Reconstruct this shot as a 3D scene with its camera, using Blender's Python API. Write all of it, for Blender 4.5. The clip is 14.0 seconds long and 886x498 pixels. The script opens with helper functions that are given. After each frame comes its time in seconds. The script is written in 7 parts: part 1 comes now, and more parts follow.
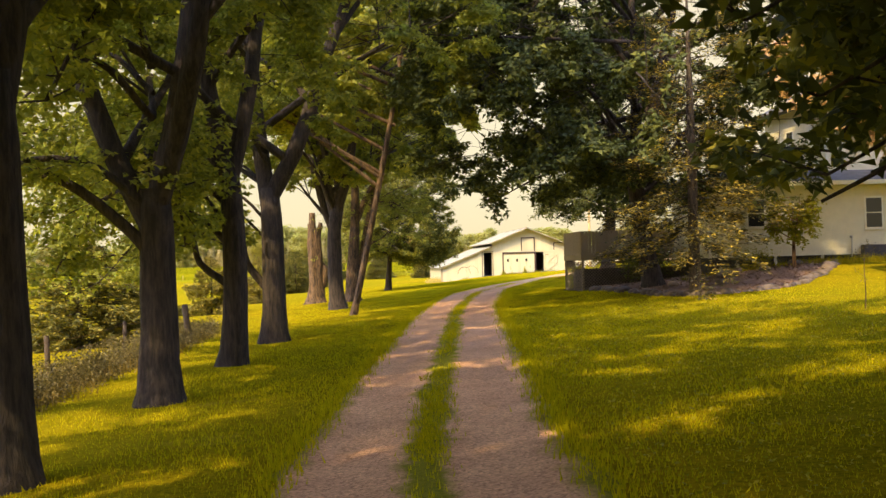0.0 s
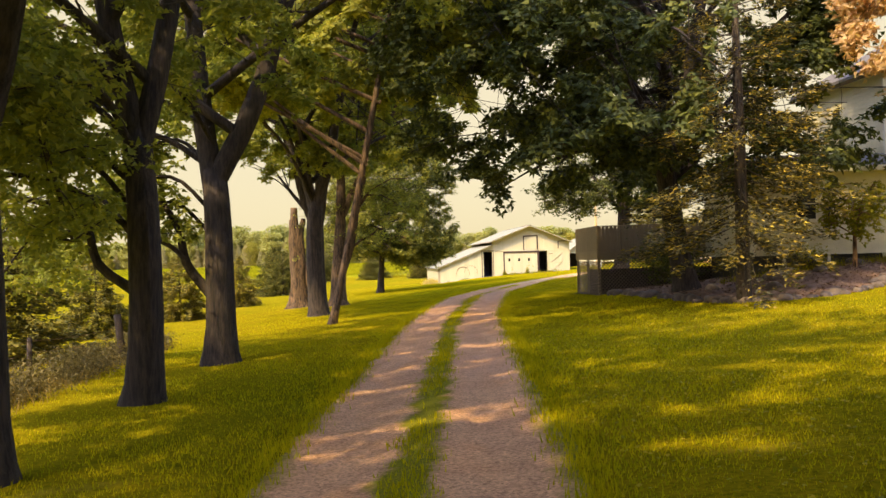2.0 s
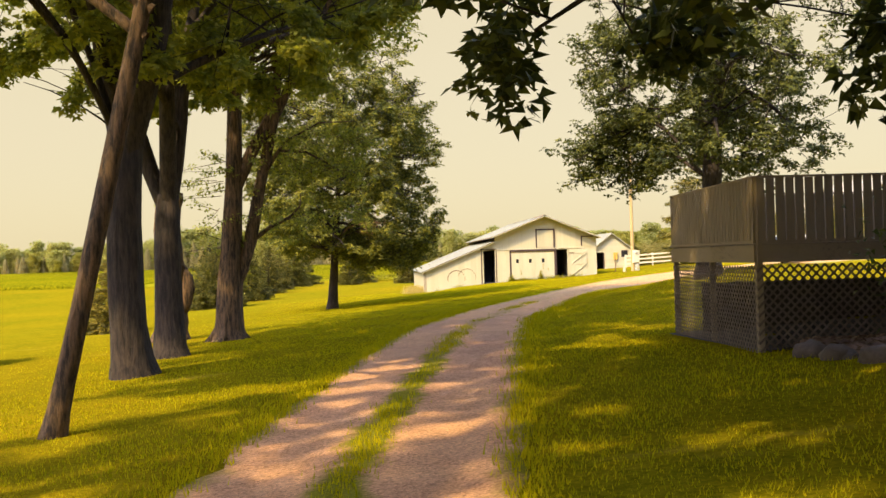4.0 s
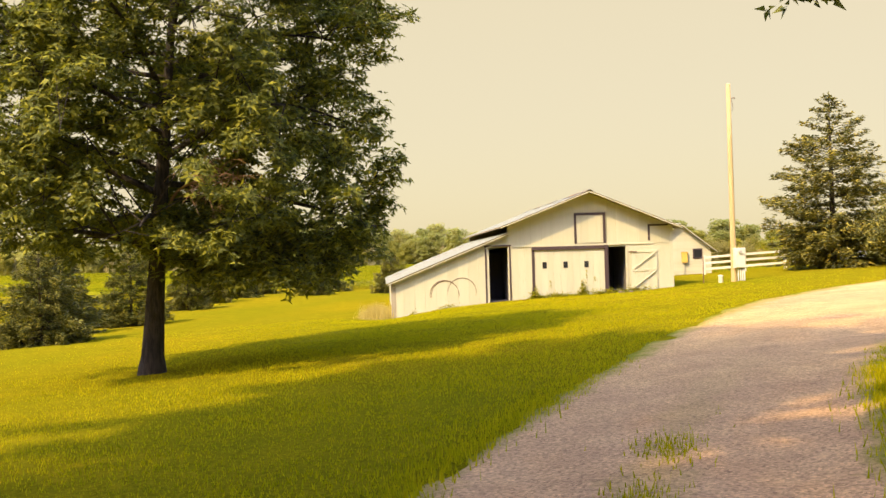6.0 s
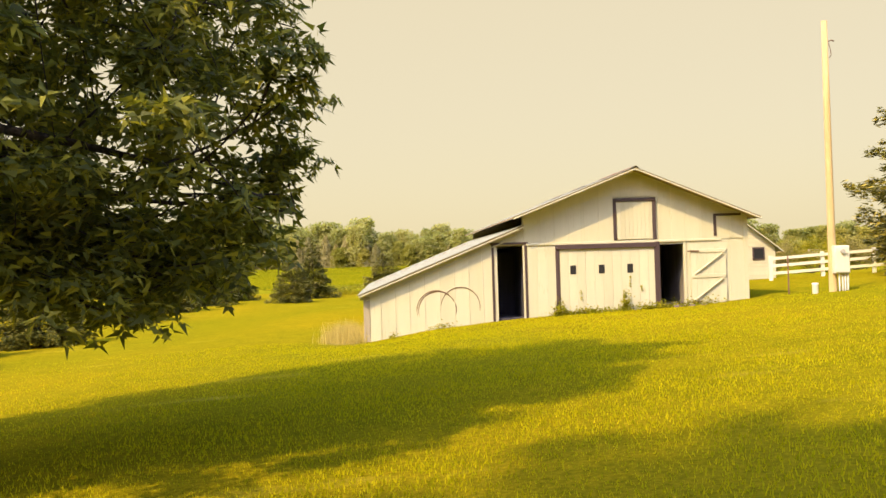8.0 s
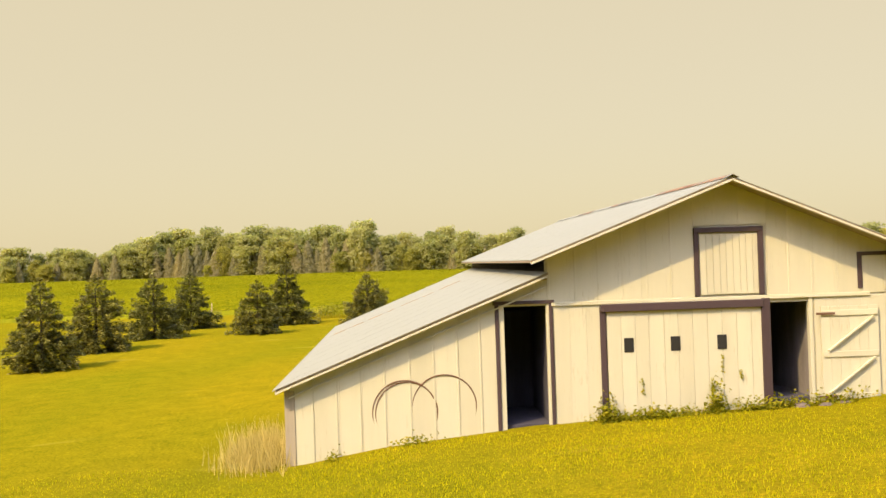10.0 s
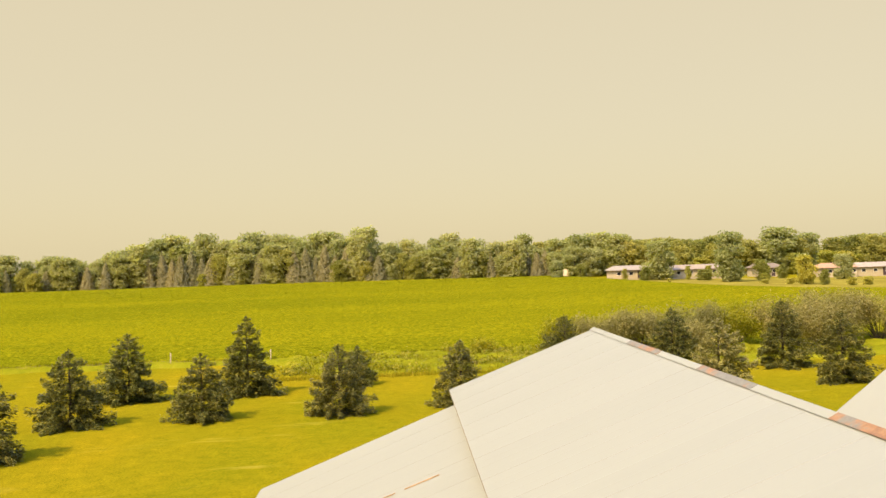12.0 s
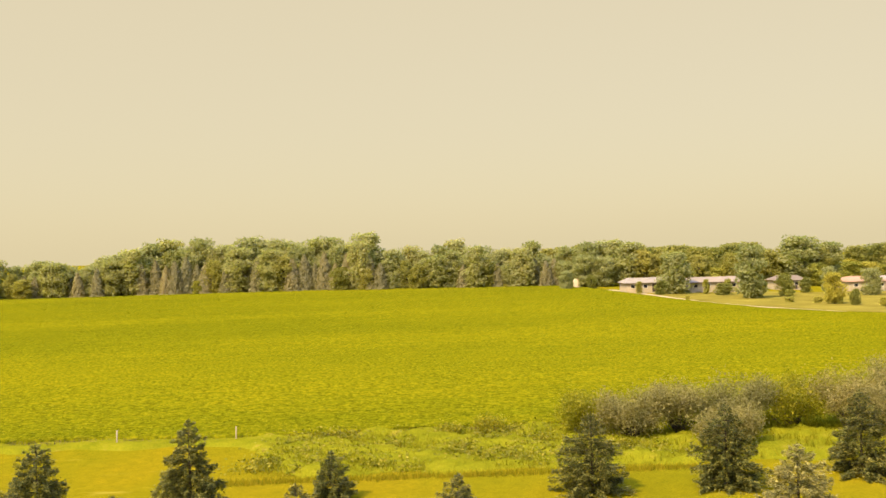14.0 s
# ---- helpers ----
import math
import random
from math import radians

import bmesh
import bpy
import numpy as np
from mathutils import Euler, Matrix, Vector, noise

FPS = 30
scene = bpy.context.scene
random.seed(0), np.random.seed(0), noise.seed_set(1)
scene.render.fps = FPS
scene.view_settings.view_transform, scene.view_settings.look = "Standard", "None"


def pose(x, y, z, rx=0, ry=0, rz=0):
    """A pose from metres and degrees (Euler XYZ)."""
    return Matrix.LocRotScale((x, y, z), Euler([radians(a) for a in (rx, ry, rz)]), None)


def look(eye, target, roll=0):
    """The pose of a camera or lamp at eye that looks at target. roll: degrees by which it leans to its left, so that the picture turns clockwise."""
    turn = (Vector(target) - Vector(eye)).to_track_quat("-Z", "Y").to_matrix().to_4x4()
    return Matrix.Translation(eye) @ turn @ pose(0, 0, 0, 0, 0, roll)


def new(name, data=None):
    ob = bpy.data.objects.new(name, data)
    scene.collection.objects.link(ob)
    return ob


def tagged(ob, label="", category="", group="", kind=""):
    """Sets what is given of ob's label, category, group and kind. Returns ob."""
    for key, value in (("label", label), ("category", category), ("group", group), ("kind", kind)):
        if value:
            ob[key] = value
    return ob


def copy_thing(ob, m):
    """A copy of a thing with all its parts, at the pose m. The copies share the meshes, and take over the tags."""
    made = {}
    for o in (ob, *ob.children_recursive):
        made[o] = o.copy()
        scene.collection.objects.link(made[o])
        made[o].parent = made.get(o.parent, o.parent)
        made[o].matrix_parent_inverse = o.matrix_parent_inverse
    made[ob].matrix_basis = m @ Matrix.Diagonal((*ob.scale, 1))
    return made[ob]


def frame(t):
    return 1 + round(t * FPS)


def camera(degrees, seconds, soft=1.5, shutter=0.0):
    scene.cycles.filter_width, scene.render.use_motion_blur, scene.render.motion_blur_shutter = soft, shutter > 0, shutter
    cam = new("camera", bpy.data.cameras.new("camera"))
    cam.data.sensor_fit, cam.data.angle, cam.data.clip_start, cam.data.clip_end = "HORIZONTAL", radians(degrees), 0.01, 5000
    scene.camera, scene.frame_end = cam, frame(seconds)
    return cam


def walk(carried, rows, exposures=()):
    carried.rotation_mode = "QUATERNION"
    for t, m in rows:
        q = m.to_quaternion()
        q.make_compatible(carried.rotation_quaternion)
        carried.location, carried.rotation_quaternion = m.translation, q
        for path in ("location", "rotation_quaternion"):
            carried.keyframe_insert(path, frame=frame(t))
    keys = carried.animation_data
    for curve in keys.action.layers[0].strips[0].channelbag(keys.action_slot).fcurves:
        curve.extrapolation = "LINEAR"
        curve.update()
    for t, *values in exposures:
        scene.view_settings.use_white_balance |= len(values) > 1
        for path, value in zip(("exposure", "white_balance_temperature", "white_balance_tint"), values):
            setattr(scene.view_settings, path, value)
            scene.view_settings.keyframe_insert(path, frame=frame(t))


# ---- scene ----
cam = camera(46.5, 14.0)
PATH = [
    (0, (-9.192, 3.602, 1.987), (-8.501, 13.578, 2.083), -1.57),
    (0.5, (-9.080, 4.821, 1.981), (-8.382, 14.796, 2.076), -1.63),
    (1, (-8.922, 6.436, 1.974), (-8.220, 16.411, 2.068), -1.67),
    (1.5, (-8.741, 8.179, 1.968), (-8.040, 18.154, 2.061), -1.69),
    (2, (-8.532, 10.089, 1.961), (-7.835, 20.064, 2.055), -1.69),
    (2.2, (-8.434, 10.955, 1.958), (-7.740, 20.931, 2.052), -1.69),
    (4.3, (-4.901, 39.961, 1.915), (-4.255, 49.940, 2.020), -1.66),
    (4.5, (-4.472, 43.780, 1.919), (-3.833, 53.759, 2.025), -1.65),
    (5, (-3.361, 54.257, 1.937), (-2.738, 64.237, 2.047), -1.65),
    (5.5, (-2.619, 61.613, 1.959), (-2.013, 71.594, 2.073), -1.65),
    (6, (-2.331, 64.508, 1.970), (-1.741, 74.490, 2.088), -1.65),
    (6.5, (-2.026, 67.560, 1.983), (-1.454, 77.543, 2.104), -1.66),
    (7, (-1.705, 70.759, 1.997), (-1.150, 80.743, 2.122), -1.68),
    (7.5, (-1.382, 73.940, 2.013), (-0.845, 83.925, 2.141), -1.70),
    (8, (-1.050, 77.166, 2.031), (-0.530, 87.152, 2.160), -1.73),
    (8.2, (-0.922, 78.399, 2.038), (-0.409, 88.385, 2.168), -1.75),
    (10.5, (0.800, 94.230, 4.275), (1.238, 104.220, 4.399), -1.91),
    (11, (1.181, 97.645, 5.177), (1.603, 107.636, 5.294), -1.93),
    (11.5, (1.560, 101.074, 6.134), (1.966, 111.065, 6.242), -1.95),
    (12, (1.919, 104.411, 7.155), (2.311, 114.403, 7.252), -1.95),
    (12.5, (2.263, 107.744, 8.234), (2.639, 117.736, 8.317), -1.93),
    (13, (2.592, 111.171, 9.370), (2.952, 121.164, 9.436), -1.88),
    (13.5, (2.880, 114.515, 10.566), (3.223, 124.509, 10.610), -1.81),
    (14, (3.115, 117.753, 11.830), (3.442, 127.748, 11.850), -1.70),
]
EXPOSURES = [(0.0, 1.18), (2.2, 1.06), (4.3, 0.97), (8.2, 0.96), (10.3, 0.83), (14.0, 0.82)]
walk(cam, [(t, look(eye, target, roll)) for t, eye, target, roll in PATH], EXPOSURES)
# ---- world, sun, light ----
SUN_EL = radians(46)
SUN_DIR = Vector((-0.68 * math.cos(SUN_EL), -0.733 * math.cos(SUN_EL), math.sin(SUN_EL)))
world = bpy.data.worlds.new("hazy_sky")
scene.world = world
world.use_nodes = True
wn = world.node_tree.nodes
wl = world.node_tree.links
wn.clear()
w_out = wn.new("ShaderNodeOutputWorld")
w_bg = wn.new("ShaderNodeBackground")
w_sky = wn.new("ShaderNodeTexSky")
w_sky.sky_type = "NISHITA"
w_sky.sun_disc = False
w_sky.sun_elevation = SUN_EL
w_sky.sun_rotation = math.atan2(SUN_DIR.x, SUN_DIR.y)
w_sky.air_density = 1.0
w_sky.dust_density = 2.0
w_scale = wn.new("ShaderNodeMix")
w_scale.data_type = "RGBA"
w_scale.blend_type = "MULTIPLY"
w_scale.inputs[0].default_value = 1.0
w_scale.inputs[7].default_value = (0.315, 0.312, 0.345, 1)
w_haze = wn.new("ShaderNodeMix")
w_haze.data_type = "RGBA"
w_co = wn.new("ShaderNodeTexCoord")
w_sep = wn.new("ShaderNodeSeparateXYZ")
w_up = wn.new("ShaderNodeMapRange")
w_up.interpolation_type = "SMOOTHSTEP"
for sock, v in zip(w_up.inputs[1:5], (0.26, 0.6, 0.96, 0.06)):
    sock.default_value = v
wl.new(w_co.outputs["Generated"], w_sep.inputs[0])
wl.new(w_sep.outputs["Z"], w_up.inputs[0])
wl.new(w_up.outputs[0], w_haze.inputs[0])
w_haze.inputs[7].default_value = (0.422, 0.352, 0.206, 1)
wl.new(w_sky.outputs[0], w_scale.inputs[6])
wl.new(w_scale.outputs[2], w_haze.inputs[6])
wl.new(w_haze.outputs[2], w_bg.inputs[0])
wl.new(w_bg.outputs[0], w_out.inputs[0])
w_bg.inputs[1].default_value = 1.0

sun_data = bpy.data.lights.new("sun", "SUN")
sun_data.energy = 3.65
sun_data.angle = radians(1.0)
sun_data.color = (1.0, 0.745, 0.34)
sun = new("sun", sun_data)
sun.matrix_world = look((0, 60, 60), Vector((0, 60, 60)) - SUN_DIR)

# ---- the lie of the land ----
RNG = np.random.default_rng(7)


def smooth(a, lo, hi):
    w = np.clip((a - lo) / (hi - lo), 0, 1)
    return w * w * (3 - 2 * w)


def land(x, y):
    """Height of the ground: it rises from the meadow to the house, and lies flat behind the barn."""
    x, y = np.asarray(x, float), np.asarray(y, float)
    s = 0.065 * (x - (-6 + (y - 28) * 0.112))
    s = 1.9 * np.tanh(s / 1.9)
    w = smooth(y, 125, 160)
    far = -0.8 + 1.6 * np.clip((y - 185) / 240, 0, 1)
    knoll = 0.55 * np.exp(-(((x - 9) / 7) ** 2 + ((y - 45) / 6) ** 2))
    knoll = knoll + 0.74 * np.exp(-(((x - 8.6) / 4.6) ** 2 + ((y - 71.5) / 5.0) ** 2))
    # the ground falls away at the lean-to's corner
    knoll = knoll - 0.29 * np.exp(-(((x + 2.2) / 2.0) ** 2 + ((y - 112) / 5.0) ** 2)) - 0.1 * np.exp(-(((x - 9.5) / 3.0) ** 2 + ((y - 112) / 4.0) ** 2))
    far = far - 0.02 * np.maximum(0, x - 50) * smooth(y, 200, 300)
    return s * (1 - w) + far * w + knoll * (1 - w)


def ground_z(x, y):
    return float(land(x, y))


# centre of the drive: x, y, half width
DRIVE = [(-9.6, -12, 1.5), (-9.15, 3, 1.5), (-8.75, 13, 1.5), (-8.2, 20, 1.55), (-7.25, 30, 1.6), (-6.1, 42, 1.65), (-4.7, 53, 1.75),
         (-3.0, 64, 1.85), (-1.7, 68.5, 1.95), (0.1, 73.6, 2.1), (2.1, 78.2, 2.1), (4.6, 82.8, 2.4), (8.1, 87.8, 3.2), (12.9, 93.2, 4.3), (20.0, 97.0, 5.2), (30.0, 99.0, 5.6), (44.0, 100.0, 5.0)]


def spline(points, n):
    """A smooth line through rows of numbers, by Catmull and Rom, in n steps a stretch."""
    p = np.array(points, float)
    q = np.vstack([2 * p[0] - p[1], p, 2 * p[-1] - p[-2]])
    out = []
    for i in range(len(p) - 1):
        a, b, c, d = q[i:i + 4]
        for t in np.arange(n) / n:
            out.append(0.5 * (2 * b + (c - a) * t + (2 * a - 5 * b + 4 * c - d) * t * t + (3 * b - a - 3 * c + d) * t ** 3))
    out.append(p[-1])
    return np.array(out)


DRIVE_LINE = spline(DRIVE, 14)


def off_drive(x, y):
    """How far a point lies outside the drive (negative inside)."""
    d = np.full(np.shape(x), 1e9)
    for px, py, hw in DRIVE_LINE[::2]:
        d = np.minimum(d, np.hypot(x - px, y - py) - hw)
    return d


# ---- helpers for nodes and meshes ----
def material(name, rough=0.8, metal=0.0):
    m = bpy.data.materials.new(name)
    m.use_nodes = True
    b = m.node_tree.nodes["Principled BSDF"]
    b.inputs["Roughness"].default_value = rough
    b.inputs["Metallic"].default_value = metal
    return m, m.node_tree.nodes, m.node_tree.links, b


def noise_tex(nodes, links, scale, detail=4.0, rough=0.55, coords=None, stretch=None):
    n = nodes.new("ShaderNodeTexNoise")
    n.inputs["Scale"].default_value = scale
    n.inputs["Detail"].default_value = detail
    n.inputs["Roughness"].default_value = rough
    if coords is None:
        g = nodes.new("ShaderNodeNewGeometry")
        coords = g.outputs["Position"]
    if stretch:
        mp = nodes.new("ShaderNodeMapping")
        mp.inputs["Scale"].default_value = stretch
        links.new(coords, mp.inputs[0])
        coords = mp.outputs[0]
    links.new(coords, n.inputs["Vector"])
    return n.outputs["Fac"]


def ramp(nodes, links, fac, stops):
    r = nodes.new("ShaderNodeValToRGB")
    while len(r.color_ramp.elements) < len(stops):
        r.color_ramp.elements.new(0.5)
    for e, (pos, col) in zip(r.color_ramp.elements, stops):
        e.position = pos
        e.color = (*col, 1) if len(col) == 3 else col
    links.new(fac, r.inputs[0])
    return r.outputs[0]


def mix(nodes, links, fac, a, b, kind="MIX"):
    m = nodes.new("ShaderNodeMix")
    m.data_type = "RGBA"
    m.blend_type = kind
    for sock, v in ((m.inputs[0], fac), (m.inputs[6], a), (m.inputs[7], b)):
        if isinstance(v, (int, float)):
            sock.default_value = v
        elif isinstance(v, tuple):
            sock.default_value = (*v, 1)
        else:
            links.new(v, sock)
    return m.outputs[2]


def math_node(nodes, links, op, a, b=0.0, c=0.0):
    m = nodes.new("ShaderNodeMath")
    m.operation = op
    for sock, v in zip(m.inputs, (a, b, c)):
        if isinstance(v, (int, float)):
            sock.default_value = v
        else:
            links.new(v, sock)
    return m.outputs[0]


def bump(nodes, links, bsdf, height, strength=0.4, dist=0.02):
    b = nodes.new("ShaderNodeBump")
    b.inputs["Strength"].default_value = strength
    b.inputs["Distance"].default_value = dist
    links.new(height, b.inputs["Height"])
    links.new(b.outputs[0], bsdf.inputs["Normal"])


def random_of(nodes, which):
    if which == "object":
        return nodes.new("ShaderNodeObjectInfo").outputs["Random"]
    return nodes.new("ShaderNodeNewGeometry").outputs["Random Per Island"]


def plain(name, colour, rough=0.7, metal=0.0, vary=0.18, scale=3.0, relief=0.0, fine=40.0, stretch=None):
    """A surface of one paint or stuff, with blotches and grain of its own."""
    m, n, l, b = material(name, rough, metal)
    big = noise_tex(n, l, scale, 5, 0.6, stretch=stretch)
    small = noise_tex(n, l, fine, 3, 0.6, stretch=stretch)
    lo = tuple(c * (1 - vary) for c in colour)
    hi = tuple(min(1, c * (1 + vary)) for c in colour)
    c1 = ramp(n, l, big, [(0.3, lo), (0.7, hi)])
    c2 = ramp(n, l, small, [(0.25, (0.8, 0.8, 0.8)), (0.7, (1.06, 1.06, 1.06))])
    col = mix(n, l, 1.0, c1, c2, "MULTIPLY")
    l.new(col, b.inputs["Base Color"])
    if relief:
        bump(n, l, b, small, relief, 0.01)
    return m


def leafy(name, dark, mid, bright, translucent=0.35, rough=0.5, spec=0.12, vary=0.16):
    """Leaves: each leaf has its own shade, and light comes through them."""
    m, n, l, b = material(name, rough)
    b.inputs["Specular IOR Level"].default_value = spec
    r = random_of(n, "island")
    o = random_of(n, "object")
    col = ramp(n, l, r, [(0.0, dark), (0.55, mid), (0.95, bright)])
    shade = ramp(n, l, o, [(0.0, (1 - vary, 1 - vary * 0.8, 1 - vary)), (1.0, (1 + vary, 1 + vary * 0.6, 1.0))])
    col = mix(n, l, 1.0, col, shade, "MULTIPLY")
    l.new(col, b.inputs["Base Color"])
    t = n.new("ShaderNodeBsdfTranslucent")
    warm = mix(n, l, 1.0, col, (1.15, 1.2, 0.6), "MULTIPLY")
    l.new(warm, t.inputs["Color"])
    s = n.new("ShaderNodeMixShader")
    s.inputs[0].default_value = translucent
    l.new(b.outputs[0], s.inputs[1])
    l.new(t.outputs[0], s.inputs[2])
    l.new(s.outputs[0], n["Material Output"].inputs["Surface"])
    return m


def bark(name, dark, light):
    m, n, l, b = material(name, 0.9)
    grain = noise_tex(n, l, 13.0, 7, 0.72, stretch=(1, 1, 0.16))
    big = noise_tex(n, l, 2.2, 4)
    col = ramp(n, l, grain, [(0.4, dark), (0.58, light)])
    col = mix(n, l, 1.0, col, ramp(n, l, big, [(0.3, (0.75, 0.75, 0.75)), (0.75, (1.2, 1.15, 1.1))]), "MULTIPLY")
    l.new(col, b.inputs["Base Color"])
    bump(n, l, b, grain, 1.0, 0.09)
    return m


def mesh_of(name, verts, faces, mat, smooth_faces=False):
    """A mesh from arrays; faces are rows of three or four corners."""
    me = bpy.data.meshes.new(name)
    verts = np.asarray(verts, np.float32)
    if isinstance(faces, np.ndarray):
        k = faces.shape[1]
        me.vertices.add(len(verts))
        me.vertices.foreach_set("co", verts.ravel())
        me.loops.add(faces.size)
        me.loops.foreach_set("vertex_index", faces.astype(np.int32).ravel())
        me.polygons.add(len(faces))
        me.polygons.foreach_set("loop_start", np.arange(0, faces.size, k, dtype=np.int32))
        me.polygons.foreach_set("loop_total", np.full(len(faces), k, np.int32))
        me.update(calc_edges=True)
    else:
        me.from_pydata([tuple(map(float, v)) for v in verts], [], faces)
    if smooth_faces:
        me.polygons.foreach_set("use_smooth", np.ones(len(me.polygons), bool))
    for mm in (mat if isinstance(mat, (list, tuple)) else [mat]):
        me.materials.append(mm)
    me.update()
    return me


def part(name, data, mat, parent, label=""):
    """One mesh object, from a bmesh or a mesh, under a thing or a part."""
    if isinstance(data, bmesh.types.BMesh):
        me = bpy.data.meshes.new(name)
        data.to_mesh(me)
        data.free()
        me.materials.append(mat)
    else:
        me = data
    ob = new(name, me)
    ob.parent = parent
    return tagged(ob, label) if label else ob


def thing(name, x, y, z, label, category, group="", rz=0.0):
    """An empty at the base of a thing, which carries its parts."""
    ob = new(name)
    ob.empty_display_size = 0.2
    ob.matrix_basis = pose(x, y, z, 0, 0, rz)
    return tagged(ob, label, category, group)


def box(bm, x0, x1, y0, y1, z0, z1, bevel=0.0):
    """A box into a bmesh, with its edges taken off."""
    vs = [bm.verts.new((x, y, z)) for x in (x0, x1) for y in (y0, y1) for z in (z0, z1)]
    fs = [bm.faces.new([vs[i] for i in f]) for f in ((0, 1, 3, 2), (4, 6, 7, 5), (0, 4, 5, 1), (2, 3, 7, 6), (0, 2, 6, 4), (1, 5, 7, 3))]
    if bevel:
        es = list({e for f in fs for e in f.edges})
        bmesh.ops.bevel(bm, geom=es, offset=bevel, segments=1, affect="EDGES", profile=0.7)
    return vs


def boxed(x0, x1, y0, y1, z0, z1, bevel=0.006):
    bm = bmesh.new()
    box(bm, x0, x1, y0, y1, z0, z1, bevel)
    return bm


def beam(bm, a, b, w, h, up=(0, 0, 1)):
    """A board from a to b, w wide and h high."""
    a, b = Vector(a), Vector(b)
    d = (b - a).normalized()
    side = d.cross(Vector(up))
    side = (side.normalized() if side.length > 1e-6 else Vector((1, 0, 0))) * w / 2
    top = side.cross(d).normalized() * h / 2
    vs = [bm.verts.new(p + s * side + t * top) for p in (a, b) for s, t in ((-1, -1), (1, -1), (1, 1), (-1, 1))]
    for f in ((3, 2, 1, 0), (4, 5, 6, 7), (0, 1, 5, 4), (1, 2, 6, 5), (2, 3, 7, 6), (3, 0, 4, 7)):
        bm.faces.new([vs[i] for i in f])


def prism(bm, outline, y0, y1):
    """An outline in x and z, drawn out along y."""
    a = [bm.verts.new((x, y0, z)) for x, z in outline]
    b = [bm.verts.new((x, y1, z)) for x, z in outline]
    bm.faces.new(a)
    bm.faces.new(b[::-1])
    for i in range(len(a)):
        j = (i + 1) % len(a)
        bm.faces.new((a[j], a[i], b[i], b[j]))


class Tubes:
    """Gathers tapered, bent tubes for trunks, limbs, wires and pipes."""

    def __init__(self):
        self.v, self.f, self.n = [], [], 0

    def add(self, pts, radii, sides=7, cap=True):
        pts = np.asarray(pts, float)
        k = len(pts)
        tan = np.gradient(pts, axis=0)
        tan /= np.linalg.norm(tan, axis=1, keepdims=True) + 1e-9
        ref = np.array([0.31, 0.95, 0.05]) if abs(tan[0][2]) > 0.6 else np.array([0.0, 0.05, 1.0])
        u = np.cross(tan, ref)
        u /= np.linalg.norm(u, axis=1, keepdims=True) + 1e-9
        w = np.cross(tan, u)
        a = np.arange(sides) * 2 * np.pi / sides
        r = np.asarray(radii, float).reshape(k, -1)
        ring = pts[:, None] + r[:, :, None] * (np.cos(a)[None, :, None] * u[:, None] + np.sin(a)[None, :, None] * w[:, None])
        self.v.append(ring.reshape(-1, 3))
        i = np.arange(k - 1)[:, None] * sides + self.n
        j = np.arange(sides)[None]
        jn = (j + 1) % sides
        self.f.append(np.stack([i + j, i + jn, i + sides + jn, i + sides + j], -1).reshape(-1, 4))
        if cap:
            self.v.append(pts[[-1]])
            top = self.n + (k - 1) * sides
            c = self.n + k * sides
            jj = np.arange(sides)
            self.f.append(np.stack([top + jj, top + (jj + 1) % sides, np.full(sides, c), np.full(sides, c)], -1))
            self.n += 1
        self.n += k * sides

    def mesh(self, name, mat):
        v, f = np.vstack(self.v), np.vstack(self.f)
        faces = [tuple(dict.fromkeys(row)) for row in f.tolist()]
        return mesh_of(name, v, faces, mat, True)


def leaf_quads(rng, centres, size, flat=0.5, shape=0.55, droop=0.0, facing=None, simple=False, rosette=1):
    """Leaves at the centres, facing about the ways given: corners and faces.
    With rosette, that many leaves spread and droop from each twig's tip."""
    if rosette > 1:
        few = len(centres) // rosette
        centres, facing = np.repeat(centres[:few * rosette:rosette], rosette, 0), np.repeat(facing[:few * rosette:rosette], rosette, 0)
    n = len(centres)
    nrm = rng.normal(size=(n, 3))
    nrm[:, 2] = np.abs(nrm[:, 2]) + flat * 2
    if facing is not None:
        nrm = facing * 1.0 + rng.normal(size=(n, 3)) * 0.45
    nrm /= np.linalg.norm(nrm, axis=1, keepdims=True)
    t = rng.normal(size=(n, 3))
    t[:, 2] -= droop
    if rosette > 1:
        a = rng.uniform(0, 6.28, n)
        t = np.stack([np.cos(a), np.sin(a), rng.uniform(-0.9, 0.05, n)], 1)
    t -= nrm * (t * nrm).sum(1, keepdims=True)
    t /= np.linalg.norm(t, axis=1, keepdims=True) + 1e-9
    s = np.cross(nrm, t)
    L = (size * rng.uniform(0.65, 1.3, n))[:, None]
    c = np.asarray(centres)
    if rosette > 1:
        c = c + t * L * 0.6
    if simple:
        # three-cornered leaves for the crowns
        e = s * L * shape * rng.uniform(-0.25, 0.25, n)[:, None]
        v = np.stack([c - t * L * 0.42 - s * L * shape * 0.5, c - t * L * 0.34 + s * L * shape * 0.5, c + t * L * 0.62 + e], 1)
        return v.reshape(-1, 3), np.arange(3 * n).reshape(n, 3)
    v = np.stack([c - t * L * 0.5, c + s * L * shape * 0.5 + t * L * 0.05, c + t * L * 0.55 - nrm * L * 0.12, c - s * L * shape * 0.5 + t * L * 0.05], 1)
    f = np.arange(4 * n).reshape(n, 4)
    return v.reshape(-1, 3), f
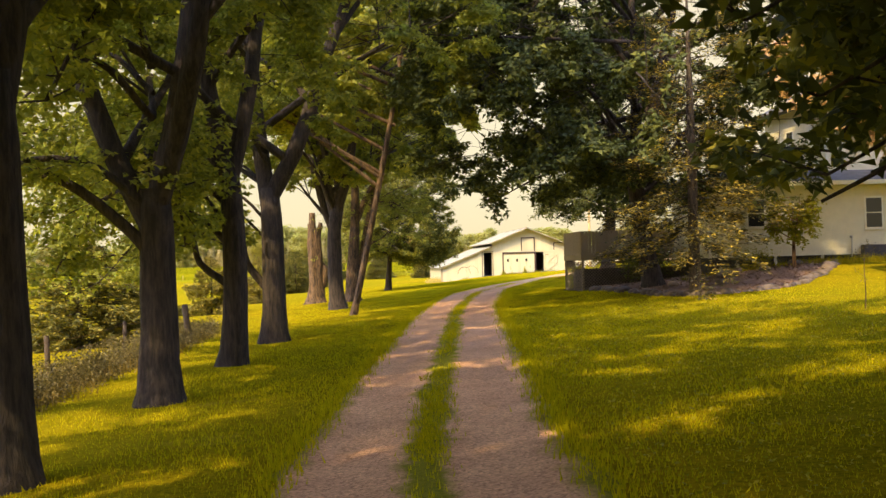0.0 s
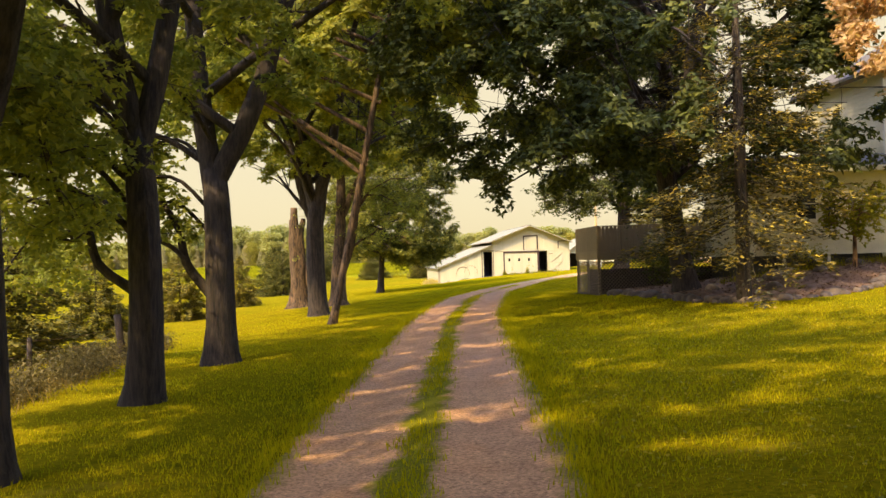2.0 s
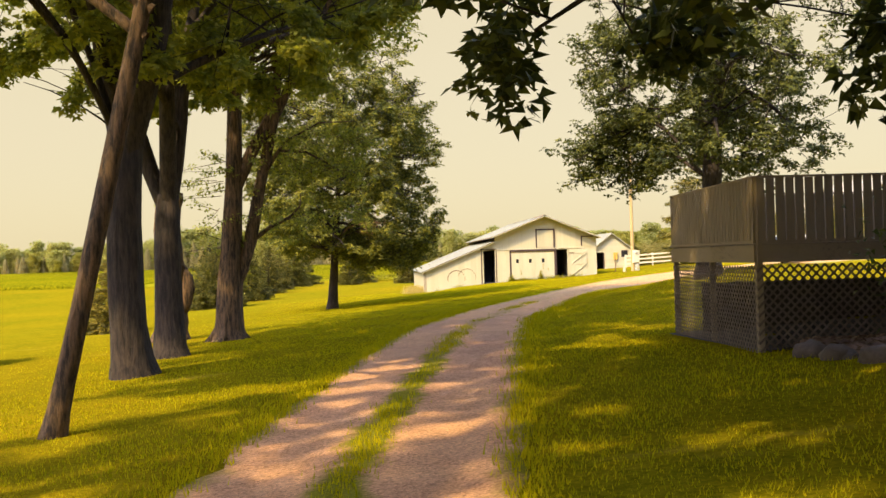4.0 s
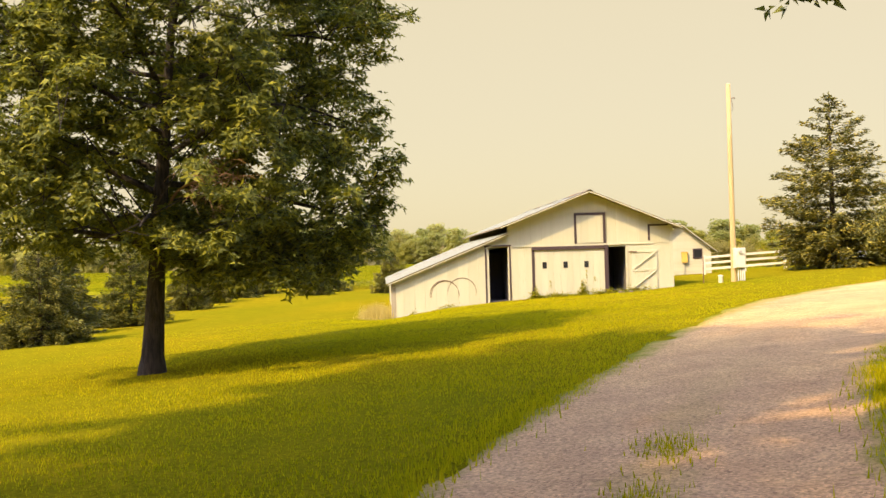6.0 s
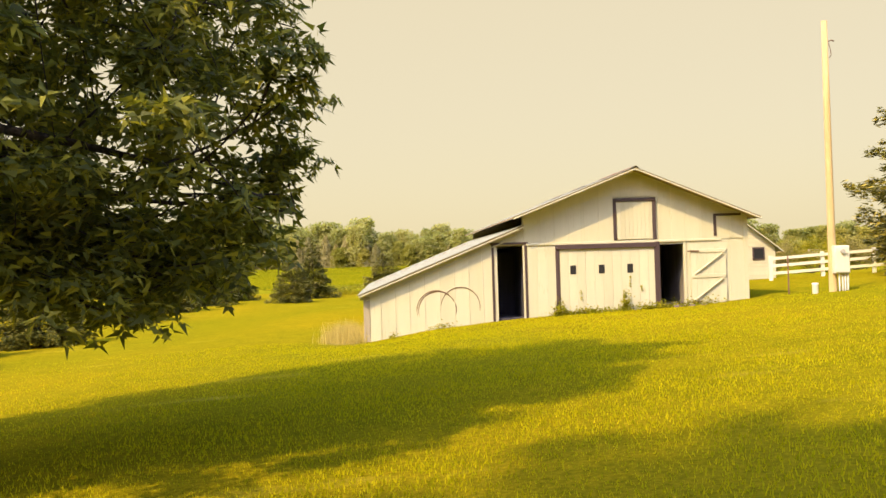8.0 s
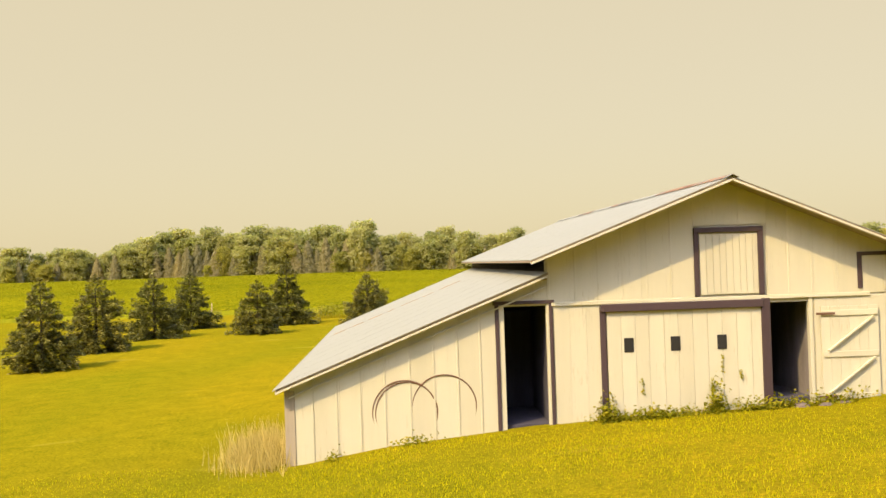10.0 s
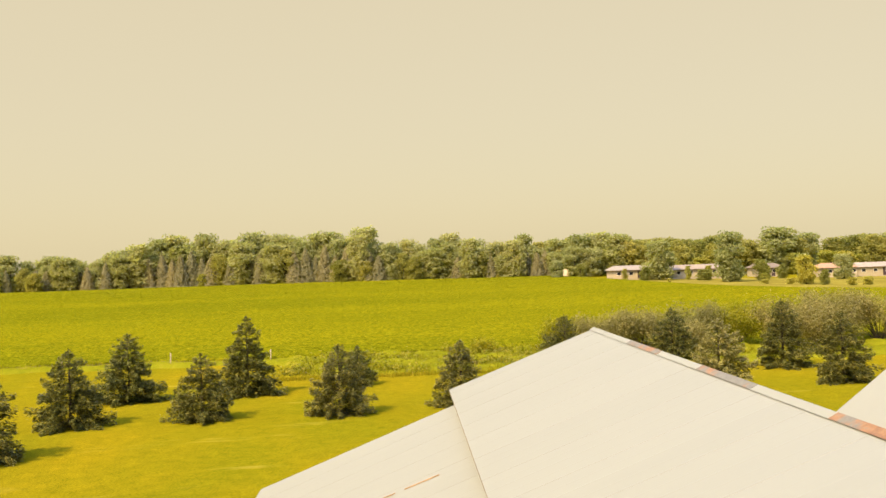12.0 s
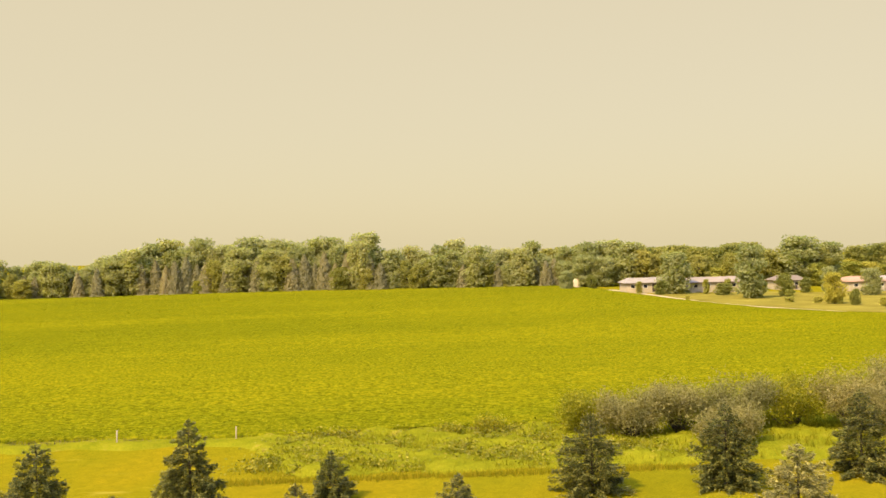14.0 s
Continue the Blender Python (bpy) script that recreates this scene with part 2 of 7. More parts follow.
# ---- materials ----
def lawn_material():
    m, n, l, b = material("lawn_grass", 1.0)
    b.inputs["Specular IOR Level"].default_value = 0.0
    fine = noise_tex(n, l, 14.0, 6, 0.7)
    mid = noise_tex(n, l, 1.3, 5, 0.6)
    big = noise_tex(n, l, 0.12, 4, 0.55, stretch=(1, 0.45, 1))
    dry = noise_tex(n, l, 0.22, 6, 0.65, stretch=(0.6, 2.2, 1))
    col = ramp(n, l, mid, [(0.3, (0.19, 0.163, 0.006)), (0.7, (0.256, 0.202, 0.007))])
    col = mix(n, l, 1.0, col, ramp(n, l, fine, [(0.36, (0.58, 0.64, 0.58)), (0.64, (1.22, 1.18, 1.12))]), "MULTIPLY")
    col = mix(n, l, 1.0, col, ramp(n, l, big, [(0.35, (0.85, 0.93, 0.9)), (0.65, (1.1, 1.03, 1.0))]), "MULTIPLY")
    straw = ramp(n, l, dry, [(0.62, (0, 0, 0)), (0.74, (0.55, 0.55, 0.55))])
    col = mix(n, l, straw, col, (0.38, 0.3, 0.035))
    l.new(col, b.inputs["Base Color"])
    bump(n, l, b, fine, 0.8, 0.05)
    return m


def crop_material():
    m, n, l, b = material("soybean_leaves", 1.0)
    b.inputs["Specular IOR Level"].default_value = 0.0
    fine = noise_tex(n, l, 2.6, 6, 0.75)
    mid = noise_tex(n, l, 0.25, 5, 0.6, stretch=(0.5, 1.6, 1))
    big = noise_tex(n, l, 0.02, 3, 0.5, stretch=(0.5, 1.5, 1))
    col = ramp(n, l, fine, [(0.36, (0.07, 0.078, 0.003)), (0.5, (0.152, 0.147, 0.004)), (0.65, (0.27, 0.24, 0.007))])
    col = mix(n, l, 1.0, col, ramp(n, l, mid, [(0.3, (0.85, 0.9, 0.9)), (0.7, (1.1, 1.05, 1.0))]), "MULTIPLY")
    col = mix(n, l, 1.0, col, ramp(n, l, big, [(0.35, (0.86, 0.9, 0.9)), (0.65, (1.12, 1.08, 1.0))]), "MULTIPLY")
    l.new(col, b.inputs["Base Color"])
    bump(n, l, b, fine, 0.6, 0.1)
    return m


def meadow_material():
    m, n, l, b = material("uncut_meadow", 1.0)
    b.inputs["Specular IOR Level"].default_value = 0.0
    fine = noise_tex(n, l, 9.0, 6, 0.7, stretch=(1, 1, 0.3))
    mid = noise_tex(n, l, 0.8, 5, 0.6)
    col = ramp(n, l, mid, [(0.3, (0.155, 0.162, 0.007)), (0.62, (0.215, 0.204, 0.01)), (0.8, (0.3, 0.22, 0.04))])
    col = mix(n, l, 1.0, col, ramp(n, l, fine, [(0.3, (0.7, 0.75, 0.7)), (0.7, (1.15, 1.12, 1.1))]), "MULTIPLY")
    l.new(col, b.inputs["Base Color"])
    bump(n, l, b, fine, 0.8, 0.08)
    return m


def gravel_material():
    """Pinkish gravel in two wheel tracks; the way across the drive is in the u of the UV map."""
    m, n, l, b = material("drive_gravel", 0.95)
    b.inputs["Specular IOR Level"].default_value = 0.06
    uv = n.new("ShaderNodeUVMap")
    sep = n.new("ShaderNodeSeparateXYZ")
    l.new(uv.outputs[0], sep.inputs[0])
    stones = n.new("ShaderNodeTexVoronoi")
    stones.inputs["Scale"].default_value = 34.0
    g = n.new("ShaderNodeNewGeometry")
    l.new(g.outputs["Position"], stones.inputs["Vector"])
    mid = noise_tex(n, l, 1.1, 6, 0.65)
    fine = noise_tex(n, l, 22.0, 4, 0.7)
    big = noise_tex(n, l, 0.15, 3)
    col = ramp(n, l, mid, [(0.3, (0.49, 0.285, 0.172)), (0.7, (0.65, 0.395, 0.235))])
    col = mix(n, l, 1.0, col, ramp(n, l, fine, [(0.25, (0.62, 0.6, 0.6)), (0.75, (1.22, 1.2, 1.18))]), "MULTIPLY")
    grit = ramp(n, l, stones.outputs["Color"], [(0.1, (0.5, 0.5, 0.52)), (0.45, (0.95, 0.95, 0.95)), (0.9, (1.3, 1.28, 1.25))])
    col = mix(n, l, 0.75, col, mix(n, l, 1.0, col, grit, "MULTIPLY"))
    col = mix(n, l, 1.0, col, ramp(n, l, big, [(0.35, (0.92, 0.9, 0.92)), (0.7, (1.12, 1.1, 1.02))]), "MULTIPLY")
    # loose earth and thin grass between the wheels and along the edges
    edge_noise = noise_tex(n, l, 0.9, 6, 0.7)
    off = math_node(n, l, "ABSOLUTE", sep.outputs["X"])
    wob = math_node(n, l, "MULTIPLY_ADD", edge_noise, 0.6, -0.3)
    near_mid = math_node(n, l, "SUBTRACT", 0.20, math_node(n, l, "ADD", off, wob))
    mid_fac = math_node(n, l, "MULTIPLY", near_mid, 9.0)
    mid_fac.node.use_clamp = True
    keep = math_node(n, l, "MULTIPLY", mid_fac, sep.outputs["Y"])
    near_edge = math_node(n, l, "SUBTRACT", math_node(n, l, "ADD", off, wob), 0.8)
    edge_fac = math_node(n, l, "MULTIPLY", near_edge, 5.0)
    edge_fac.node.use_clamp = True
    tuft = ramp(n, l, fine, [(0.3, (0.12, 0.13, 0.008)), (0.7, (0.25, 0.22, 0.015))])
    col = mix(n, l, keep, col, tuft)
    col = mix(n, l, edge_fac, col, tuft)
    # the yard end is yellower and slightly paler
    yard = ramp(n, l, sep.outputs["Y"], [(0.0, (1.03, 1.12, 0.9)), (0.4, (1, 1, 1))])
    col = mix(n, l, 1.0, col, yard, "MULTIPLY")
    l.new(col, b.inputs["Base Color"])
    h = math_node(n, l, "ADD", math_node(n, l, "MULTIPLY", stones.outputs["Distance"], 0.6), fine)
    bump(n, l, b, h, 0.7, 0.02)
    return m


def paint_material(name, colour, bare, wear=0.55, stretch=(1, 1, 0.12), rough=0.65):
    """Old paint on boards: brush-dull, streaked by rain, worn through to the wood in places."""
    m, n, l, b = material(name, rough)
    grain = noise_tex(n, l, 16.0, 6, 0.7, stretch=stretch)
    streak = noise_tex(n, l, 2.2, 5, 0.6, stretch=stretch)
    patch = noise_tex(n, l, 0.9, 5, 0.6)
    r = random_of(n, "object")
    col = ramp(n, l, streak, [(0.3, tuple(c * 0.9 for c in colour)), (0.7, colour)])
    col = mix(n, l, 1.0, col, ramp(n, l, r, [(0, (0.93, 0.925, 0.9)), (1, (1.03, 1.03, 1.02))]), "MULTIPLY")
    worn = mix(n, l, 1.0, ramp(n, l, grain, [(wear, (0, 0, 0)), (wear + 0.12, (1, 1, 1))]), ramp(n, l, patch, [(0.45, (0, 0, 0)), (0.66, (0.8, 0.8, 0.8))]), "MULTIPLY")
    col = mix(n, l, worn, col, bare)
    l.new(col, b.inputs["Base Color"])
    bump(n, l, b, grain, 0.3, 0.006)
    return m


def roof_material():
    m, n, l, b = material("white_metal_roof", 0.45)
    streak = noise_tex(n, l, 1.4, 5, 0.6, stretch=(0.25, 1.0, 0.25))
    fine = noise_tex(n, l, 12, 4, 0.6)
    r = random_of(n, "object")
    col = ramp(n, l, streak, [(0.25, (0.264, 0.258, 0.192)), (0.7, (0.272, 0.266, 0.197))])
    col = mix(n, l, 1.0, col, ramp(n, l, r, [(0, (0.975, 0.975, 0.97)), (1, (1.01, 1.01, 1.01))]), "MULTIPLY")
    col = mix(n, l, ramp(n, l, fine, [(0.7, (0, 0, 0)), (0.8, (0.35, 0.35, 0.35))]), col, (0.5, 0.36, 0.24))
    l.new(col, b.inputs["Base Color"])
    return m


def rust_material():
    m, n, l, b = material("rust_streaked_metal", 0.75)
    a = noise_tex(n, l, 1.6, 6, 0.7, stretch=(1, 0.5, 1))
    f = noise_tex(n, l, 14, 4, 0.6)
    col = ramp(n, l, a, [(0.46, (0.17, 0.158, 0.12)), (0.55, (0.27, 0.14, 0.055)), (0.7, (0.11, 0.055, 0.032))])
    col = mix(n, l, 1.0, col, ramp(n, l, f, [(0.3, (0.8, 0.8, 0.8)), (0.7, (1.1, 1.1, 1.1))]), "MULTIPLY")
    l.new(col, b.inputs["Base Color"])
    return m


M_LAWN = lawn_material()
M_CROP = crop_material()
M_GRAVEL = gravel_material()
M_MEADOW = meadow_material()
M_BARN = paint_material("white_barn_paint", (0.497, 0.466, 0.345), (0.32, 0.26, 0.18), 0.575)
M_BARN_TRIM = paint_material("brown_trim_paint", (0.048, 0.027, 0.03), (0.12, 0.075, 0.06), 0.6)
M_BARE = paint_material("bare_grey_boards", (0.32, 0.27, 0.2), (0.2, 0.16, 0.11), 0.5)
# navy-black: the unlit dark of the doorways is put into this colour
M_INSIDE = plain("doorway_shade_boards", (0.05, 0.045, 0.066), 0.9, vary=0.3, stretch=(1, 1, 0.1))
M_ROOF = roof_material()
M_RUST = rust_material()
M_RUST_LINE = plain("orange_rust", (0.38, 0.23, 0.09), 0.9, vary=0.5, scale=4.0, fine=30)
M_UNDER = plain("roof_underside", (0.26, 0.2, 0.13), 0.9)
M_IRON = plain("rusty_iron", (0.16, 0.085, 0.05), 0.8, 0.3)
M_DARK = plain("dark_glass", (0.02, 0.02, 0.025), 0.2, vary=0.05)
M_POLE = plain("pale_pole_wood", (0.5, 0.36, 0.17), 0.85, vary=0.15, fine=22, stretch=(1, 1, 0.06), relief=0.3)
M_CAB = plain("pale_grey_cabinet_paint", (0.62, 0.58, 0.46), 0.5, vary=0.06)
M_PIPE = plain("grey_conduit", (0.42, 0.4, 0.37), 0.5, 0.3)
M_YELLOW = plain("ochre_box_paint", (0.62, 0.4, 0.08), 0.55, vary=0.1)
M_FENCE = paint_material("white_fence_paint", (0.7, 0.66, 0.54), (0.4, 0.32, 0.2), 0.62, stretch=(0.2, 1, 1))
M_POST = plain("weathered_post", (0.05, 0.034, 0.026), 0.9, vary=0.3, stretch=(1, 1, 0.15), relief=0.4)
M_PALE_POST = plain("pale_fence_post", (0.34, 0.27, 0.16), 0.9, vary=0.2)
M_DECK = paint_material("weathered_deck_boards", (0.27, 0.21, 0.145), (0.15, 0.115, 0.08), 0.5)
M_DECK_TRIM = paint_material("weathered_deck_trim", (0.3, 0.235, 0.16), (0.18, 0.135, 0.095), 0.5, stretch=(1, 0.2, 1))
M_LATTICE = plain("weathered_lattice", (0.16, 0.125, 0.105), 0.9, vary=0.25, fine=30)
# near-black tone that paints the shade below the deck
M_DECK_DARK = plain("deck_shade_tone", (0.05, 0.04, 0.033), 0.95)
M_SIDING = plain("cream_siding", (0.66, 0.6, 0.42), 0.6, vary=0.06, fine=60)
M_SIDING_TRIM = plain("white_house_trim", (0.72, 0.68, 0.56), 0.55, vary=0.05)
M_FAR_WALL = plain("distant_house_wall", (0.4, 0.33, 0.205), 0.7, vary=0.12)
M_SHINGLE = plain("grey_shingles", (0.13, 0.115, 0.105), 0.95, vary=0.25, scale=2, fine=18, relief=0.6)
M_BLEACHED = plain("bleached_grass", (0.225, 0.185, 0.03), 1.0, vary=0.3, scale=0.12, fine=3.0)
M_BLEACHED.node_tree.nodes["Principled BSDF"].inputs["Specular IOR Level"].default_value = 0.0
M_FOUND = plain("dark_foundation", (0.06, 0.055, 0.06), 0.95, vary=0.25)
M_MULCH = plain("wood_chip_mulch", (0.2, 0.12, 0.085), 0.95, vary=0.35, scale=2.0, fine=24, relief=1.0)
M_ROCK = plain("field_stone", (0.13, 0.1, 0.085), 0.9, vary=0.3, scale=4, fine=20, relief=0.5)
M_VAN = plain("white_car_paint", (0.75, 0.73, 0.68), 0.25, vary=0.02)
M_RUBBER = plain("black_rubber", (0.02, 0.02, 0.02), 0.8)
M_CHROME = plain("chrome", (0.6, 0.6, 0.6), 0.2, 0.9, vary=0.03)
M_LAMP = plain("headlight_glass", (0.55, 0.55, 0.52), 0.1, vary=0.05)
M_BARK = bark("maple_bark", (0.016, 0.013, 0.016), (0.062, 0.046, 0.042))
M_BARK_OLD = bark("furrowed_pale_bark", (0.04, 0.024, 0.013), (0.32, 0.18, 0.075))
M_BARK_MID = bark("brown_maple_bark", (0.02, 0.014, 0.012), (0.17, 0.108, 0.062))
M_BARK_FIR = bark("spruce_bark", (0.03, 0.022, 0.018), (0.1, 0.075, 0.055))
M_TWIG = plain("dead_twig_wood", (0.3, 0.17, 0.09), 0.9, vary=0.2)
M_CUT = plain("cut_wood", (0.45, 0.33, 0.2), 0.9, vary=0.2, relief=0.3)
M_LEAF = leafy("maple_leaves", (0.085, 0.098, 0.034), (0.135, 0.15, 0.038), (0.27, 0.262, 0.042), 0.34)
M_LEAF_DEEP = leafy("deep_green_maple_leaves", (0.085, 0.098, 0.036), (0.148, 0.166, 0.042), (0.34, 0.33, 0.05), 0.38)
# two brighter copies of the maple leaves, with sunlight put into their colour
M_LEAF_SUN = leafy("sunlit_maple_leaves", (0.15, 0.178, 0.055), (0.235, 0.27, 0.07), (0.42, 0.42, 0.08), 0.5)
M_LEAF_GLOW = leafy("lit_bright_maple_leaves", (0.185, 0.21, 0.06), (0.285, 0.31, 0.078), (0.44, 0.43, 0.085), 0.55)
M_LEAF_LIGHT = leafy("young_maple_leaves", (0.14, 0.15, 0.016), (0.23, 0.225, 0.02), (0.37, 0.32, 0.03), 0.5)
M_LEAF_OAK = leafy("oak_leaves", (0.062, 0.075, 0.038), (0.098, 0.116, 0.042), (0.2, 0.21, 0.05), 0.28)
M_NEEDLE = leafy("blue_green_needles", (0.06, 0.068, 0.022), (0.122, 0.124, 0.034), (0.3, 0.27, 0.062), 0.28)
M_NEEDLE_PALE = leafy("silvery_needles", (0.15, 0.142, 0.045), (0.27, 0.245, 0.08), (0.46, 0.39, 0.13), 0.2)
M_NEEDLE_GOLD = leafy("yellowing_needles", (0.1, 0.1, 0.045), (0.18, 0.17, 0.055), (0.44, 0.35, 0.065), 0.3)
M_NEEDLE_THIN = leafy("thin_yellow_tipped_needles", (0.04, 0.042, 0.034), (0.075, 0.074, 0.045), (0.46, 0.36, 0.06), 0.25)
M_LEAF_RED = leafy("copper_leaves", (0.4, 0.27, 0.16), (0.5, 0.36, 0.22), (0.6, 0.45, 0.29), 0.45)
# far foliage: distance haze is put into these raised base colours
M_LEAF_FAR = leafy("hazed_distant_leaves", (0.33, 0.335, 0.155), (0.38, 0.375, 0.17), (0.43, 0.415, 0.185), 0.6, 0.8, 0.05, 0.14)
M_LEAF_MID = leafy("dark_hazed_leaves", (0.24, 0.24, 0.075), (0.29, 0.285, 0.085), (0.37, 0.355, 0.1), 0.56, 0.8, 0.05, 0.25)
M_LEAF_FAR_GOLD = leafy("hazed_yellow_leaves", (0.31, 0.3, 0.06), (0.37, 0.35, 0.07), (0.45, 0.41, 0.08), 0.42, 0.8, 0.05, 0.2)
M_NEEDLE_FAR = leafy("hazed_distant_needles", (0.28, 0.255, 0.145), (0.325, 0.295, 0.165), (0.375, 0.34, 0.185), 0.5, 0.8, 0.05, 0.16)
M_BLADE = leafy("grass_blades", (0.275, 0.277, 0.006), (0.368, 0.345, 0.006), (0.49, 0.42, 0.008), 0.35, 0.9, 0.02)
M_BLADE_TALL = leafy("tall_meadow_grass", (0.195, 0.187, 0.01), (0.265, 0.238, 0.012), (0.37, 0.295, 0.025), 0.5, 0.9, 0.02)
M_BLADE_DRY = leafy("dry_weeds", (0.12, 0.095, 0.03), (0.2, 0.15, 0.05), (0.3, 0.22, 0.08), 0.2, 0.9, 0.02)
M_WEED_FIELD = leafy("meadow_weed_leaves", (0.12, 0.132, 0.01), (0.18, 0.182, 0.014), (0.28, 0.245, 0.03), 0.35)
M_WEED = leafy("weed_leaves", (0.15, 0.16, 0.008), (0.27, 0.25, 0.012), (0.4, 0.33, 0.02), 0.4)
M_STRAW = leafy("straw_grass", (0.36, 0.29, 0.1), (0.5, 0.4, 0.15), (0.62, 0.5, 0.2), 0.4, 0.9, 0.02)
M_WEED_BROWN = leafy("brown_weed_leaves", (0.07, 0.06, 0.03), (0.13, 0.105, 0.05), (0.24, 0.185, 0.08), 0.25)
M_BRUSH = leafy("grey_green_brush", (0.2, 0.178, 0.062), (0.255, 0.225, 0.078), (0.33, 0.285, 0.1), 0.4)
M_SOY = leafy("soybean_leaflets", (0.16, 0.16, 0.005), (0.21, 0.2, 0.006), (0.3, 0.275, 0.009), 0.3, 0.9, 0.03)
# ---- ground, drive and field ----
def axis(*runs):
    return np.unique(np.concatenate([np.arange(a, b, s) for a, b, s in runs]).round(4))


def build_ground():
    xs = axis((-3000, -400, 260), (-400, -60, 20), (-60, -24, 3), (-24, 24, 0.8), (24, 60, 3), (60, 400, 20), (400, 3001, 260))
    ys = axis((-3000, -200, 280), (-200, -20, 20), (-20, 130, 0.8), (130, 200, 1.6), (200, 460, 10), (460, 3101, 240))
    X, Y = np.meshgrid(xs, ys)
    Z = land(X, Y)
    near = (np.abs(X) < 60) & (Y > -20) & (Y < 200)
    Z += np.where(near, 0.025 * np.sin(X * 1.3 + 0.7 * np.sin(Y * 0.9)) * np.sin(Y * 1.1 + X * 0.35), 0)
    Z += np.where(near, 0.03 * smooth(off_drive(X, Y), 0.0, 0.7) - 0.16 * smooth(-off_drive(X, Y), 0.1, 0.9), 0)
    v = np.stack([X, Y, Z], -1).reshape(-1, 3)
    nx, ny = len(xs), len(ys)
    i = np.arange(ny - 1)[:, None] * nx + np.arange(nx - 1)[None]
    f = np.stack([i, i + 1, i + nx + 1, i + nx], -1).reshape(-1, 4)
    ob = new("ground", mesh_of("ground", v, f, M_LAWN, True))
    tagged(ob, "mown yellow-green lawn and meadow with dry straw patches", "ground", kind="structure")


def build_drive():
    line = DRIVE_LINE
    d = np.gradient(line[:, :2], axis=0)
    d /= np.linalg.norm(d, axis=1, keepdims=True)
    nrm = np.stack([d[:, 1], -d[:, 0]], 1)
    us = np.linspace(-1.25, 1.25, 41)
    v, uvs = [], []
    for k, (x, y, hw) in enumerate(line):
        for u in us:
            px, py = x + nrm[k, 0] * u * hw, y + nrm[k, 1] * u * hw
            wob = 0.16 * noise.noise(Vector((px * 0.9, py * 0.9, 3.1))) + 0.09 * noise.noise(Vector((px * 3.1, py * 3.1, 7.7)))
            over = abs(u) + wob
            z = ground_z(px, py) + 0.035 - 0.11 * max(0.0, over - 0.93) / 0.2
            z -= 0.03 * math.exp(-((abs(u) - 0.55) / 0.2) ** 2) * (1 if y < 86 else 0.3)
            z += 0.012 * noise.noise(Vector((px * 2.5, py * 2.5, 1.0)))
            v.append((px, py, z))
            strip = float(np.interp(y, [54, 64, 82], [1.0, 0.4, 0.0]))
            uvs.append((u, strip))
    n, k = len(us), len(line)
    i = np.arange(k - 1)[:, None] * n + np.arange(n - 1)[None]
    f = np.stack([i, i + 1, i + n + 1, i + n], -1).reshape(-1, 4)
    me = mesh_of("drive", v, f, M_GRAVEL, True)
    layer = me.uv_layers.new(name="UVMap")
    uv = np.array(uvs, np.float32)[f.ravel()]
    layer.data.foreach_set("uv", uv.ravel())
    tagged(new("road", me), "pinkish gravel farm drive with two wheel tracks and a grassy middle", "driveway", kind="structure")


def field_edge(x):
    return 189.2 + 0.6 * math.sin(x * 0.2) + 0.012 * x


FAR_EDGE = ((-260, 30, 42, 52, 58, 66, 76, 86, 97, 140), (432, 425, 415, 380, 330, 298, 285, 278, 272, 245))


def build_field():
    xs = axis((-260, -60, 8), (-60, 50, 0.9), (50, 140, 4))
    rows = 150
    X = np.repeat(xs[None], rows, 0)
    s = np.linspace(0, 1, rows) ** 1.8
    y0 = np.array([field_edge(x) for x in xs])
    y1 = np.interp(xs, FAR_EDGE[0], FAR_EDGE[1])
    Y = y0[None] + (y1 - y0)[None] * s[:, None]
    rng = np.random.default_rng(5)
    Z = land(X, Y) + 0.5 + rng.normal(size=X.shape) * 0.035
    Z[0] -= 0.52
    Z[1] -= 0.12
    v = np.stack([X, Y, Z], -1).reshape(-1, 3)
    n = len(xs)
    i = np.arange(rows - 1)[:, None] * n + np.arange(n - 1)[None]
    f = np.stack([i, i + 1, i + n + 1, i + n], -1).reshape(-1, 4)
    ob = new("soybean_field", mesh_of("soybean_field", v, f, M_CROP, False))
    tagged(ob, "broad level soybean field of dense green leaves", "crop field", kind="stuff")
    # leaflets standing out of the canopy, thinner with distance
    N = 170000
    d = rng.uniform(0, 1, N) ** 1.6 * 235
    x = rng.uniform(-130, 110, N)
    y = 189.4 + d
    keep = (np.abs(x - 3) < 32 + d * 0.5) & (y < np.interp(x, FAR_EDGE[0], FAR_EDGE[1]) - 2)
    x, y, d = x[keep], y[keep], d[keep]
    c = np.stack([x, y, land(x, y) + 0.46 + rng.uniform(0, 0.12, len(x))], 1)
    q, fq = leaf_quads(rng, c, 0.14 + d * 0.0008, 1.6, 0.8)
    ob = new("soybean_leaves", mesh_of("soybean_leaves", q, fq, M_SOY))
    tagged(ob, "soybean leaflets standing out of the field's canopy", "crop", kind="stuff")


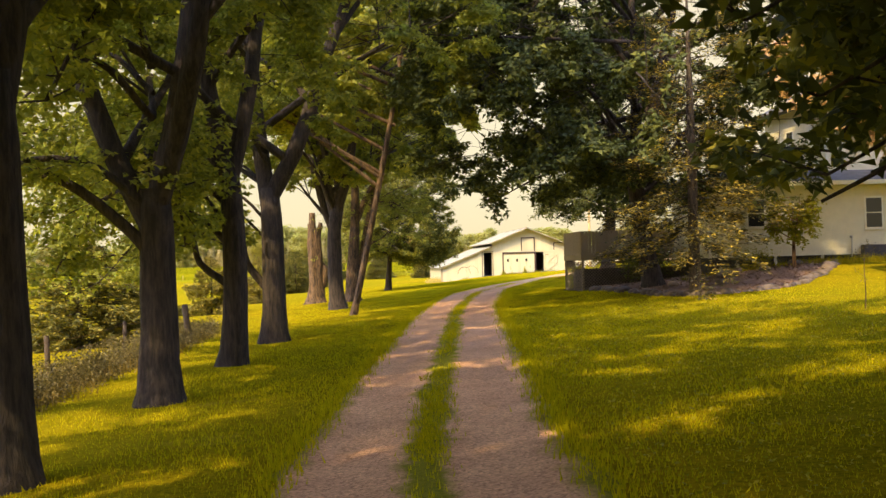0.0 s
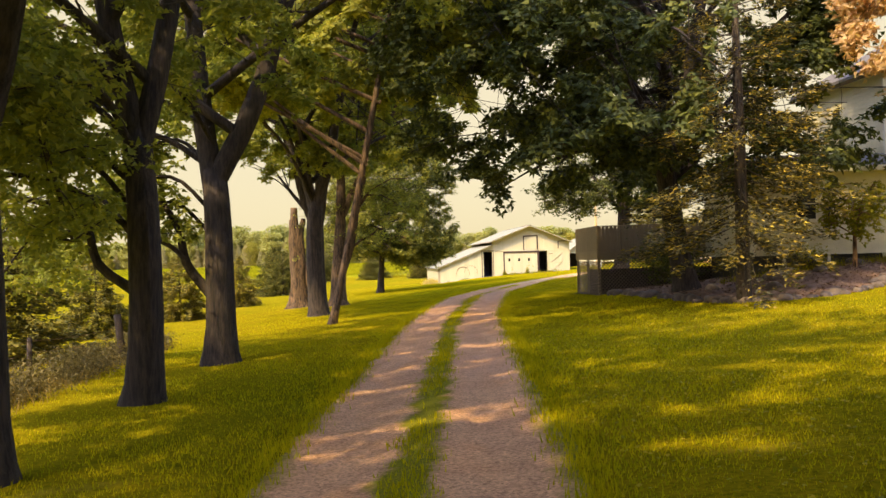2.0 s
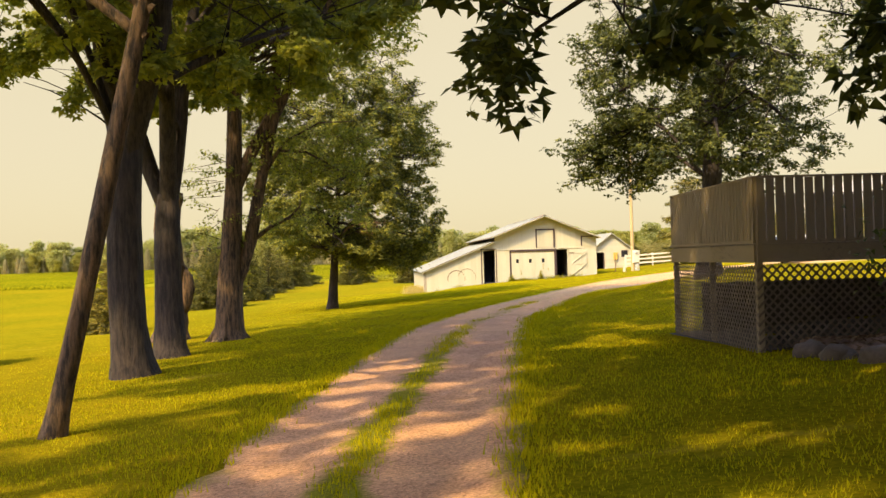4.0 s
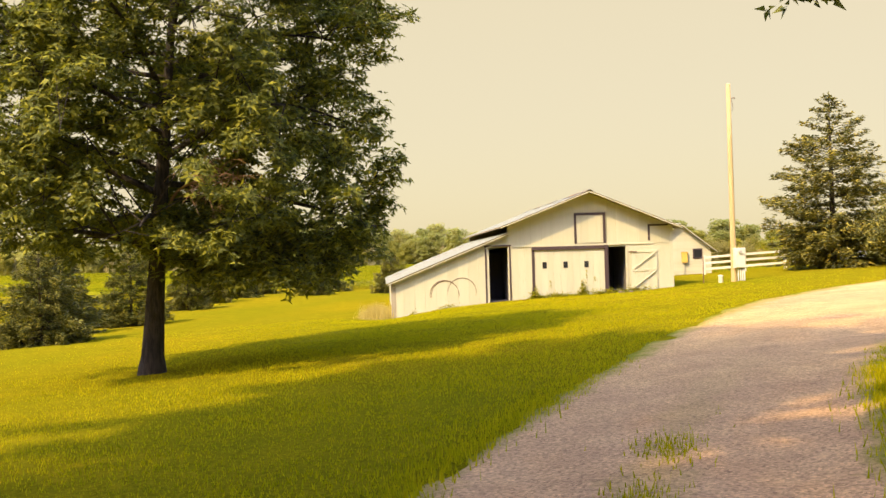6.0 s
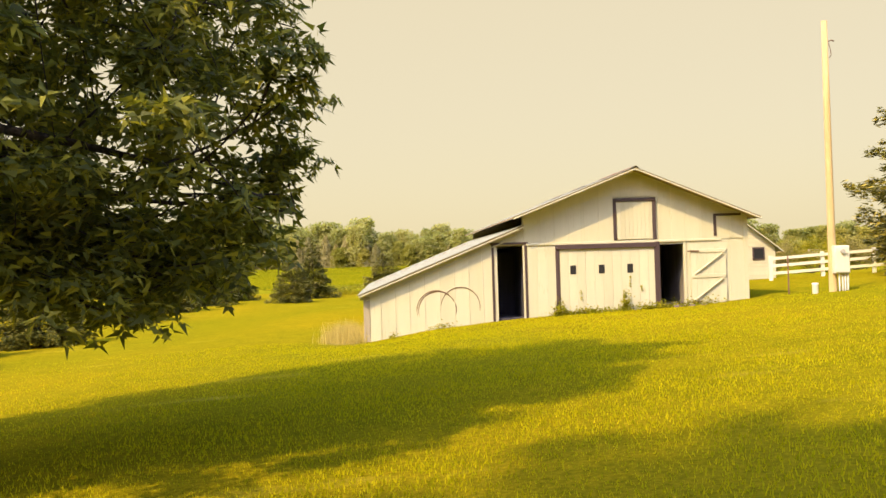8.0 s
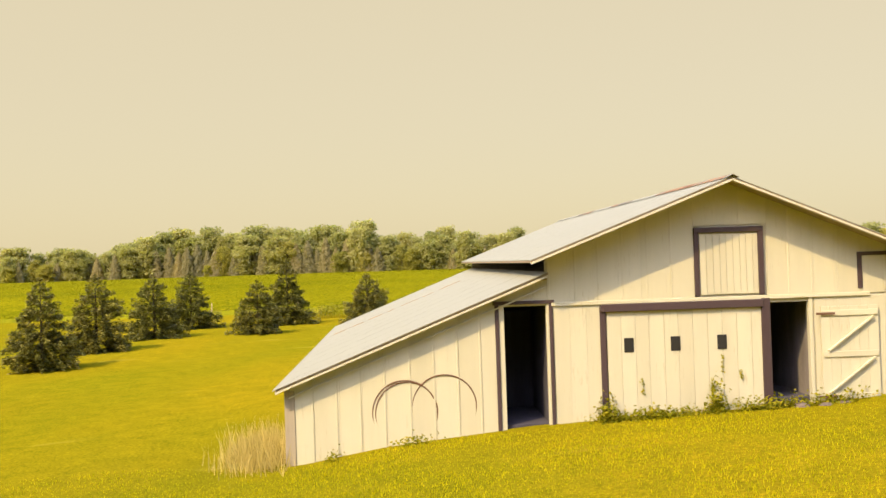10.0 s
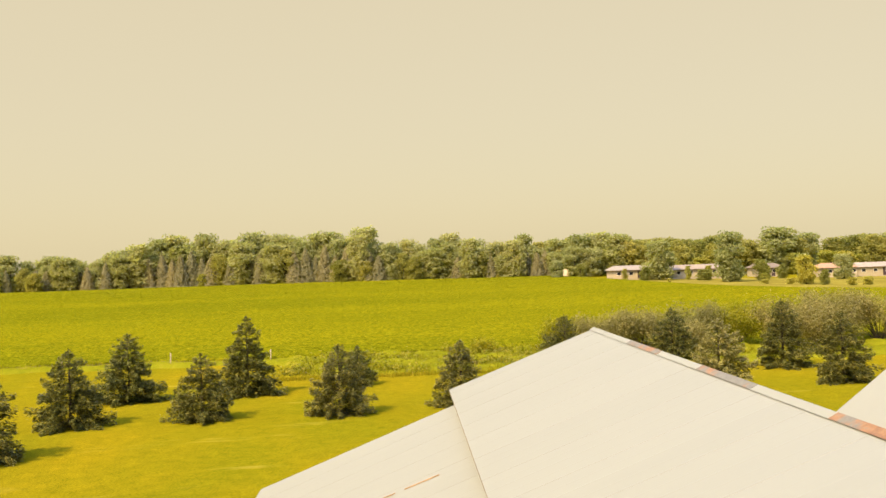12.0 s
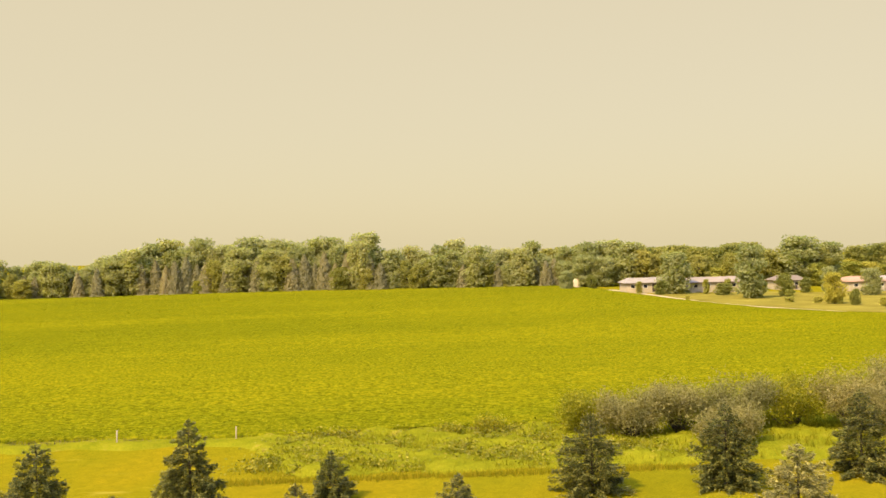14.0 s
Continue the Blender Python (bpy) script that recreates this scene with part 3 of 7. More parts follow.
def build_track():
    """The pale dirt track that runs along the far side of the field to the houses."""
    line = spline([(54, 385), (60, 336), (68, 304), (78, 290), (88, 283), (100, 276), (145, 250)], 10)
    d = np.gradient(line, axis=0)
    d /= np.linalg.norm(d, axis=1, keepdims=True)
    nrm = np.stack([d[:, 1], -d[:, 0]], 1)
    us = np.linspace(-1, 1, 5)
    P = line[:, None] + nrm[:, None] * us[None, :, None] * (2.2 + 0.8 * np.sin(np.arange(len(line)) * 0.35))[:, None, None]
    Z = land(P[..., 0], P[..., 1]) + 0.06
    v = np.concatenate([P, Z[..., None]], -1).reshape(-1, 3)
    i = np.arange(len(line) - 1)[:, None] * 5 + np.arange(4)[None]
    f = np.stack([i, i + 1, i + 6, i + 5], -1).reshape(-1, 4)
    tagged(new("dirt_track", mesh_of("dirt_track", v, f, plain("pale_dirt", (0.42, 0.31, 0.15), 0.95, vary=0.2, scale=0.3), True)),
           "pale dry dirt track along the far edge of the field", "track", kind="structure")


def build_dry_lawn():
    """Sun-bleached short grass between the field's far corner and the houses."""
    xs = np.linspace(50, 150, 60)
    lo = np.interp(xs, FAR_EDGE[0], FAR_EDGE[1]) + 1.0
    hi = np.full(60, 364.0) + 3 * np.sin(xs * 0.3)
    keep = hi > lo + 3
    xs, lo, hi = xs[keep], lo[keep], hi[keep]
    s = np.linspace(0, 1, 24)[:, None]
    X = np.repeat(xs[None], 24, 0)
    Y = lo[None] + (hi - lo)[None] * s
    n = len(xs)
    v = np.stack([X, Y, land(X, Y) + 0.035], -1).reshape(-1, 3)
    i = np.arange(23)[:, None] * n + np.arange(n - 1)[None]
    f = np.stack([i, i + 1, i + n + 1, i + n], -1).reshape(-1, 4)
    tagged(new("dry_lawn", mesh_of("dry_lawn", v, f, M_BLEACHED, True)),
           "pale sun-bleached lawn before the houses beyond the field", "lawn", kind="structure")


build_ground()
build_drive()
build_dry_lawn()
build_field()
build_track()
# ---- trees ----
def bent(a, b, rng, sag=0.0, n=6, wob=0.06):
    """A bent line from a to b that sets out steeply and levels off."""
    a, b = np.asarray(a, float), np.asarray(b, float)
    d = np.linalg.norm(b - a)
    c = (a + b) / 2 + np.array([0, 0, sag * d]) + rng.normal(size=3) * wob * d
    t = np.linspace(0, 1, n)[:, None]
    return (1 - t) ** 2 * a + 2 * t * (1 - t) * c + t ** 2 * b


def puff(rng, n):
    """Random places in a ball, thinning out towards its rim."""
    v = rng.normal(size=(n, 3))
    v /= np.linalg.norm(v, axis=1, keepdims=True)
    return v * rng.random((n, 1)) ** 0.5


def crown_parts(rng, h, r, d, fork, low, limbs, leaves, lean, spread, stems, twigs, airy, skirt=None, lobe=0.2):
    """Trunk, stems and limbs as tubes, and the places of the leaves."""
    wood = Tubes()
    zc, hz = (low + h) / 2, (h - low) / 2
    mid = np.array([lean[0] * 0.6, lean[1] * 0.6, zc])
    leaders = []
    tip = fork + 0.35 if stems else h * 0.8
    n = 8 if stems else 14
    ts = np.linspace(0, 1, n) ** 1.15
    sway = rng.normal(size=2) * 0.02 * h
    path = np.stack([lean[0] * ts * tip / (h * 0.8) + sway[0] * ts * (1 - ts), lean[1] * ts * tip / (h * 0.8) + sway[1] * ts * (1 - ts), -0.15 + (tip + 0.15) * ts], 1)
    path = np.vstack([path[0], path[0] * 0.75 + path[1] * 0.25, path[0] * 0.4 + path[1] * 0.6, path[1:]])
    thick = [1.6, 1.35, 1.12, 1.0, 0.86, 0.75] if stems else [1.6, 1.35, 1.12, 1.0, 0.82, 0.1]
    rr = d / 2 * np.interp(path[:, 2], [-0.2, 0.12, 0.45, 1.1, fork, tip], thick)
    ring = rr[:, None] * (1 + 0.07 * rng.normal(size=(1, 11)) + 0.025 * rng.normal(size=(len(rr), 11)))
    wood.add(path, ring, 11)
    if stems:
        for az, out, drop in stems:
            s = np.array([np.interp(fork - drop, path[:, 2], path[:, k]) for k in range(3)])
            e = np.array([math.cos(radians(az)) * out * r, math.sin(radians(az)) * out * r, h * (0.84 - 0.25 * out)])
            q = bent(s, e, rng, 0.02 + 0.1 * out, 10, 0.03)
            q[1:3, :2] += (e[:2] - s[:2]) * 0.04
            w = 0.64 if len(stems) > 2 else 0.7
            wood.add(q, d / 2 * np.interp(np.linspace(0, 1, 10), [0, 0.25, 0.6, 1], [w, w * 0.85, w * 0.5, 0.08]), 9)
            leaders.append((q, w))
    else:
        leaders.append((path[path[:, 2] > fork - 0.3], 0.75))

    def fit(p):
        q = (p - mid) / np.array([r, r, hz])
        k = (math.hypot(q[0], q[1]) ** 3 + abs(q[2]) ** 3) ** (1 / 3)
        return p if k < 1 else mid + q / k * np.array([r, r, hz]) * rng.uniform(0.88, 1.03)

    def along(q, t):
        k = np.linspace(0, 1, len(q))
        return np.array([np.interp(t, k, q[:, j]) for j in range(3)])

    clusters = []
    floor_z = (low - 0.2) if skirt is None else skirt
    az = rng.uniform(0, 6.28)
    for i in range(limbs):
        az += 2.4 + rng.normal() * 0.25
        u = (i + 0.5) / limbs
        q, w = leaders[i % len(leaders)]
        s = along(q, 0.06 + 0.86 * u)
        ez = max(floor_z + 0.5, low + (h - low) * np.clip(0.05 + 0.9 * u + rng.normal() * 0.07, 0.02, 0.97))
        k = rng.uniform(0.7, 0.98) * r * max(0.15, 1 - (abs(ez - zc) / hz) ** 3) ** (1 / 3)
        e = np.array([mid[0] + math.cos(az) * k, mid[1] + math.sin(az) * k, ez])
        r0 = d / 2 * w * (0.55 - 0.35 * u)
        limb = bent(s, e, rng, 0.14, 8)
        wood.add(limb, np.linspace(r0, 0.02, 8), 7)
        for j in range(twigs):
            t = rng.uniform(0.25, 1.0)
            s2 = along(limb, t)
            e2 = fit(s2 + rng.normal(size=3) * np.array([0.42, 0.42, 0.34]) * r + (e - s) * 0.12)
            e2[2] = max(e2[2], floor_z + 0.3)
            tips = []
            for m in range(5):
                f2 = rng.uniform(0.25, 1.0)
                e3 = fit(s2 + (e2 - s2) * f2 + rng.normal(size=3) * lobe * r - (0, 0, 0.03 * r))
                if e3[2] > floor_z and rng.random() > airy:
                    tips.append((f2, e3))
            if not tips:
                continue
            br = bent(s2, e2, rng, 0.08, 5)
            wood.add(br, np.linspace(max(0.018, r0 * 0.4 * (1.1 - t)), 0.009, 5), 5, False)
            for f2, e3 in tips:
                tw = bent(along(br, f2), e3, rng, 0.03, 3)
                wood.add(tw, np.linspace(0.012, 0.005, 3), 4, False)
                run = tw[2] - tw[0]
                clusters.append((*tw[2], *(run / (np.linalg.norm(run) + 1e-6))))
    clusters = np.array(clusters)
    pick = clusters[rng.integers(0, len(clusters), leaves)]
    tip, run = pick[:, :3], pick[:, 3:]
    off = puff(rng, leaves)
    # each spray lies flat along its twig and droops at the end, its leaves turned up like shingles
    along_twig = rng.uniform(-2.6, 0.9, leaves)[:, None]
    c = tip + off * np.array([1.55, 1.55, 0.72]) * spread + run * along_twig * spread
    c[:, 2] -= 0.16 * spread * np.clip(along_twig[:, 0] + 1, 0, 2) ** 2 + 0.5 * spread * (off[:, 0] ** 2 + off[:, 1] ** 2)
    way = tip - mid
    way /= np.linalg.norm(way, axis=1, keepdims=True) + 1e-6
    face = off * np.array([0.7, 0.7, 0.35]) + way * 0.35 + np.array([0, 0, 0.75])
    return wood, c, face


def broadleaf(label, x, y, h, r, d, fork, low, seed, leaves=24000, leaf=0.13, mat=None, wood_mat=None, lean=(0, 0), limbs=8, group="", spread=0.28, name="maple_tree", shape=0.75, category="tree", stems=(), twigs=6, airy=0.25, boughs=(), skirt=None, avoid=None, rosette=4, lobe=0.2):
    rng = np.random.default_rng(seed)
    tree = thing(name, x, y, ground_z(x, y) - 0.02, label, category, group)
    wood, c, face = crown_parts(rng, h, r, d, fork, low, limbs, leaves, lean, spread, stems, twigs, airy, skirt, lobe)
    for pts, rad, n in boughs:
        # a limb of its own, with twigs and leaves towards its end
        q = spline(pts, 4)
        wood.add(q, np.linspace(rad, rad * 0.3, len(q)), 8)
        cl = []
        for k in range(max(6, n // 90)):
            s = q[rng.integers(len(q) // 2, len(q))]
            e = s + puff(rng, 1)[0] * np.array([1.3, 1.3, 0.6])
            wood.add(bent(s, e, rng, 0.05, 3), [0.016, 0.011, 0.005], 4, False)
            cl += [e, (s + e) / 2]
        cl = np.array(cl)
        off = puff(rng, n)
        c = np.vstack([c, cl[rng.integers(0, len(cl), n)] + off * np.array([0.5, 0.5, 0.28])])
        face = np.vstack([face, off * 0.75 + np.array([0, 0, 0.6])])
    part("trunk", wood.mesh("trunk", wood_mat or M_BARK), None, tree)
    if avoid:
        X, Y = c[:, 0] + x, c[:, 1] + y
        keep = ((X < avoid[0]) | (Y < avoid[1])) & ((X < avoid[2]) | (Y > avoid[3]))
        c, face = c[keep], face[keep]
    v, f = leaf_quads(rng, c, leaf, 0.35, shape, 0.6, face, True, rosette)
    part("crown", mesh_of("crown", v, f, mat or M_LEAF), None, tree)
    return tree


def needle_tree(label, x, y, h, r, seed, mat=None, bare=0.0, dense=1.0, name="spruce_tree", group="", droop=0.22, sparse=0.0, taper=0.9, fine=1.0, ragged=0.0, fingers=False):
    """A spruce: whorls of drooping boughs on a straight stem, each set with sprays of needles."""
    rng = np.random.default_rng(seed)
    tree = thing(name, x, y, ground_z(x, y) - 0.03, label, "spruce", group)
    wood = Tubes()
    wood.add([(0, 0, -0.1), (0.01, 0, 0.3), (0.02, 0.01, h * 0.5), (0, 0, h * 0.98)], [0.035 * h * 0.55 + 0.03, 0.015 * h + 0.03, 0.012 * h, 0.006], 8)
    quads = []
    dir_l = []
    size_l = []
    levels = int((9 + h * 2.6) * (0.8 + 0.2 * dense) * (1.25 if fingers else 1.7))
    for k in range(levels):
        u = (k + rng.uniform(0, 0.8)) / levels
        z = bare + (h - bare) * (0.02 + 0.97 * u)
        R = r * 1.08 * (1 - u) ** taper * (0.92 + 0.16 * rng.random())
        if fingers:
            R *= float(np.interp(u, [0, 0.1, 0.22], [0.78, 0.93, 1.0]))
        elif u < 0.08:
            R *= 0.85
        boughs = int((6 + 3.5 * (1 - u)) * dense)
        a0 = rng.uniform(0, 6.28)
        for bgh in range(boughs):
            if rng.random() < sparse:
                continue
            a = a0 + bgh * 6.283 / boughs + rng.normal() * 0.18
            L = max(0.12, R * rng.uniform(0.72, 1.12) * (1 + ragged * noise.noise(Vector((math.cos(a) * 1.6, math.sin(a) * 1.6, z * 0.55 + seed)))))
            lift = 0.35 * u - droop * (1 - u) + rng.normal() * 0.13
            out = np.array([math.cos(a), math.sin(a), 0])
            side = np.array([-math.sin(a), math.cos(a), 0])
            n = max(6, int(L * (30 if fingers else 24) * dense / max(0.7, h / 5) ** 0.8 / fine ** 1.6))
            t = np.sqrt(rng.uniform(0.05, 1, n))
            drop = lift * t * L - 0.16 * L * t * t + 0.10 * L * t ** 4
            off = rng.normal(size=n) * (0.14 if fingers else 0.2) * L * (1.08 - t)
            p = out * (t * L)[:, None] + side * off[:, None] + np.array([0, 0, 1]) * (z + drop + rng.normal(size=n) * (0.035 + (0.035 if fingers else 0.02) * L))[:, None]
            dd = out * rng.uniform(0.5, 1.0, n)[:, None] + side * (np.sign(off) * rng.uniform(0.2, 0.9, n))[:, None] + np.array([0, 0, 1]) * rng.uniform(-0.45, 0.3, n)[:, None]
            quads.append(p)
            dir_l.append(dd)
            size_l.append(np.full(n, (0.2 + 0.045 * min(h, 10)) * fine) * rng.uniform(0.7, 1.25, n) * (0.6 + 0.4 * (1 - u)))
            if bgh % 2 == 0:
                wood.add([(0, 0, z), tuple(out * L * 0.5 + np.array([0, 0, z + lift * L * 0.5 - 0.04 * L])), tuple(out * L * 0.9 + np.array([0, 0, z + lift * L * 0.9 - 0.1 * L]))], [0.012 + 0.004 * L, 0.009, 0.004], 4, False)
    for m in range(10):
        quads.append(np.array([[0, 0, h * (0.93 + 0.075 * m / 10)]]))
        dir_l.append(np.array([[rng.normal() * 0.5, rng.normal() * 0.5, 1.0]]))
        size_l.append(np.array([0.2]))
    c, t, s = np.vstack(quads), np.vstack(dir_l), np.concatenate(size_l)[:, None]
    t /= np.linalg.norm(t, axis=1, keepdims=True)
    w = np.cross(t, rng.normal(size=t.shape) * 0.45 + np.array([0, 0, 1]))
    w /= np.linalg.norm(w, axis=1, keepdims=True) + 1e-9
    v = np.stack([c - t * s * 0.4 + w * s * 0.2, c - t * s * 0.4 - w * s * 0.2, c + t * s * 0.62], 1).reshape(-1, 3)
    f = np.arange(len(v)).reshape(-1, 3)
    part("trunk", wood.mesh("trunk", M_BARK_FIR), None, tree)
    part("needle_crown", mesh_of("needle_crown", v, f, mat or M_NEEDLE), None, tree)
    return tree


ROW = "maples along the drive"


def low_boughs(seed, n, leaves=2400, az=(120, 265)):
    """Limbs that leave the trunk at head height and droop towards the meadow."""
    r = random.Random(seed)
    out = []
    for k in range(n):
        a = radians(r.uniform(*az))
        z, L = r.uniform(3.4, 6.6), r.uniform(3.4, 7.4)
        c, s = math.cos(a), math.sin(a)
        dz = r.uniform(-1.9, 0.3)
        out.append((((0, 0, z - 0.6), (c * 0.25 * L, s * 0.25 * L, z + 0.3), (c * 0.6 * L, s * 0.6 * L, z + 0.3 + dz * 0.3), (c * L, s * L, z + dz)), r.uniform(0.05, 0.09), leaves))
    return tuple(out)


broadleaf("old maple with dark trunk leaning over the drive's verge", -13.2, 15.0, 16, 6.9, 0.62, 4.2, 6.4, 11, 52000, 0.12, M_LEAF_GLOW, group=ROW, limbs=10, stems=((60, 0.25, 0.3), (200, 0.4, 0.0)), lean=(-0.2, 0), boughs=low_boughs(1, 4))
broadleaf("old maple with a thick trunk that forks above head height", -12.87, 21.6, 19.0, 7.3, 0.64, 3.4, 6.5, 12, 78000, 0.125, M_LEAF_GLOW, group=ROW, limbs=10, stems=((185, 0.5, 0.5), (40, 0.16, 0.0), (330, 0.5, 0.0)),
          boughs=((((0, 0, 2.5), (-0.5, -0.1, 3.1), (-1.5, -0.3, 3.9), (-3.0, -0.4, 4.3), (-4.2, -0.6, 4.1)), 0.13, 1600),) + low_boughs(2, 5) + low_boughs(21, 4, az=(95, 150)))
broadleaf("old maple with a straight dark trunk and one low limb", -12.55, 28.3, 19.0, 7.4, 0.60, 4.6, 6.3, 13, 80000, 0.125, M_LEAF_GLOW, group=ROW, limbs=10, stems=((20, 0.3, 0.2), (170, 0.25, 0.0)),
          boughs=((((-0.1, 0, 2.0), (-0.7, 0, 2.5), (-1.0, 0.1, 3.3), (-2.2, 0.2, 3.7), (-3.6, 0.2, 3.8)), 0.1, 1200),) + low_boughs(3, 5) + low_boughs(22, 4, az=(180, 230)))
broadleaf("old maple with a flared trunk and a low side limb", -12.3, 35.4, 21, 8.2, 0.78, 4.4, 6.3, 14, 94000, 0.145, M_LEAF_GLOW, group=ROW, limbs=11, stems=((5, 0.5, 0.0), (150, 0.2, 0.2)),
          boughs=((((-0.1, 0, 1.7), (-0.7, 0.1, 2.5), (-0.9, 0.1, 3.4), (-1.6, 0.3, 4.4), (-2.6, 0.4, 5.0)), 0.14, 700),
                  (((-0.6, 0, 2.4), (-1.0, -0.1, 2.9), (-1.9, -0.1, 3.3), (-2.9, -0.2, 3.5)), 0.08, 700)) + low_boughs(4, 6))
broadleaf("tall unseen old maple of the row, shading the drive", -11.0, 58.0, 22, 9.2, 0.80, 5.0, 7.0, 15, 84000, 0.18, M_LEAF_GLOW, group=ROW, limbs=10, stems=((120, 0.35, 0.2), (330, 0.35, 0.0)),
          boughs=tuple((((0, 0, 4.9), (0.25 * bx, 0.25 * by, bz - 1.8), (0.7 * bx, 0.7 * by, bz + 0.4), (bx, by, bz)), 0.09, 2600)
                       for bx, by, bz in ((-6.2, -4.0, 10.0), (-4.6, -5.4, 9.4), (-7.4, -2.2, 11.6), (-3.2, -6.4, 11.4), (-5.4, -6.0, 13.0))))
broadleaf("old maple whose trunk parts into three steep stems", -11.2, 63.4, 19.5, 8.0, 0.78, 4.2, 7.4, 16, 84000, 0.18, M_LEAF_GLOW, group=ROW, limbs=10, stems=((170, 0.45, 0.2), (30, 0.3, 0.0), (280, 0.35, 0.1)))
broadleaf("slender leaning maple with a thin pale trunk", -10.1, 49.0, 22, 9.8, 0.3, 8.0, 8.6, 17, 140000, 0.21, M_LEAF_GLOW, M_BARK_MID, lean=(3.6, 0.6), limbs=11, group=ROW,
          boughs=tuple((((0.25 * (bz - 3), 0.042 * (bz - 3), bz - 3.0), (0.3 * bx, 0.3 * by, bz - 1.0), (0.7 * bx, 0.7 * by, bz + 0.4), (bx, by, bz)), 0.09, 2600)
                       for bx, by, bz in ((-6.5, -1.0, 9.2), (-7.6, 0.6, 11.4), (-5.6, 1.6, 10.2), (-8.4, -1.2, 13.0), (-6.2, 2.4, 13.4), (-4.4, -0.6, 9.0), (-3.4, 1.2, 8.6))))
lone_maple = broadleaf("wide-crowned maple alone on the mown lawn near the barn", -7.93, 89.5, 15.0, 5.5, 0.48, 2.2, 0.4, 18, 235000, 0.15, M_LEAF_DEEP, lean=(1.0, 0.3), limbs=30, spread=0.27, airy=0.1, skirt=2.9, twigs=7, shape=0.45, rosette=6, lobe=0.12,
          boughs=tuple((((0.36, -0.29, 2.9), (0.3 * bx, 0.3 * by, 3.7), (0.7 * bx, 0.7 * by, 3.1), (bx, by, bz)), 0.06, 4500) for bx, by, bz in ((4.3, 0.0, 2.5), (3.4, -0.9, 2.3), (2.4, -0.8, 2.2), (4.4, 1.2, 2.7), (2.8, 0.9, 2.4), (3.8, 2.0, 2.6), (1.7, -1.0, 2.7))))


def dead_twigs(tree, x, y, z, seed):
    """A tangle of bare brown twigs hanging at the end of a dead limb."""
    rng = np.random.default_rng(seed)
    t = Tubes()
    limb = spline(((0.4, -0.2, z - 0.9), (0.5 * x, 0.5 * y, z - 0.2), (x, y, z)), 4)
    t.add(limb, np.linspace(0.05, 0.015, len(limb)), 6)
    for k in range(34):
        s = np.array([x, y, z]) + rng.normal(size=3) * np.array([0.22, 0.22, 0.16])
        e = s + np.array([rng.normal() * 0.4, rng.normal() * 0.4, rng.uniform(-0.75, 0.3)])
        b = bent(s, e, rng, 0.28, 6, 0.08)
        t.add(b, np.linspace(0.012, 0.004, 6), 4, False)
        for m in range(2):
            q = b[rng.integers(2, 5)]
            t.add(bent(q, q + rng.normal(size=3) * 0.18 - (0, 0, 0.1), rng, 0.1, 3), [0.006, 0.004, 0.002], 4, False)
    part("dead_twig", t.mesh("dead_twig", M_TWIG), None, tree, "bare dead brown twigs")


dead_twigs(lone_maple, 2.1, -3.0, 4.5, 31)
broadleaf("large oak with a straight dark trunk by the drive", 6.3, 70.6, 17.5, 5.4, 0.76, 4.4, 3.0, 19, 120000, 0.13, M_LEAF_OAK, limbs=22, name="oak_tree", shape=0.65, lean=(1.2, 0), airy=0.12, spread=0.28, skirt=3.5,
          boughs=tuple((((0, 0, 3.6), (0.35 * bx, 0.35 * by, bz + 1.0), (0.7 * bx, 0.7 * by, bz + 0.8), (bx, by, bz)), 0.06, 2600) for bx, by, bz in ((-3.6, 4.4, 3.9), (-2.8, 3.2, 3.5), (-3.9, 3.0, 4.6), (-1.4, 4.4, 3.4), (-4.0, 4.6, 4.9))))
broadleaf("big dark maple standing before the wooden deck", 1.9, 43.4, 20, 9.2, 0.74, 4.4, 3.0, 20, 150000, 0.19, M_LEAF_OAK, limbs=22, airy=0.2, stems=((100, 0.25, 0.2), (300, 0.3, 0.0)), lean=(-2.6, -0.6), skirt=3.5, spread=0.34, avoid=(4.2, 44.3, 0.6, 39.2),
          boughs=tuple((((-0.4, 0, max(3.8, bz - 4.5)), (0.35 * bx, 0.35 * by, max(4.6, bz - 1.6)), (0.7 * bx, 0.7 * by, bz + 0.2), (bx, by, bz)), 0.1, 3200)
                       for bx, by, bz in ((-8.6, -1.0, 9.4), (-9.4, 1.2, 11.6), (-8.0, -3.0, 12.6), (-7.2, 0.4, 7.6), (-9.0, -2.2, 14.6), (-6.8, 2.6, 9.8), (-6.0, -3.6, 8.4), (-7.6, 3.0, 13.6), (4.6, -1.2, 8.2), (6.2, -2.6, 9.6), (4.4, -3.0, 11.2), (6.8, -1.0, 12.4), (3.4, -3.4, 7.0), (5.6, -0.6, 14.4), (-4.6, -2.0, 5.2), (-5.6, 0.6, 5.8), (-3.2, -3.0, 4.6))))
broadleaf("maple with low branches hanging over the lawn", -2.2, 8.6, 13.5, 5.4, 0.5, 2.6, 2.35, 21, 80000, 0.15, M_LEAF_OAK, limbs=12, airy=0.15, spread=0.4,
          boughs=tuple((((0, 0, 3.0), (0.4 * bx, 0.4 * by, bz + 0.9), (0.75 * bx, 0.75 * by, bz + 0.5), (bx, by, bz)), 0.05, 420) for bx, by, bz in ((-3.4, 3.0, 2.0), (-3.2, 3.4, 2.9), (-3.9, 3.2, 3.5), (-2.8, 4.2, 2.3))))
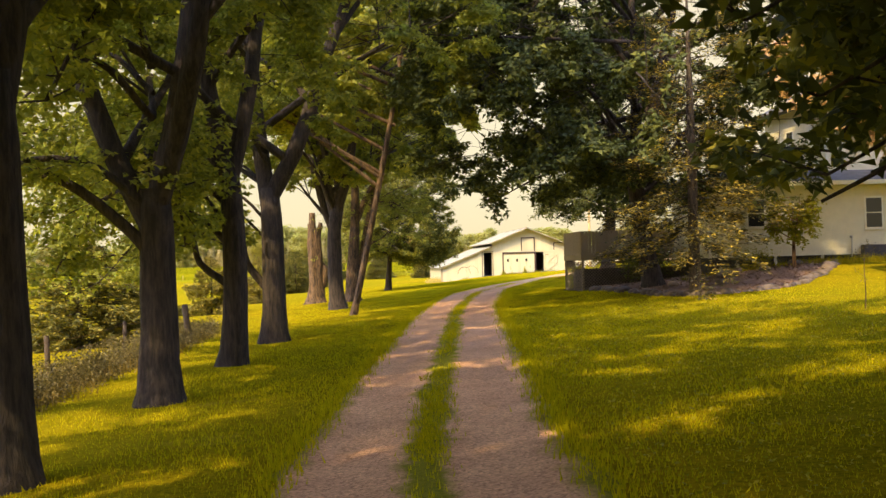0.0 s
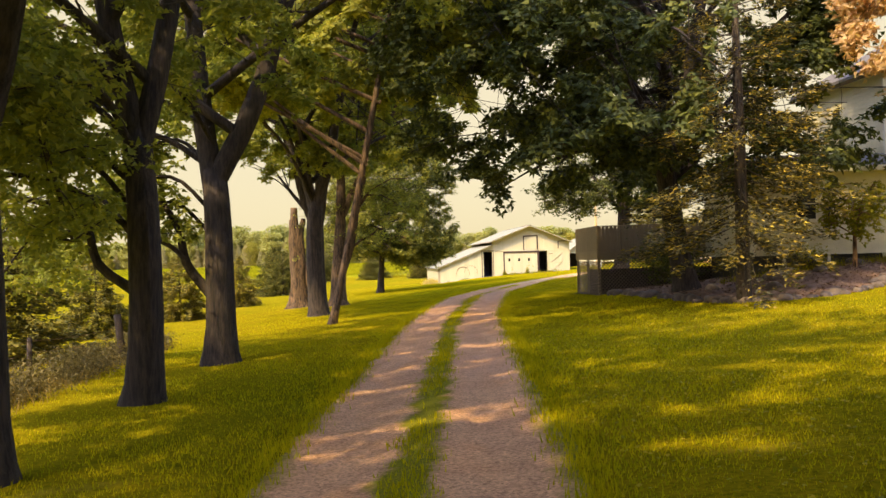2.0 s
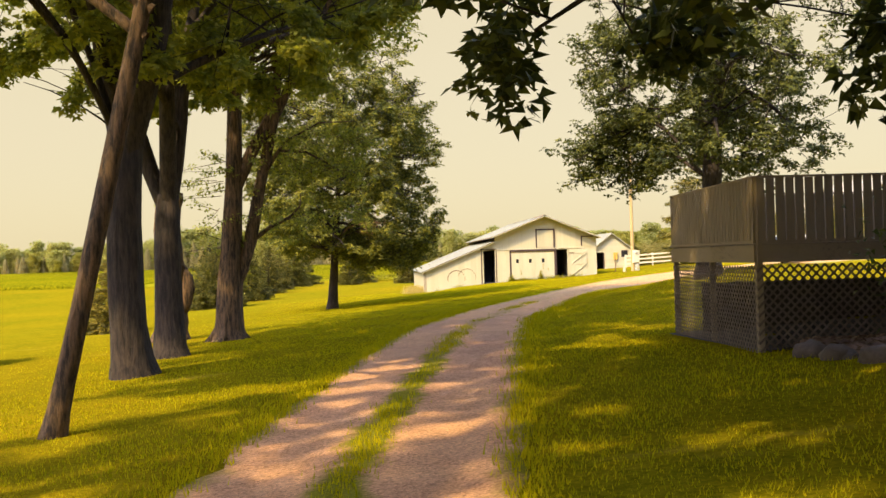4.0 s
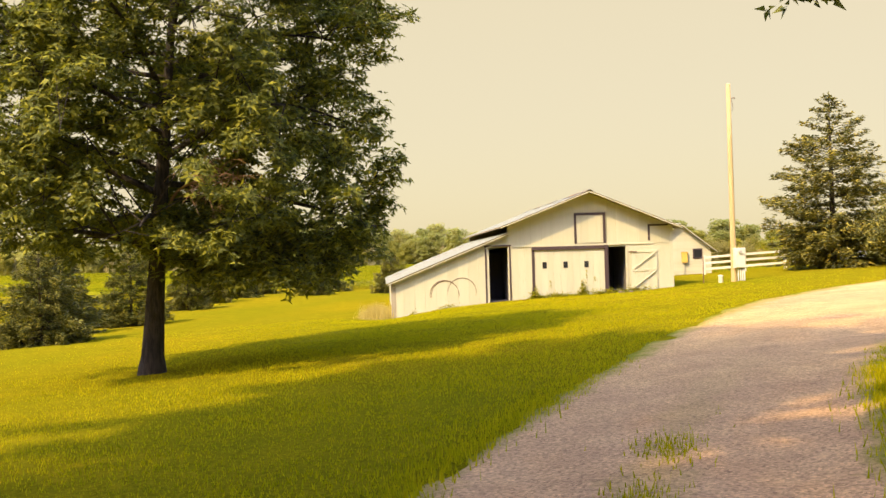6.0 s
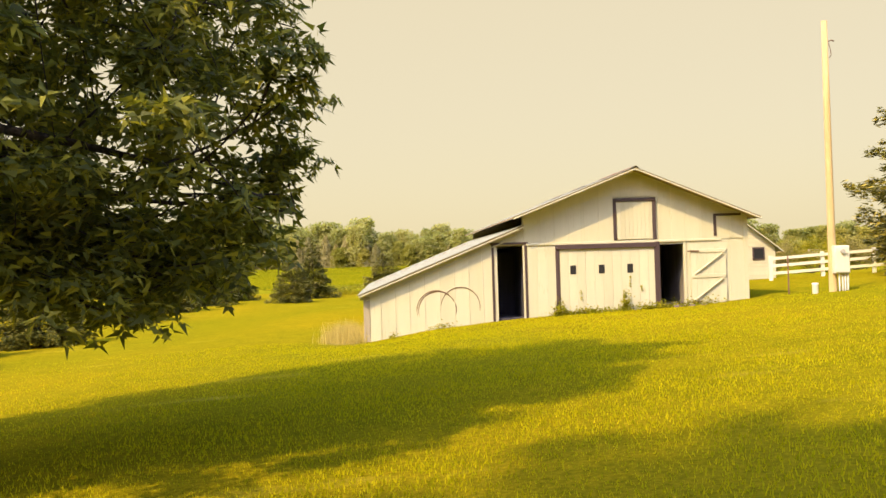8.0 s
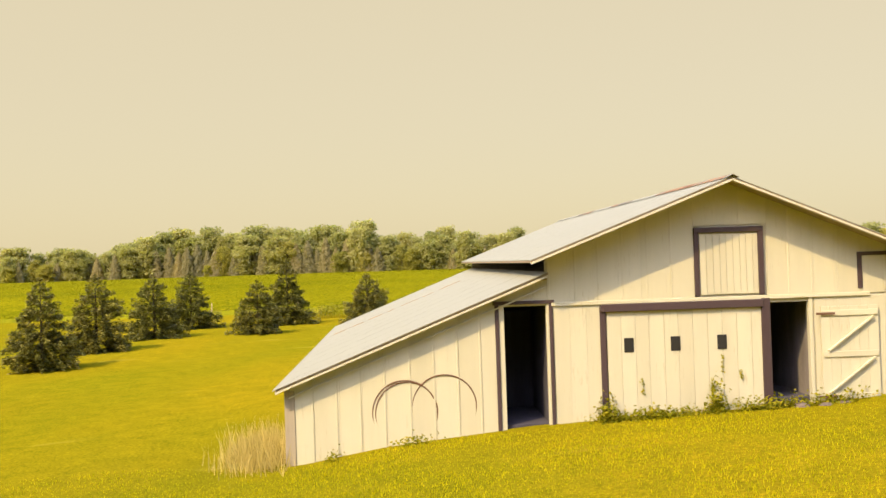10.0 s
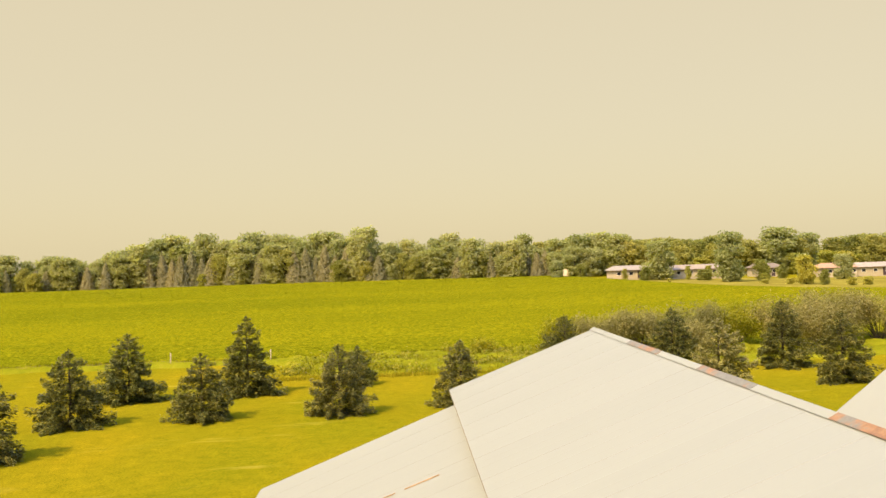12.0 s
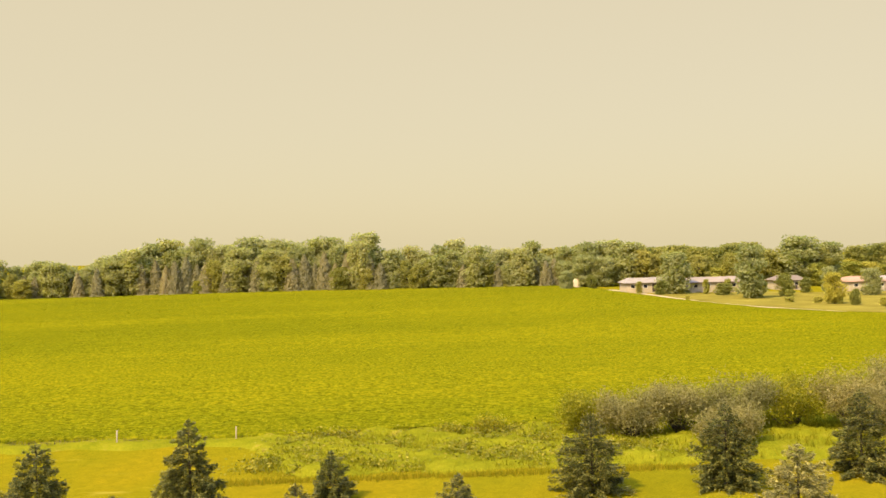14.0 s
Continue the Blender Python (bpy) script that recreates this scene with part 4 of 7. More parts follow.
# two maples out of view, added for the shade they cast ahead
broadleaf("unseen old maple of the row, shading the drive", -13.4, 7.6, 16.5, 7.0, 0.66, 4.6, 5.6, 24, 42000, 0.24, group=ROW, spread=0.5, stems=((60, 0.3, 0.3), (200, 0.4, 0.0)))
broadleaf("unseen old maple of the row, shading the drive", -13.6, -1.0, 17.5, 7.4, 0.66, 3.6, 4.6, 25, 30000, 0.34, group=ROW, spread=0.7)
# trunk out of view: added for lawn shade, with boughs hanging into view
broadleaf("broad tree added to shade the front lawn", 0.8, 16.0, 15.5, 7.8, 0.6, 4.6, 6.0, 26, 84000, 0.225, M_LEAF, limbs=11, spread=0.42,
          boughs=((((0, 0, 5.0), (-2, -0.8, 5.2), (-4, -1.6, 3.9), (-5.2, -2.0, 2.5)), 0.05, 600), (((0, 0, 5.5), (-2.4, -0.6, 6.0), (-4.4, -1.4, 4.7), (-5.1, -1.8, 3.7)), 0.06, 1000), (((0, 0, 5.6), (-1.4, 0.8, 6.1), (-2.6, 2.0, 5.2), (-3.4, 3.0, 4.4)), 0.06, 1000)))
# unseen tree behind the path's start, added to shade the lawn
broadleaf("broad tree added to shade the front lawn", -4.2, -2.5, 16, 7.4, 0.6, 3.8, 4.4, 27, 24000, 0.38, M_LEAF_OAK, spread=0.75)
broadleaf("thin-leaved copper-coloured tree before the house", 10.1, 37.2, 13.2, 5.5, 0.3, 3.4, 4.6, 22, 60000, 0.17, M_LEAF_RED, name="copper_tree", airy=0.1)
broadleaf("small tree with a pale thin trunk in the bed", 7.15, 42.6, 3.2, 1.15, 0.13, 1.1, 1.25, 23, 3600, 0.12, M_LEAF_LIGHT, M_BARK_OLD, name="small_tree", limbs=5, spread=0.2)


def forked_maple():
    """The maple whose trunk splits low into a thick and a slanting stem, pale at the foot."""
    rng = np.random.default_rng(31)
    x, y = -10.5, 69.3
    tree = thing("maple_tree", x, y, ground_z(x, y) - 0.02, "old maple split low into two slanting brown stems", "tree", ROW)
    wood = Tubes()
    furrow = 1 + 0.07 * rng.normal(size=(1, 14))
    zs = np.array([-0.1, 0.1, 0.3, 0.6, 1.2, 2.0, 2.8, 3.6, 5.2, 9, 16])
    wood.add(np.stack([np.interp(zs, [0, 2, 5.2, 9, 16], [0, 0.08, 0.3, 0.42, 0.5]), 0 * zs, zs], 1),
             np.array([0.66, 0.58, 0.5, 0.45, 0.41, 0.39, 0.36, 0.33, 0.26, 0.2, 0.05])[:, None] * (furrow + 0.03 * rng.normal(size=(11, 14))), 14)
    for k in range(6):
        a = k * 1.05 + 0.3
        wood.add([(math.cos(a) * 0.3, math.sin(a) * 0.3, 0.45), (math.cos(a) * 0.52, math.sin(a) * 0.52, 0.12), (math.cos(a) * 0.85, math.sin(a) * 0.85, -0.12)], [0.16, 0.15, 0.07], 7)
    wood.add([(0.3, 0, 5.0), (0.9, 0.1, 6.3), (1.6, 0.2, 7.6), (2.3, 0.2, 11.5), (2.5, 0.2, 18)], [0.22, 0.21, 0.19, 0.14, 0.03], 9)
    wood.add([(0.12, 0.1, 1.7), (0.45, 0.1, 2.4), (0.8, 0.12, 3.4), (1.15, 0.2, 5.2), (1.7, 0.2, 7.5), (3.2, 0.3, 10.5), (4.4, 0.5, 13)], [0.27, 0.26, 0.23, 0.19, 0.17, 0.12, 0.03], 10)
    wood.add([(0.8, 0.15, 3.3), (1.4, 0.2, 3.75), (2.1, 0.3, 4.1), (2.45, 0.3, 4.45), (2.5, 0.3, 4.9)], [0.085, 0.07, 0.05, 0.03, 0.012], 7)
    wood.add([(1.3, 0.2, 5.7), (1.8, 0.2, 6.35), (2.7, 0.3, 6.3), (3.6, 0.3, 5.8), (4.3, 0.4, 5.2)], [0.08, 0.06, 0.042, 0.024, 0.008], 7)
    wood.add([(1.2, 0.2, 5.4), (2.0, 0.0, 6.6), (3.2, -0.3, 7.2), (4.4, -0.5, 7.2)], [0.07, 0.05, 0.03, 0.01], 6)
    cl = []
    for k in range(300):
        a = rng.uniform(0, 6.28)
        u = rng.uniform(0, 1)
        s = np.array([0.6 + 1.2 * u, 0.2 + 1.6 * u, 8.5 + 8.2 * u])
        R = rng.uniform(1.5, 6.2) * (1 - 0.25 * u)
        e = s + np.array([math.cos(a) * R, math.sin(a) * R + 0.8, rng.uniform(0.6, 3.8)])
        b = bent(s, e, rng, 0.08, 4)
        wood.add(b, np.linspace(0.05, 0.008, 4), 4, False)
        cl += [b[2], b[3], b[3] + rng.normal(size=3) * 0.5, b[3] + rng.normal(size=3) * 0.6]
    few = []
    for k in range(26):
        st = np.array([rng.uniform(-0.3, 0.5), 0, rng.uniform(3.0, 6.4)])
        e = st + np.array([rng.uniform(-2.4, 1.1), rng.uniform(-0.8, 0.8), rng.uniform(-0.5, 0.5)])
        wood.add(bent(st, e, rng, 0.05, 3), [0.012, 0.008, 0.004], 4, False)
        few += [e, (st + e) / 2]
    # sprays that hang from the two low limbs
    for k in range(120):
        u = rng.random()
        st = np.array([1.0 + 3.6 * u, 0.3, rng.choice([3.9 + 0.6 * u, 6.4 - 0.9 * u, 6.8])])
        e = st + np.array([rng.normal() * 0.5, rng.normal() * 0.6, rng.uniform(-0.9, 0.45)])
        wood.add(bent(st, e, rng, 0.05, 3), [0.01, 0.007, 0.004], 4, False)
        few += [e, e, (st + e) / 2]
    few = np.array(few)
    cl = np.array(cl)
    o1, o2 = puff(rng, 90000), puff(rng, 9000)
    c = np.vstack([cl[rng.integers(0, len(cl), 90000)] + o1 * np.array([0.66, 0.66, 0.5]), few[rng.integers(0, len(few), 9000)] + o2 * np.array([0.3, 0.3, 0.22])])
    face = np.vstack([o1, o2]) * 0.75 + np.array([0, 0, 0.55])
    size = np.concatenate([np.full(90000, 0.18), np.full(9000, 0.1)])
    part("trunk", wood.mesh("trunk", M_BARK_MID), None, tree)
    v, f = leaf_quads(rng, c, size, 0.35, 0.75, 0.6, face, simple=True)
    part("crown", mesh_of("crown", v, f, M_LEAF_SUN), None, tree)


def dead_snag():
    rng = np.random.default_rng(32)
    x, y = -12.9, 72.0
    tree = thing("dead_trunk", x, y, ground_z(x, y) - 0.02, "tall dead tree trunk sawn off at the top", "dead tree")
    t = Tubes()
    zs = np.concatenate([[-0.1, 0.05, 0.2, 0.4], np.arange(0.7, 4.9, 0.3), [4.95]])
    rad = np.interp(zs, [-0.1, 0.05, 0.4, 1.2, 2.4, 3.6, 4.9], [0.84, 0.74, 0.58, 0.5, 0.47, 0.45, 0.4])
    furrow = 1 + 0.06 * rng.normal(size=(1, 26))
    lump = np.array([[0.05 * math.sin(3 * a + z * 1.3) + 0.04 * math.sin(5 * a - z * 2.1) for a in np.arange(26) * 0.2417] for z in zs])
    t.add(np.stack([0.05 * np.sin(zs * 1.1), 0 * zs, zs], 1), rad[:, None] * (furrow + lump + 0.025 * rng.normal(size=(len(zs), 26))), 26)
    t.add([(0.3, 0.0, 0.8), (0.5, 0, 1.4), (0.6, 0, 1.9), (0.58, 0, 2.3), (0.42, 0, 2.75)], np.array([0.16, 0.25, 0.27, 0.22, 0.1])[:, None] * (1 + 0.1 * rng.normal(size=(5, 12))), 12)
    t.add([(-0.12, 0, 4.5), (-0.14, 0, 5.0), (-0.15, 0, 5.5), (-0.14, 0, 6.0)], np.array([0.3, 0.25, 0.22, 0.2])[:, None] * (1 + 0.07 * rng.normal(size=(4, 12))), 12)
    t.add([(0.12, 0, 4.4), (0.26, 0, 4.85), (0.36, 0, 5.1), (0.4, 0, 5.35)], np.array([0.27, 0.2, 0.17, 0.12])[:, None] * (1 + 0.1 * rng.normal(size=(4, 10))), 10)
    t.add([(-0.2, 0.1, 4.6), (-0.36, 0.1, 5.0), (-0.4, 0.1, 5.3)], [0.14, 0.11, 0.08], 8)
    part("trunk", t.mesh("trunk", M_BARK_MID), None, tree)
    s = Tubes()
    s.add([(-0.14, 0, 6.0), (-0.14, 0, 6.012)], [0.19, 0.185], 9)
    part("sawn_top", s.mesh("sawn_top", M_CUT), None, tree, "pale sawn wood")


forked_maple()
dead_snag()

# conifers
needle_tree("tall thin spruce with yellowing needles in the mulched bed", 1.8, 38.2, 11.8, 2.9, 41, M_NEEDLE_THIN, 1.7, 0.75, droop=0.3, sparse=0.52, taper=0.42, fine=0.27, ragged=0.7)
SP = "young spruces on the lawn"
needle_tree("broad bright young spruce in the meadow beyond the weeds", -20.0, 42.4, 6.2, 2.7, 42, M_NEEDLE_GOLD, 0.1, 0.9, group=SP, fine=0.5)
for (sx, sy, sh, sr, seed, pale) in [(-20.3, 55, 3.7, 1.5, 43, 2), (-18.8, 66, 3.4, 1.7, 44, 2), (-17.8, 83, 3.5, 1.35, 45, 2), (-17.0, 109.5, 4.2, 2.3, 46, 0), (-18.6, 117, 4.8, 2.1, 47, 0),
                                     (-16.4, 123, 4.4, 2.0, 48, 0), (-16.5, 140.4, 4.3, 1.7, 49, 0), (-16.4, 149, 4.2, 1.75, 50, 0), (-15.2, 157.5, 3.9, 1.7, 51, 0), (-14.7, 166.8, 4.0, 1.95, 52, 0),
                                     (-8.7, 158.2, 3.4, 1.6, 53, 0), (-7.8, 167.9, 4.7, 1.75, 54, 0), (-1.6, 158.2, 3.6, 1.75, 55, 2), (-1.2, 170.8, 2.5, 1.1, 56, 0), (4.8, 159.6, 3.5, 1.5, 57, 2),
                                     (12.1, 170.2, 4.0, 1.85, 58, 0), (19.1, 170.4, 4.2, 1.9, 59, 0), (18.9, 160.0, 4.1, 1.95, 60, 1), (27.0, 172.3, 4.4, 1.85, 61, 0), (27.2, 163.4, 4.0, 1.75, 62, 0),
                                     (27.5, 114.5, 4.6, 2.5, 63, 0), (31.5, 117.0, 5.2, 2.6, 64, 2)]:
    mat = (M_NEEDLE, M_NEEDLE_PALE, M_NEEDLE_GOLD)[pale]
    lab = ("dark green young spruce on the mown lawn", "silvery blue young spruce on the mown lawn", "yellow-green young spruce on the mown lawn")[pale]
    needle_tree(lab, sx, sy, sh * 1.04, sr * 1.18, seed, mat, 0.0, 1.0, group=SP, fine=0.5, ragged=0.4, droop=0.16, taper=0.7, fingers=True)
needle_tree("large full spruce behind the white board fence", 21.7, 118.2, 9.4, 4.2, 65, M_NEEDLE_GOLD, 0.1, 1.0, droop=0.0, sparse=0.28, fine=0.55, taper=0.72, ragged=0.75)


# ---- far woods ----
def far_broad(seed, mat, tall, wide):
    rng = np.random.default_rng(seed)
    tree = thing("distant_tree", 0, 0, -50, "distant leafy tree in the wood along the field's far side", "tree", "far wood")
    t = Tubes()
    t.add([(0, 0, -0.3), (0.05, 0, 2.5), (0, 0.1, 7)], [0.3, 0.22, 0.08], 6)
    blobs = []
    for k in range(64):
        a, z = rng.uniform(0, 6.28), rng.uniform(0.06, 1)
        rad = wide * (0.35 + 0.65 * math.sin(min(1, z * 1.12) * 2.7) ** 0.7) * rng.uniform(0.25, 0.95)
        blobs.append((math.cos(a) * rad, math.sin(a) * rad, z * tall * 0.93))
        t.add([(0, 0, z * tall * 0.5), blobs[-1]], [0.06, 0.02], 4, False)
    blobs = np.array(blobs)
    n = 4400
    out = rng.normal(size=(n, 3))
    out /= np.linalg.norm(out, axis=1, keepdims=True)
    c = blobs[rng.integers(0, len(blobs), n)] + out * np.array([1.25, 1.25, 1.0]) * rng.uniform(0.5, 1.15, n)[:, None]
    keep = c[:, 2] > 0.3
    c, out = c[keep], out[keep]
    part("trunk", t.mesh("trunk", M_BARK_FIR), None, tree)
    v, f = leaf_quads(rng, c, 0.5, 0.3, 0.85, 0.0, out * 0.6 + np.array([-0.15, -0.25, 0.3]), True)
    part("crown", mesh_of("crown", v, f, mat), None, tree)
    return tree


def far_fir(seed, mat):
    rng = np.random.default_rng(seed)
    tree = thing("distant_spruce", 0, 0, -50, "distant grey-green spruce in the wood along the field's far side", "spruce", "far wood")
    t = Tubes()
    t.add([(0, 0, -0.3), (0, 0, 9.8)], [0.18, 0.02], 6)
    n = 2600
    u = rng.uniform(0, 1, n) ** 1.2
    lay = np.floor(u * 17) / 17
    R = 3.0 * (1 - u) ** 0.62 * (0.75 + 0.25 * (1 - (u - lay) * 17))
    a = rng.uniform(0, 6.28, n)
    rad = R * np.sqrt(rng.uniform(0.15, 1.1, n))
    c = np.stack([np.cos(a) * rad, np.sin(a) * rad, 0.5 + u * 9.4 - 0.1 * rad], 1)
    part("trunk", t.mesh("trunk", M_BARK_FIR), None, tree)
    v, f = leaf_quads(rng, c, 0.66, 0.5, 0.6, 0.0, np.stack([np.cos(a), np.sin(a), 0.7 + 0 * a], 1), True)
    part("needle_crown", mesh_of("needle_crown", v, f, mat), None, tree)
    return tree


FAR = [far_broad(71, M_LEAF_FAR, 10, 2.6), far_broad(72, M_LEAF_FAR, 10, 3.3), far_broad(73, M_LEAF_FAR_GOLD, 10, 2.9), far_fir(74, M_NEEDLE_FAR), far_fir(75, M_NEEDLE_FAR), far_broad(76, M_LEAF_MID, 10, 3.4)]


def far_wood():
    rng = random.Random(77)
    used = set()

    def place(kind, x, y, h, wide=1.0):
        m = pose(x, y, ground_z(x, y) - 0.1, 0, 0, rng.uniform(0, 360)) @ Matrix.Diagonal((h / 10 * wide, h / 10 * wide, h / 10, 1))
        if kind in used:
            copy_thing(FAR[kind], m)
        else:
            FAR[kind].matrix_basis = m
            used.add(kind)

    def base(x):
        return float(np.interp(x, [-240, -125, -72, -18, 31, 50, 70, 100, 140, 200], [432, 436, 441, 424, 411, 407, 398, 392, 388, 380]))

    def top(x):
        return float(np.interp(x, [-240, -112, -95, -88, -60, -40, -12, -6, 20, 45, 55, 80, 110, 150], [12, 11.5, 11.8, 16.4, 15.6, 16.6, 16.6, 13.0, 13.0, 11.5, 12.0, 11.4, 12.6, 12.5]))

    x = -250.0
    while x < 58:
        h = top(x)
        place(rng.choice([0, 1, 1, 0]), x, base(x) + rng.uniform(9, 15), h * rng.uniform(0.76, 1.0), rng.uniform(0.9, 1.2))
        x += rng.uniform(3.2, 4.8)
    x = -250.0
    while x < 58:
        h = top(x)
        kind = rng.choice([3, 4, 3, 0, 5]) if x < -8 else rng.choice([0, 5, 1, 3])
        place(kind, x, base(x) + rng.uniform(-1.0, 4.0), h * rng.uniform(0.6, 0.85), rng.uniform(0.95, 1.2))
        x += rng.uniform(2.6, 4.0)
    # single trees that stand out before the wood
    for kind, fx, h, w in ((5, -115, 7.0, 1.5), (2, -126, 5.5, 1.4), (2, -62, 7.8, 1.0), (2, -42, 5.4, 0.8), (5, -17.5, 8.2, 1.35), (5, -10, 7.6, 1.2), (2, 30, 2.6, 0.8), (0, 52, 8.0, 1.2)):
        place(kind, fx, base(fx) - 1.5, h, w)
    x = 50.0
    while x < 260:
        place(rng.choice([5, 5, 5, 2, 0]), x, base(x) + rng.uniform(4, 12), top(x) * rng.uniform(0.84, 1.0), rng.uniform(1.1, 1.45))
        x += rng.uniform(3.0, 4.6)
    x = 40.0
    while x < 300:
        place(rng.choice([5, 5, 2]), x, base(x) + rng.uniform(26, 40), 12.6 * rng.uniform(0.95, 1.08), 1.7)
        x += rng.uniform(3.4, 4.6)
    for kind, fx, fy, h, w in ((0, 66.0, 361, 8.8, 1.25), (2, 72.6, 358, 6.6, 0.55), (2, 77.4, 357, 6.8, 0.6), (0, 76.7, 338, 10.2, 1.0), (2, 81.8, 330, 4.2, 0.9), (2, 85.2, 315, 11.5, 0.75), (5, 87.5, 311, 3.6, 1.1),
                               (2, 60.2, 329, 2.6, 0.9), (5, 57.8, 363, 3.4, 0.9), (3, 110.0, 352, 5.2, 0.9), (5, 74.8, 352, 3.2, 2.4), (2, 91.0, 306, 3.2, 1.4), (2, 95.0, 308, 3.4, 1.4), (0, 44.2, 388, 4.6, 1.2), (5, 51.6, 392, 4.4, 1.3),
                               (2, 83.0, 318, 2.6, 1.6), (2, 79.0, 322, 2.2, 1.8), (0, 82, 357, 4.0, 1.2), (2, 99, 305, 3.0, 1.5), (2, 93.5, 362, 6.0, 1.0), (5, 97.0, 360, 4.2, 1.3), (0, 101.5, 357, 5.5, 1.0), (2, 88.6, 350, 3.4, 1.5), (5, 86.6, 345, 5.6, 1.3), (2, 97.0, 345, 5.0, 1.2), (0, 106.5, 346, 5.4, 1.3), (5, 61.5, 357, 4.0, 1.3)):
        place(kind, fx, fy, h, w)


far_wood()
# ---- barn ----
FY = 112.0            # plane of the front
BACK = 133.4
PEAK_X, PEAK_Z = 7.25, 5.0
SLOPE_L, SLOPE_R = 0.378, 0.416
OVER = 0.7           # how far the roof stands out over the front


def main_top(x):
    return PEAK_Z - (PEAK_X - x) * SLOPE_L if x < PEAK_X else PEAK_Z - (x - PEAK_X) * SLOPE_R


def lean_top(x):
    return 1.10 + (x + 1.9) * 0.39


def barn_base(x):
    return float(np.interp(x, [-1.9, -1.0, 2.5, 3.6, 4.6, 11.2], [-0.66, -0.62, -0.1, -0.05, 0.12, 0.3]))


def front_boards(barn, name, x0, x1, z_lo, z_hi, step, y, mat, rng, gap=0.003, thick=0.03, label=""):
    """Upright boards of a wall or a door, each its own piece, cut to the line above and below."""
    x = x0
    while x < x1 - 0.02:
        w = min(step * rng.uniform(0.93, 1.07), x1 - x)
        if x1 - x - w < step * 0.35:
            w = x1 - x
        a, b = x + gap / 2, x + w - gap / 2
        yy = y + rng.uniform(-0.004, 0.004)
        bm = bmesh.new()
        cut = 0.02 * rng.random()
        xs = [a, b]
        if a < PEAK_X < b and z_hi is main_top:
            xs = [a, PEAK_X, b]
        low = [(q, z_lo(q) + cut) for q in (a, b)]
        prism(bm, low + [(q, z_hi(q)) for q in xs[::-1]], yy - thick, yy)
        part(name, bm, mat, barn, label)
        x += w


def build_barn():
    rng = random.Random(5)
    barn = thing("barn", 0, 0, 0, "old white board barn with a lean-to and two dark open doorways", "barn")
    # shell: walls with thickness, openings left free
    def wall(name, x0, x1, lo, hi, y0, y1, mat=M_BARN):
        bm = bmesh.new()
        prism(bm, [(x0, lo(x0)), (x1, lo(x1)), (x1, hi(x1)), (x0, hi(x0))], y0, y1)
        part(name, bm, mat, barn)

    const = lambda v: (lambda q: v)
    down = lambda q: barn_base(q) - 0.25
    # backing of the front, pieced round the openings
    for x0, x1, lo, hi in ((-1.88, 2.52, down, lambda q: lean_top(q) - 0.08), (2.52, 3.48, const(2.52), lambda q: lean_top(q) - 0.08), (3.48, 4.7, down, const(2.5)), (4.7, 8.0, const(2.3), const(2.5)), (8.0, 8.15, down, const(2.5)),
                           (8.15, 9.05, const(2.42), const(2.5)), (9.05, 11.2, down, const(2.5)), (3.48, PEAK_X, const(2.5), lambda q: main_top(q) - 0.05), (PEAK_X, 11.2, const(2.5), lambda q: main_top(q) - 0.05)):
        wall("wall_backing", x0, x1, lo, hi, FY + 0.002, FY + 0.1, M_BARN)
    # boards and battens
    front_boards(barn, "board", -1.88, 2.40, barn_base, lambda q: lean_top(q) - 0.1, 0.5, FY, M_BARN, rng)
    front_boards(barn, "board", 3.62, 4.58, barn_base, const(2.5), 0.32, FY, M_BARN, rng)
    front_boards(barn, "board", 9.12, 11.2, barn_base, const(2.5), 0.5, FY, M_BARN, rng)
    front_boards(barn, "board", 2.42, 3.5, const(2.62), lambda q: lean_top(q) - 0.1, 0.4, FY, M_BARN, rng)
    front_boards(barn, "board", 3.5, 6.6, const(2.56), main_top, 0.5, FY, M_BARN, rng)
    front_boards(barn, "board", 6.6, 8.15, const(4.06), main_top, 0.5, FY, M_BARN, rng)
    front_boards(barn, "board", 8.15, 11.2, const(2.56), main_top, 0.5, FY, M_BARN, rng)
    x = -1.4
    while x < 11.0:
        lo, hi = (barn_base(x), lean_top(x) - 0.12) if x < 2.3 else ((2.58, main_top(x) - 0.06) if x > 3.7 and not 6.4 < x < 8.3 else (None, None))
        if lo is not None:
            part("batten", boxed(x - 0.02, x + 0.02, FY - 0.042, FY - 0.028, lo + 0.03, hi, 0.004), M_BARN, barn)
        x += 0.5 * rng.uniform(0.94, 1.06)
    # ledge between the storeys and the strip under the lean-to's rake
    bm = bmesh.new()
    box(bm, 3.58, 10.3, FY - 0.07, FY - 0.03, 2.5, 2.58, 0.008)
    part("ledge_board", bm, M_BARN, barn)
    bm = bmesh.new()
    beam(bm, (-1.88, FY - 0.045, lean_top(-1.88) - 0.3), (3.48, FY - 0.045, lean_top(3.48) - 0.3), 0.03, 0.07, (0, 1, 0))
    part("rake_strip", bm, M_BARN, barn)
    part("corner_board", boxed(11.1, 11.24, FY - 0.045, FY + 0.08, 0.25, 3.3), M_BARN, barn)
    part("corner_board", boxed(3.5, 3.56, FY - 0.055, FY - 0.03, 2.56, 3.42), M_BARN, barn)
    part("corner_post", boxed(-1.97, -1.76, FY - 0.05, FY + 0.12, -0.85, 0.95), M_BARE, barn, "bare grey corner post with flaked paint")
    # side and back walls
    bm = bmesh.new()
    prism(bm, [(-1.92, -0.9), (-1.84, -0.9), (-1.84, 0.95), (-1.92, 0.95)], FY + 0.1, BACK - 0.4)
    part("side_wall", bm, M_BARN, barn)
    bm = bmesh.new()
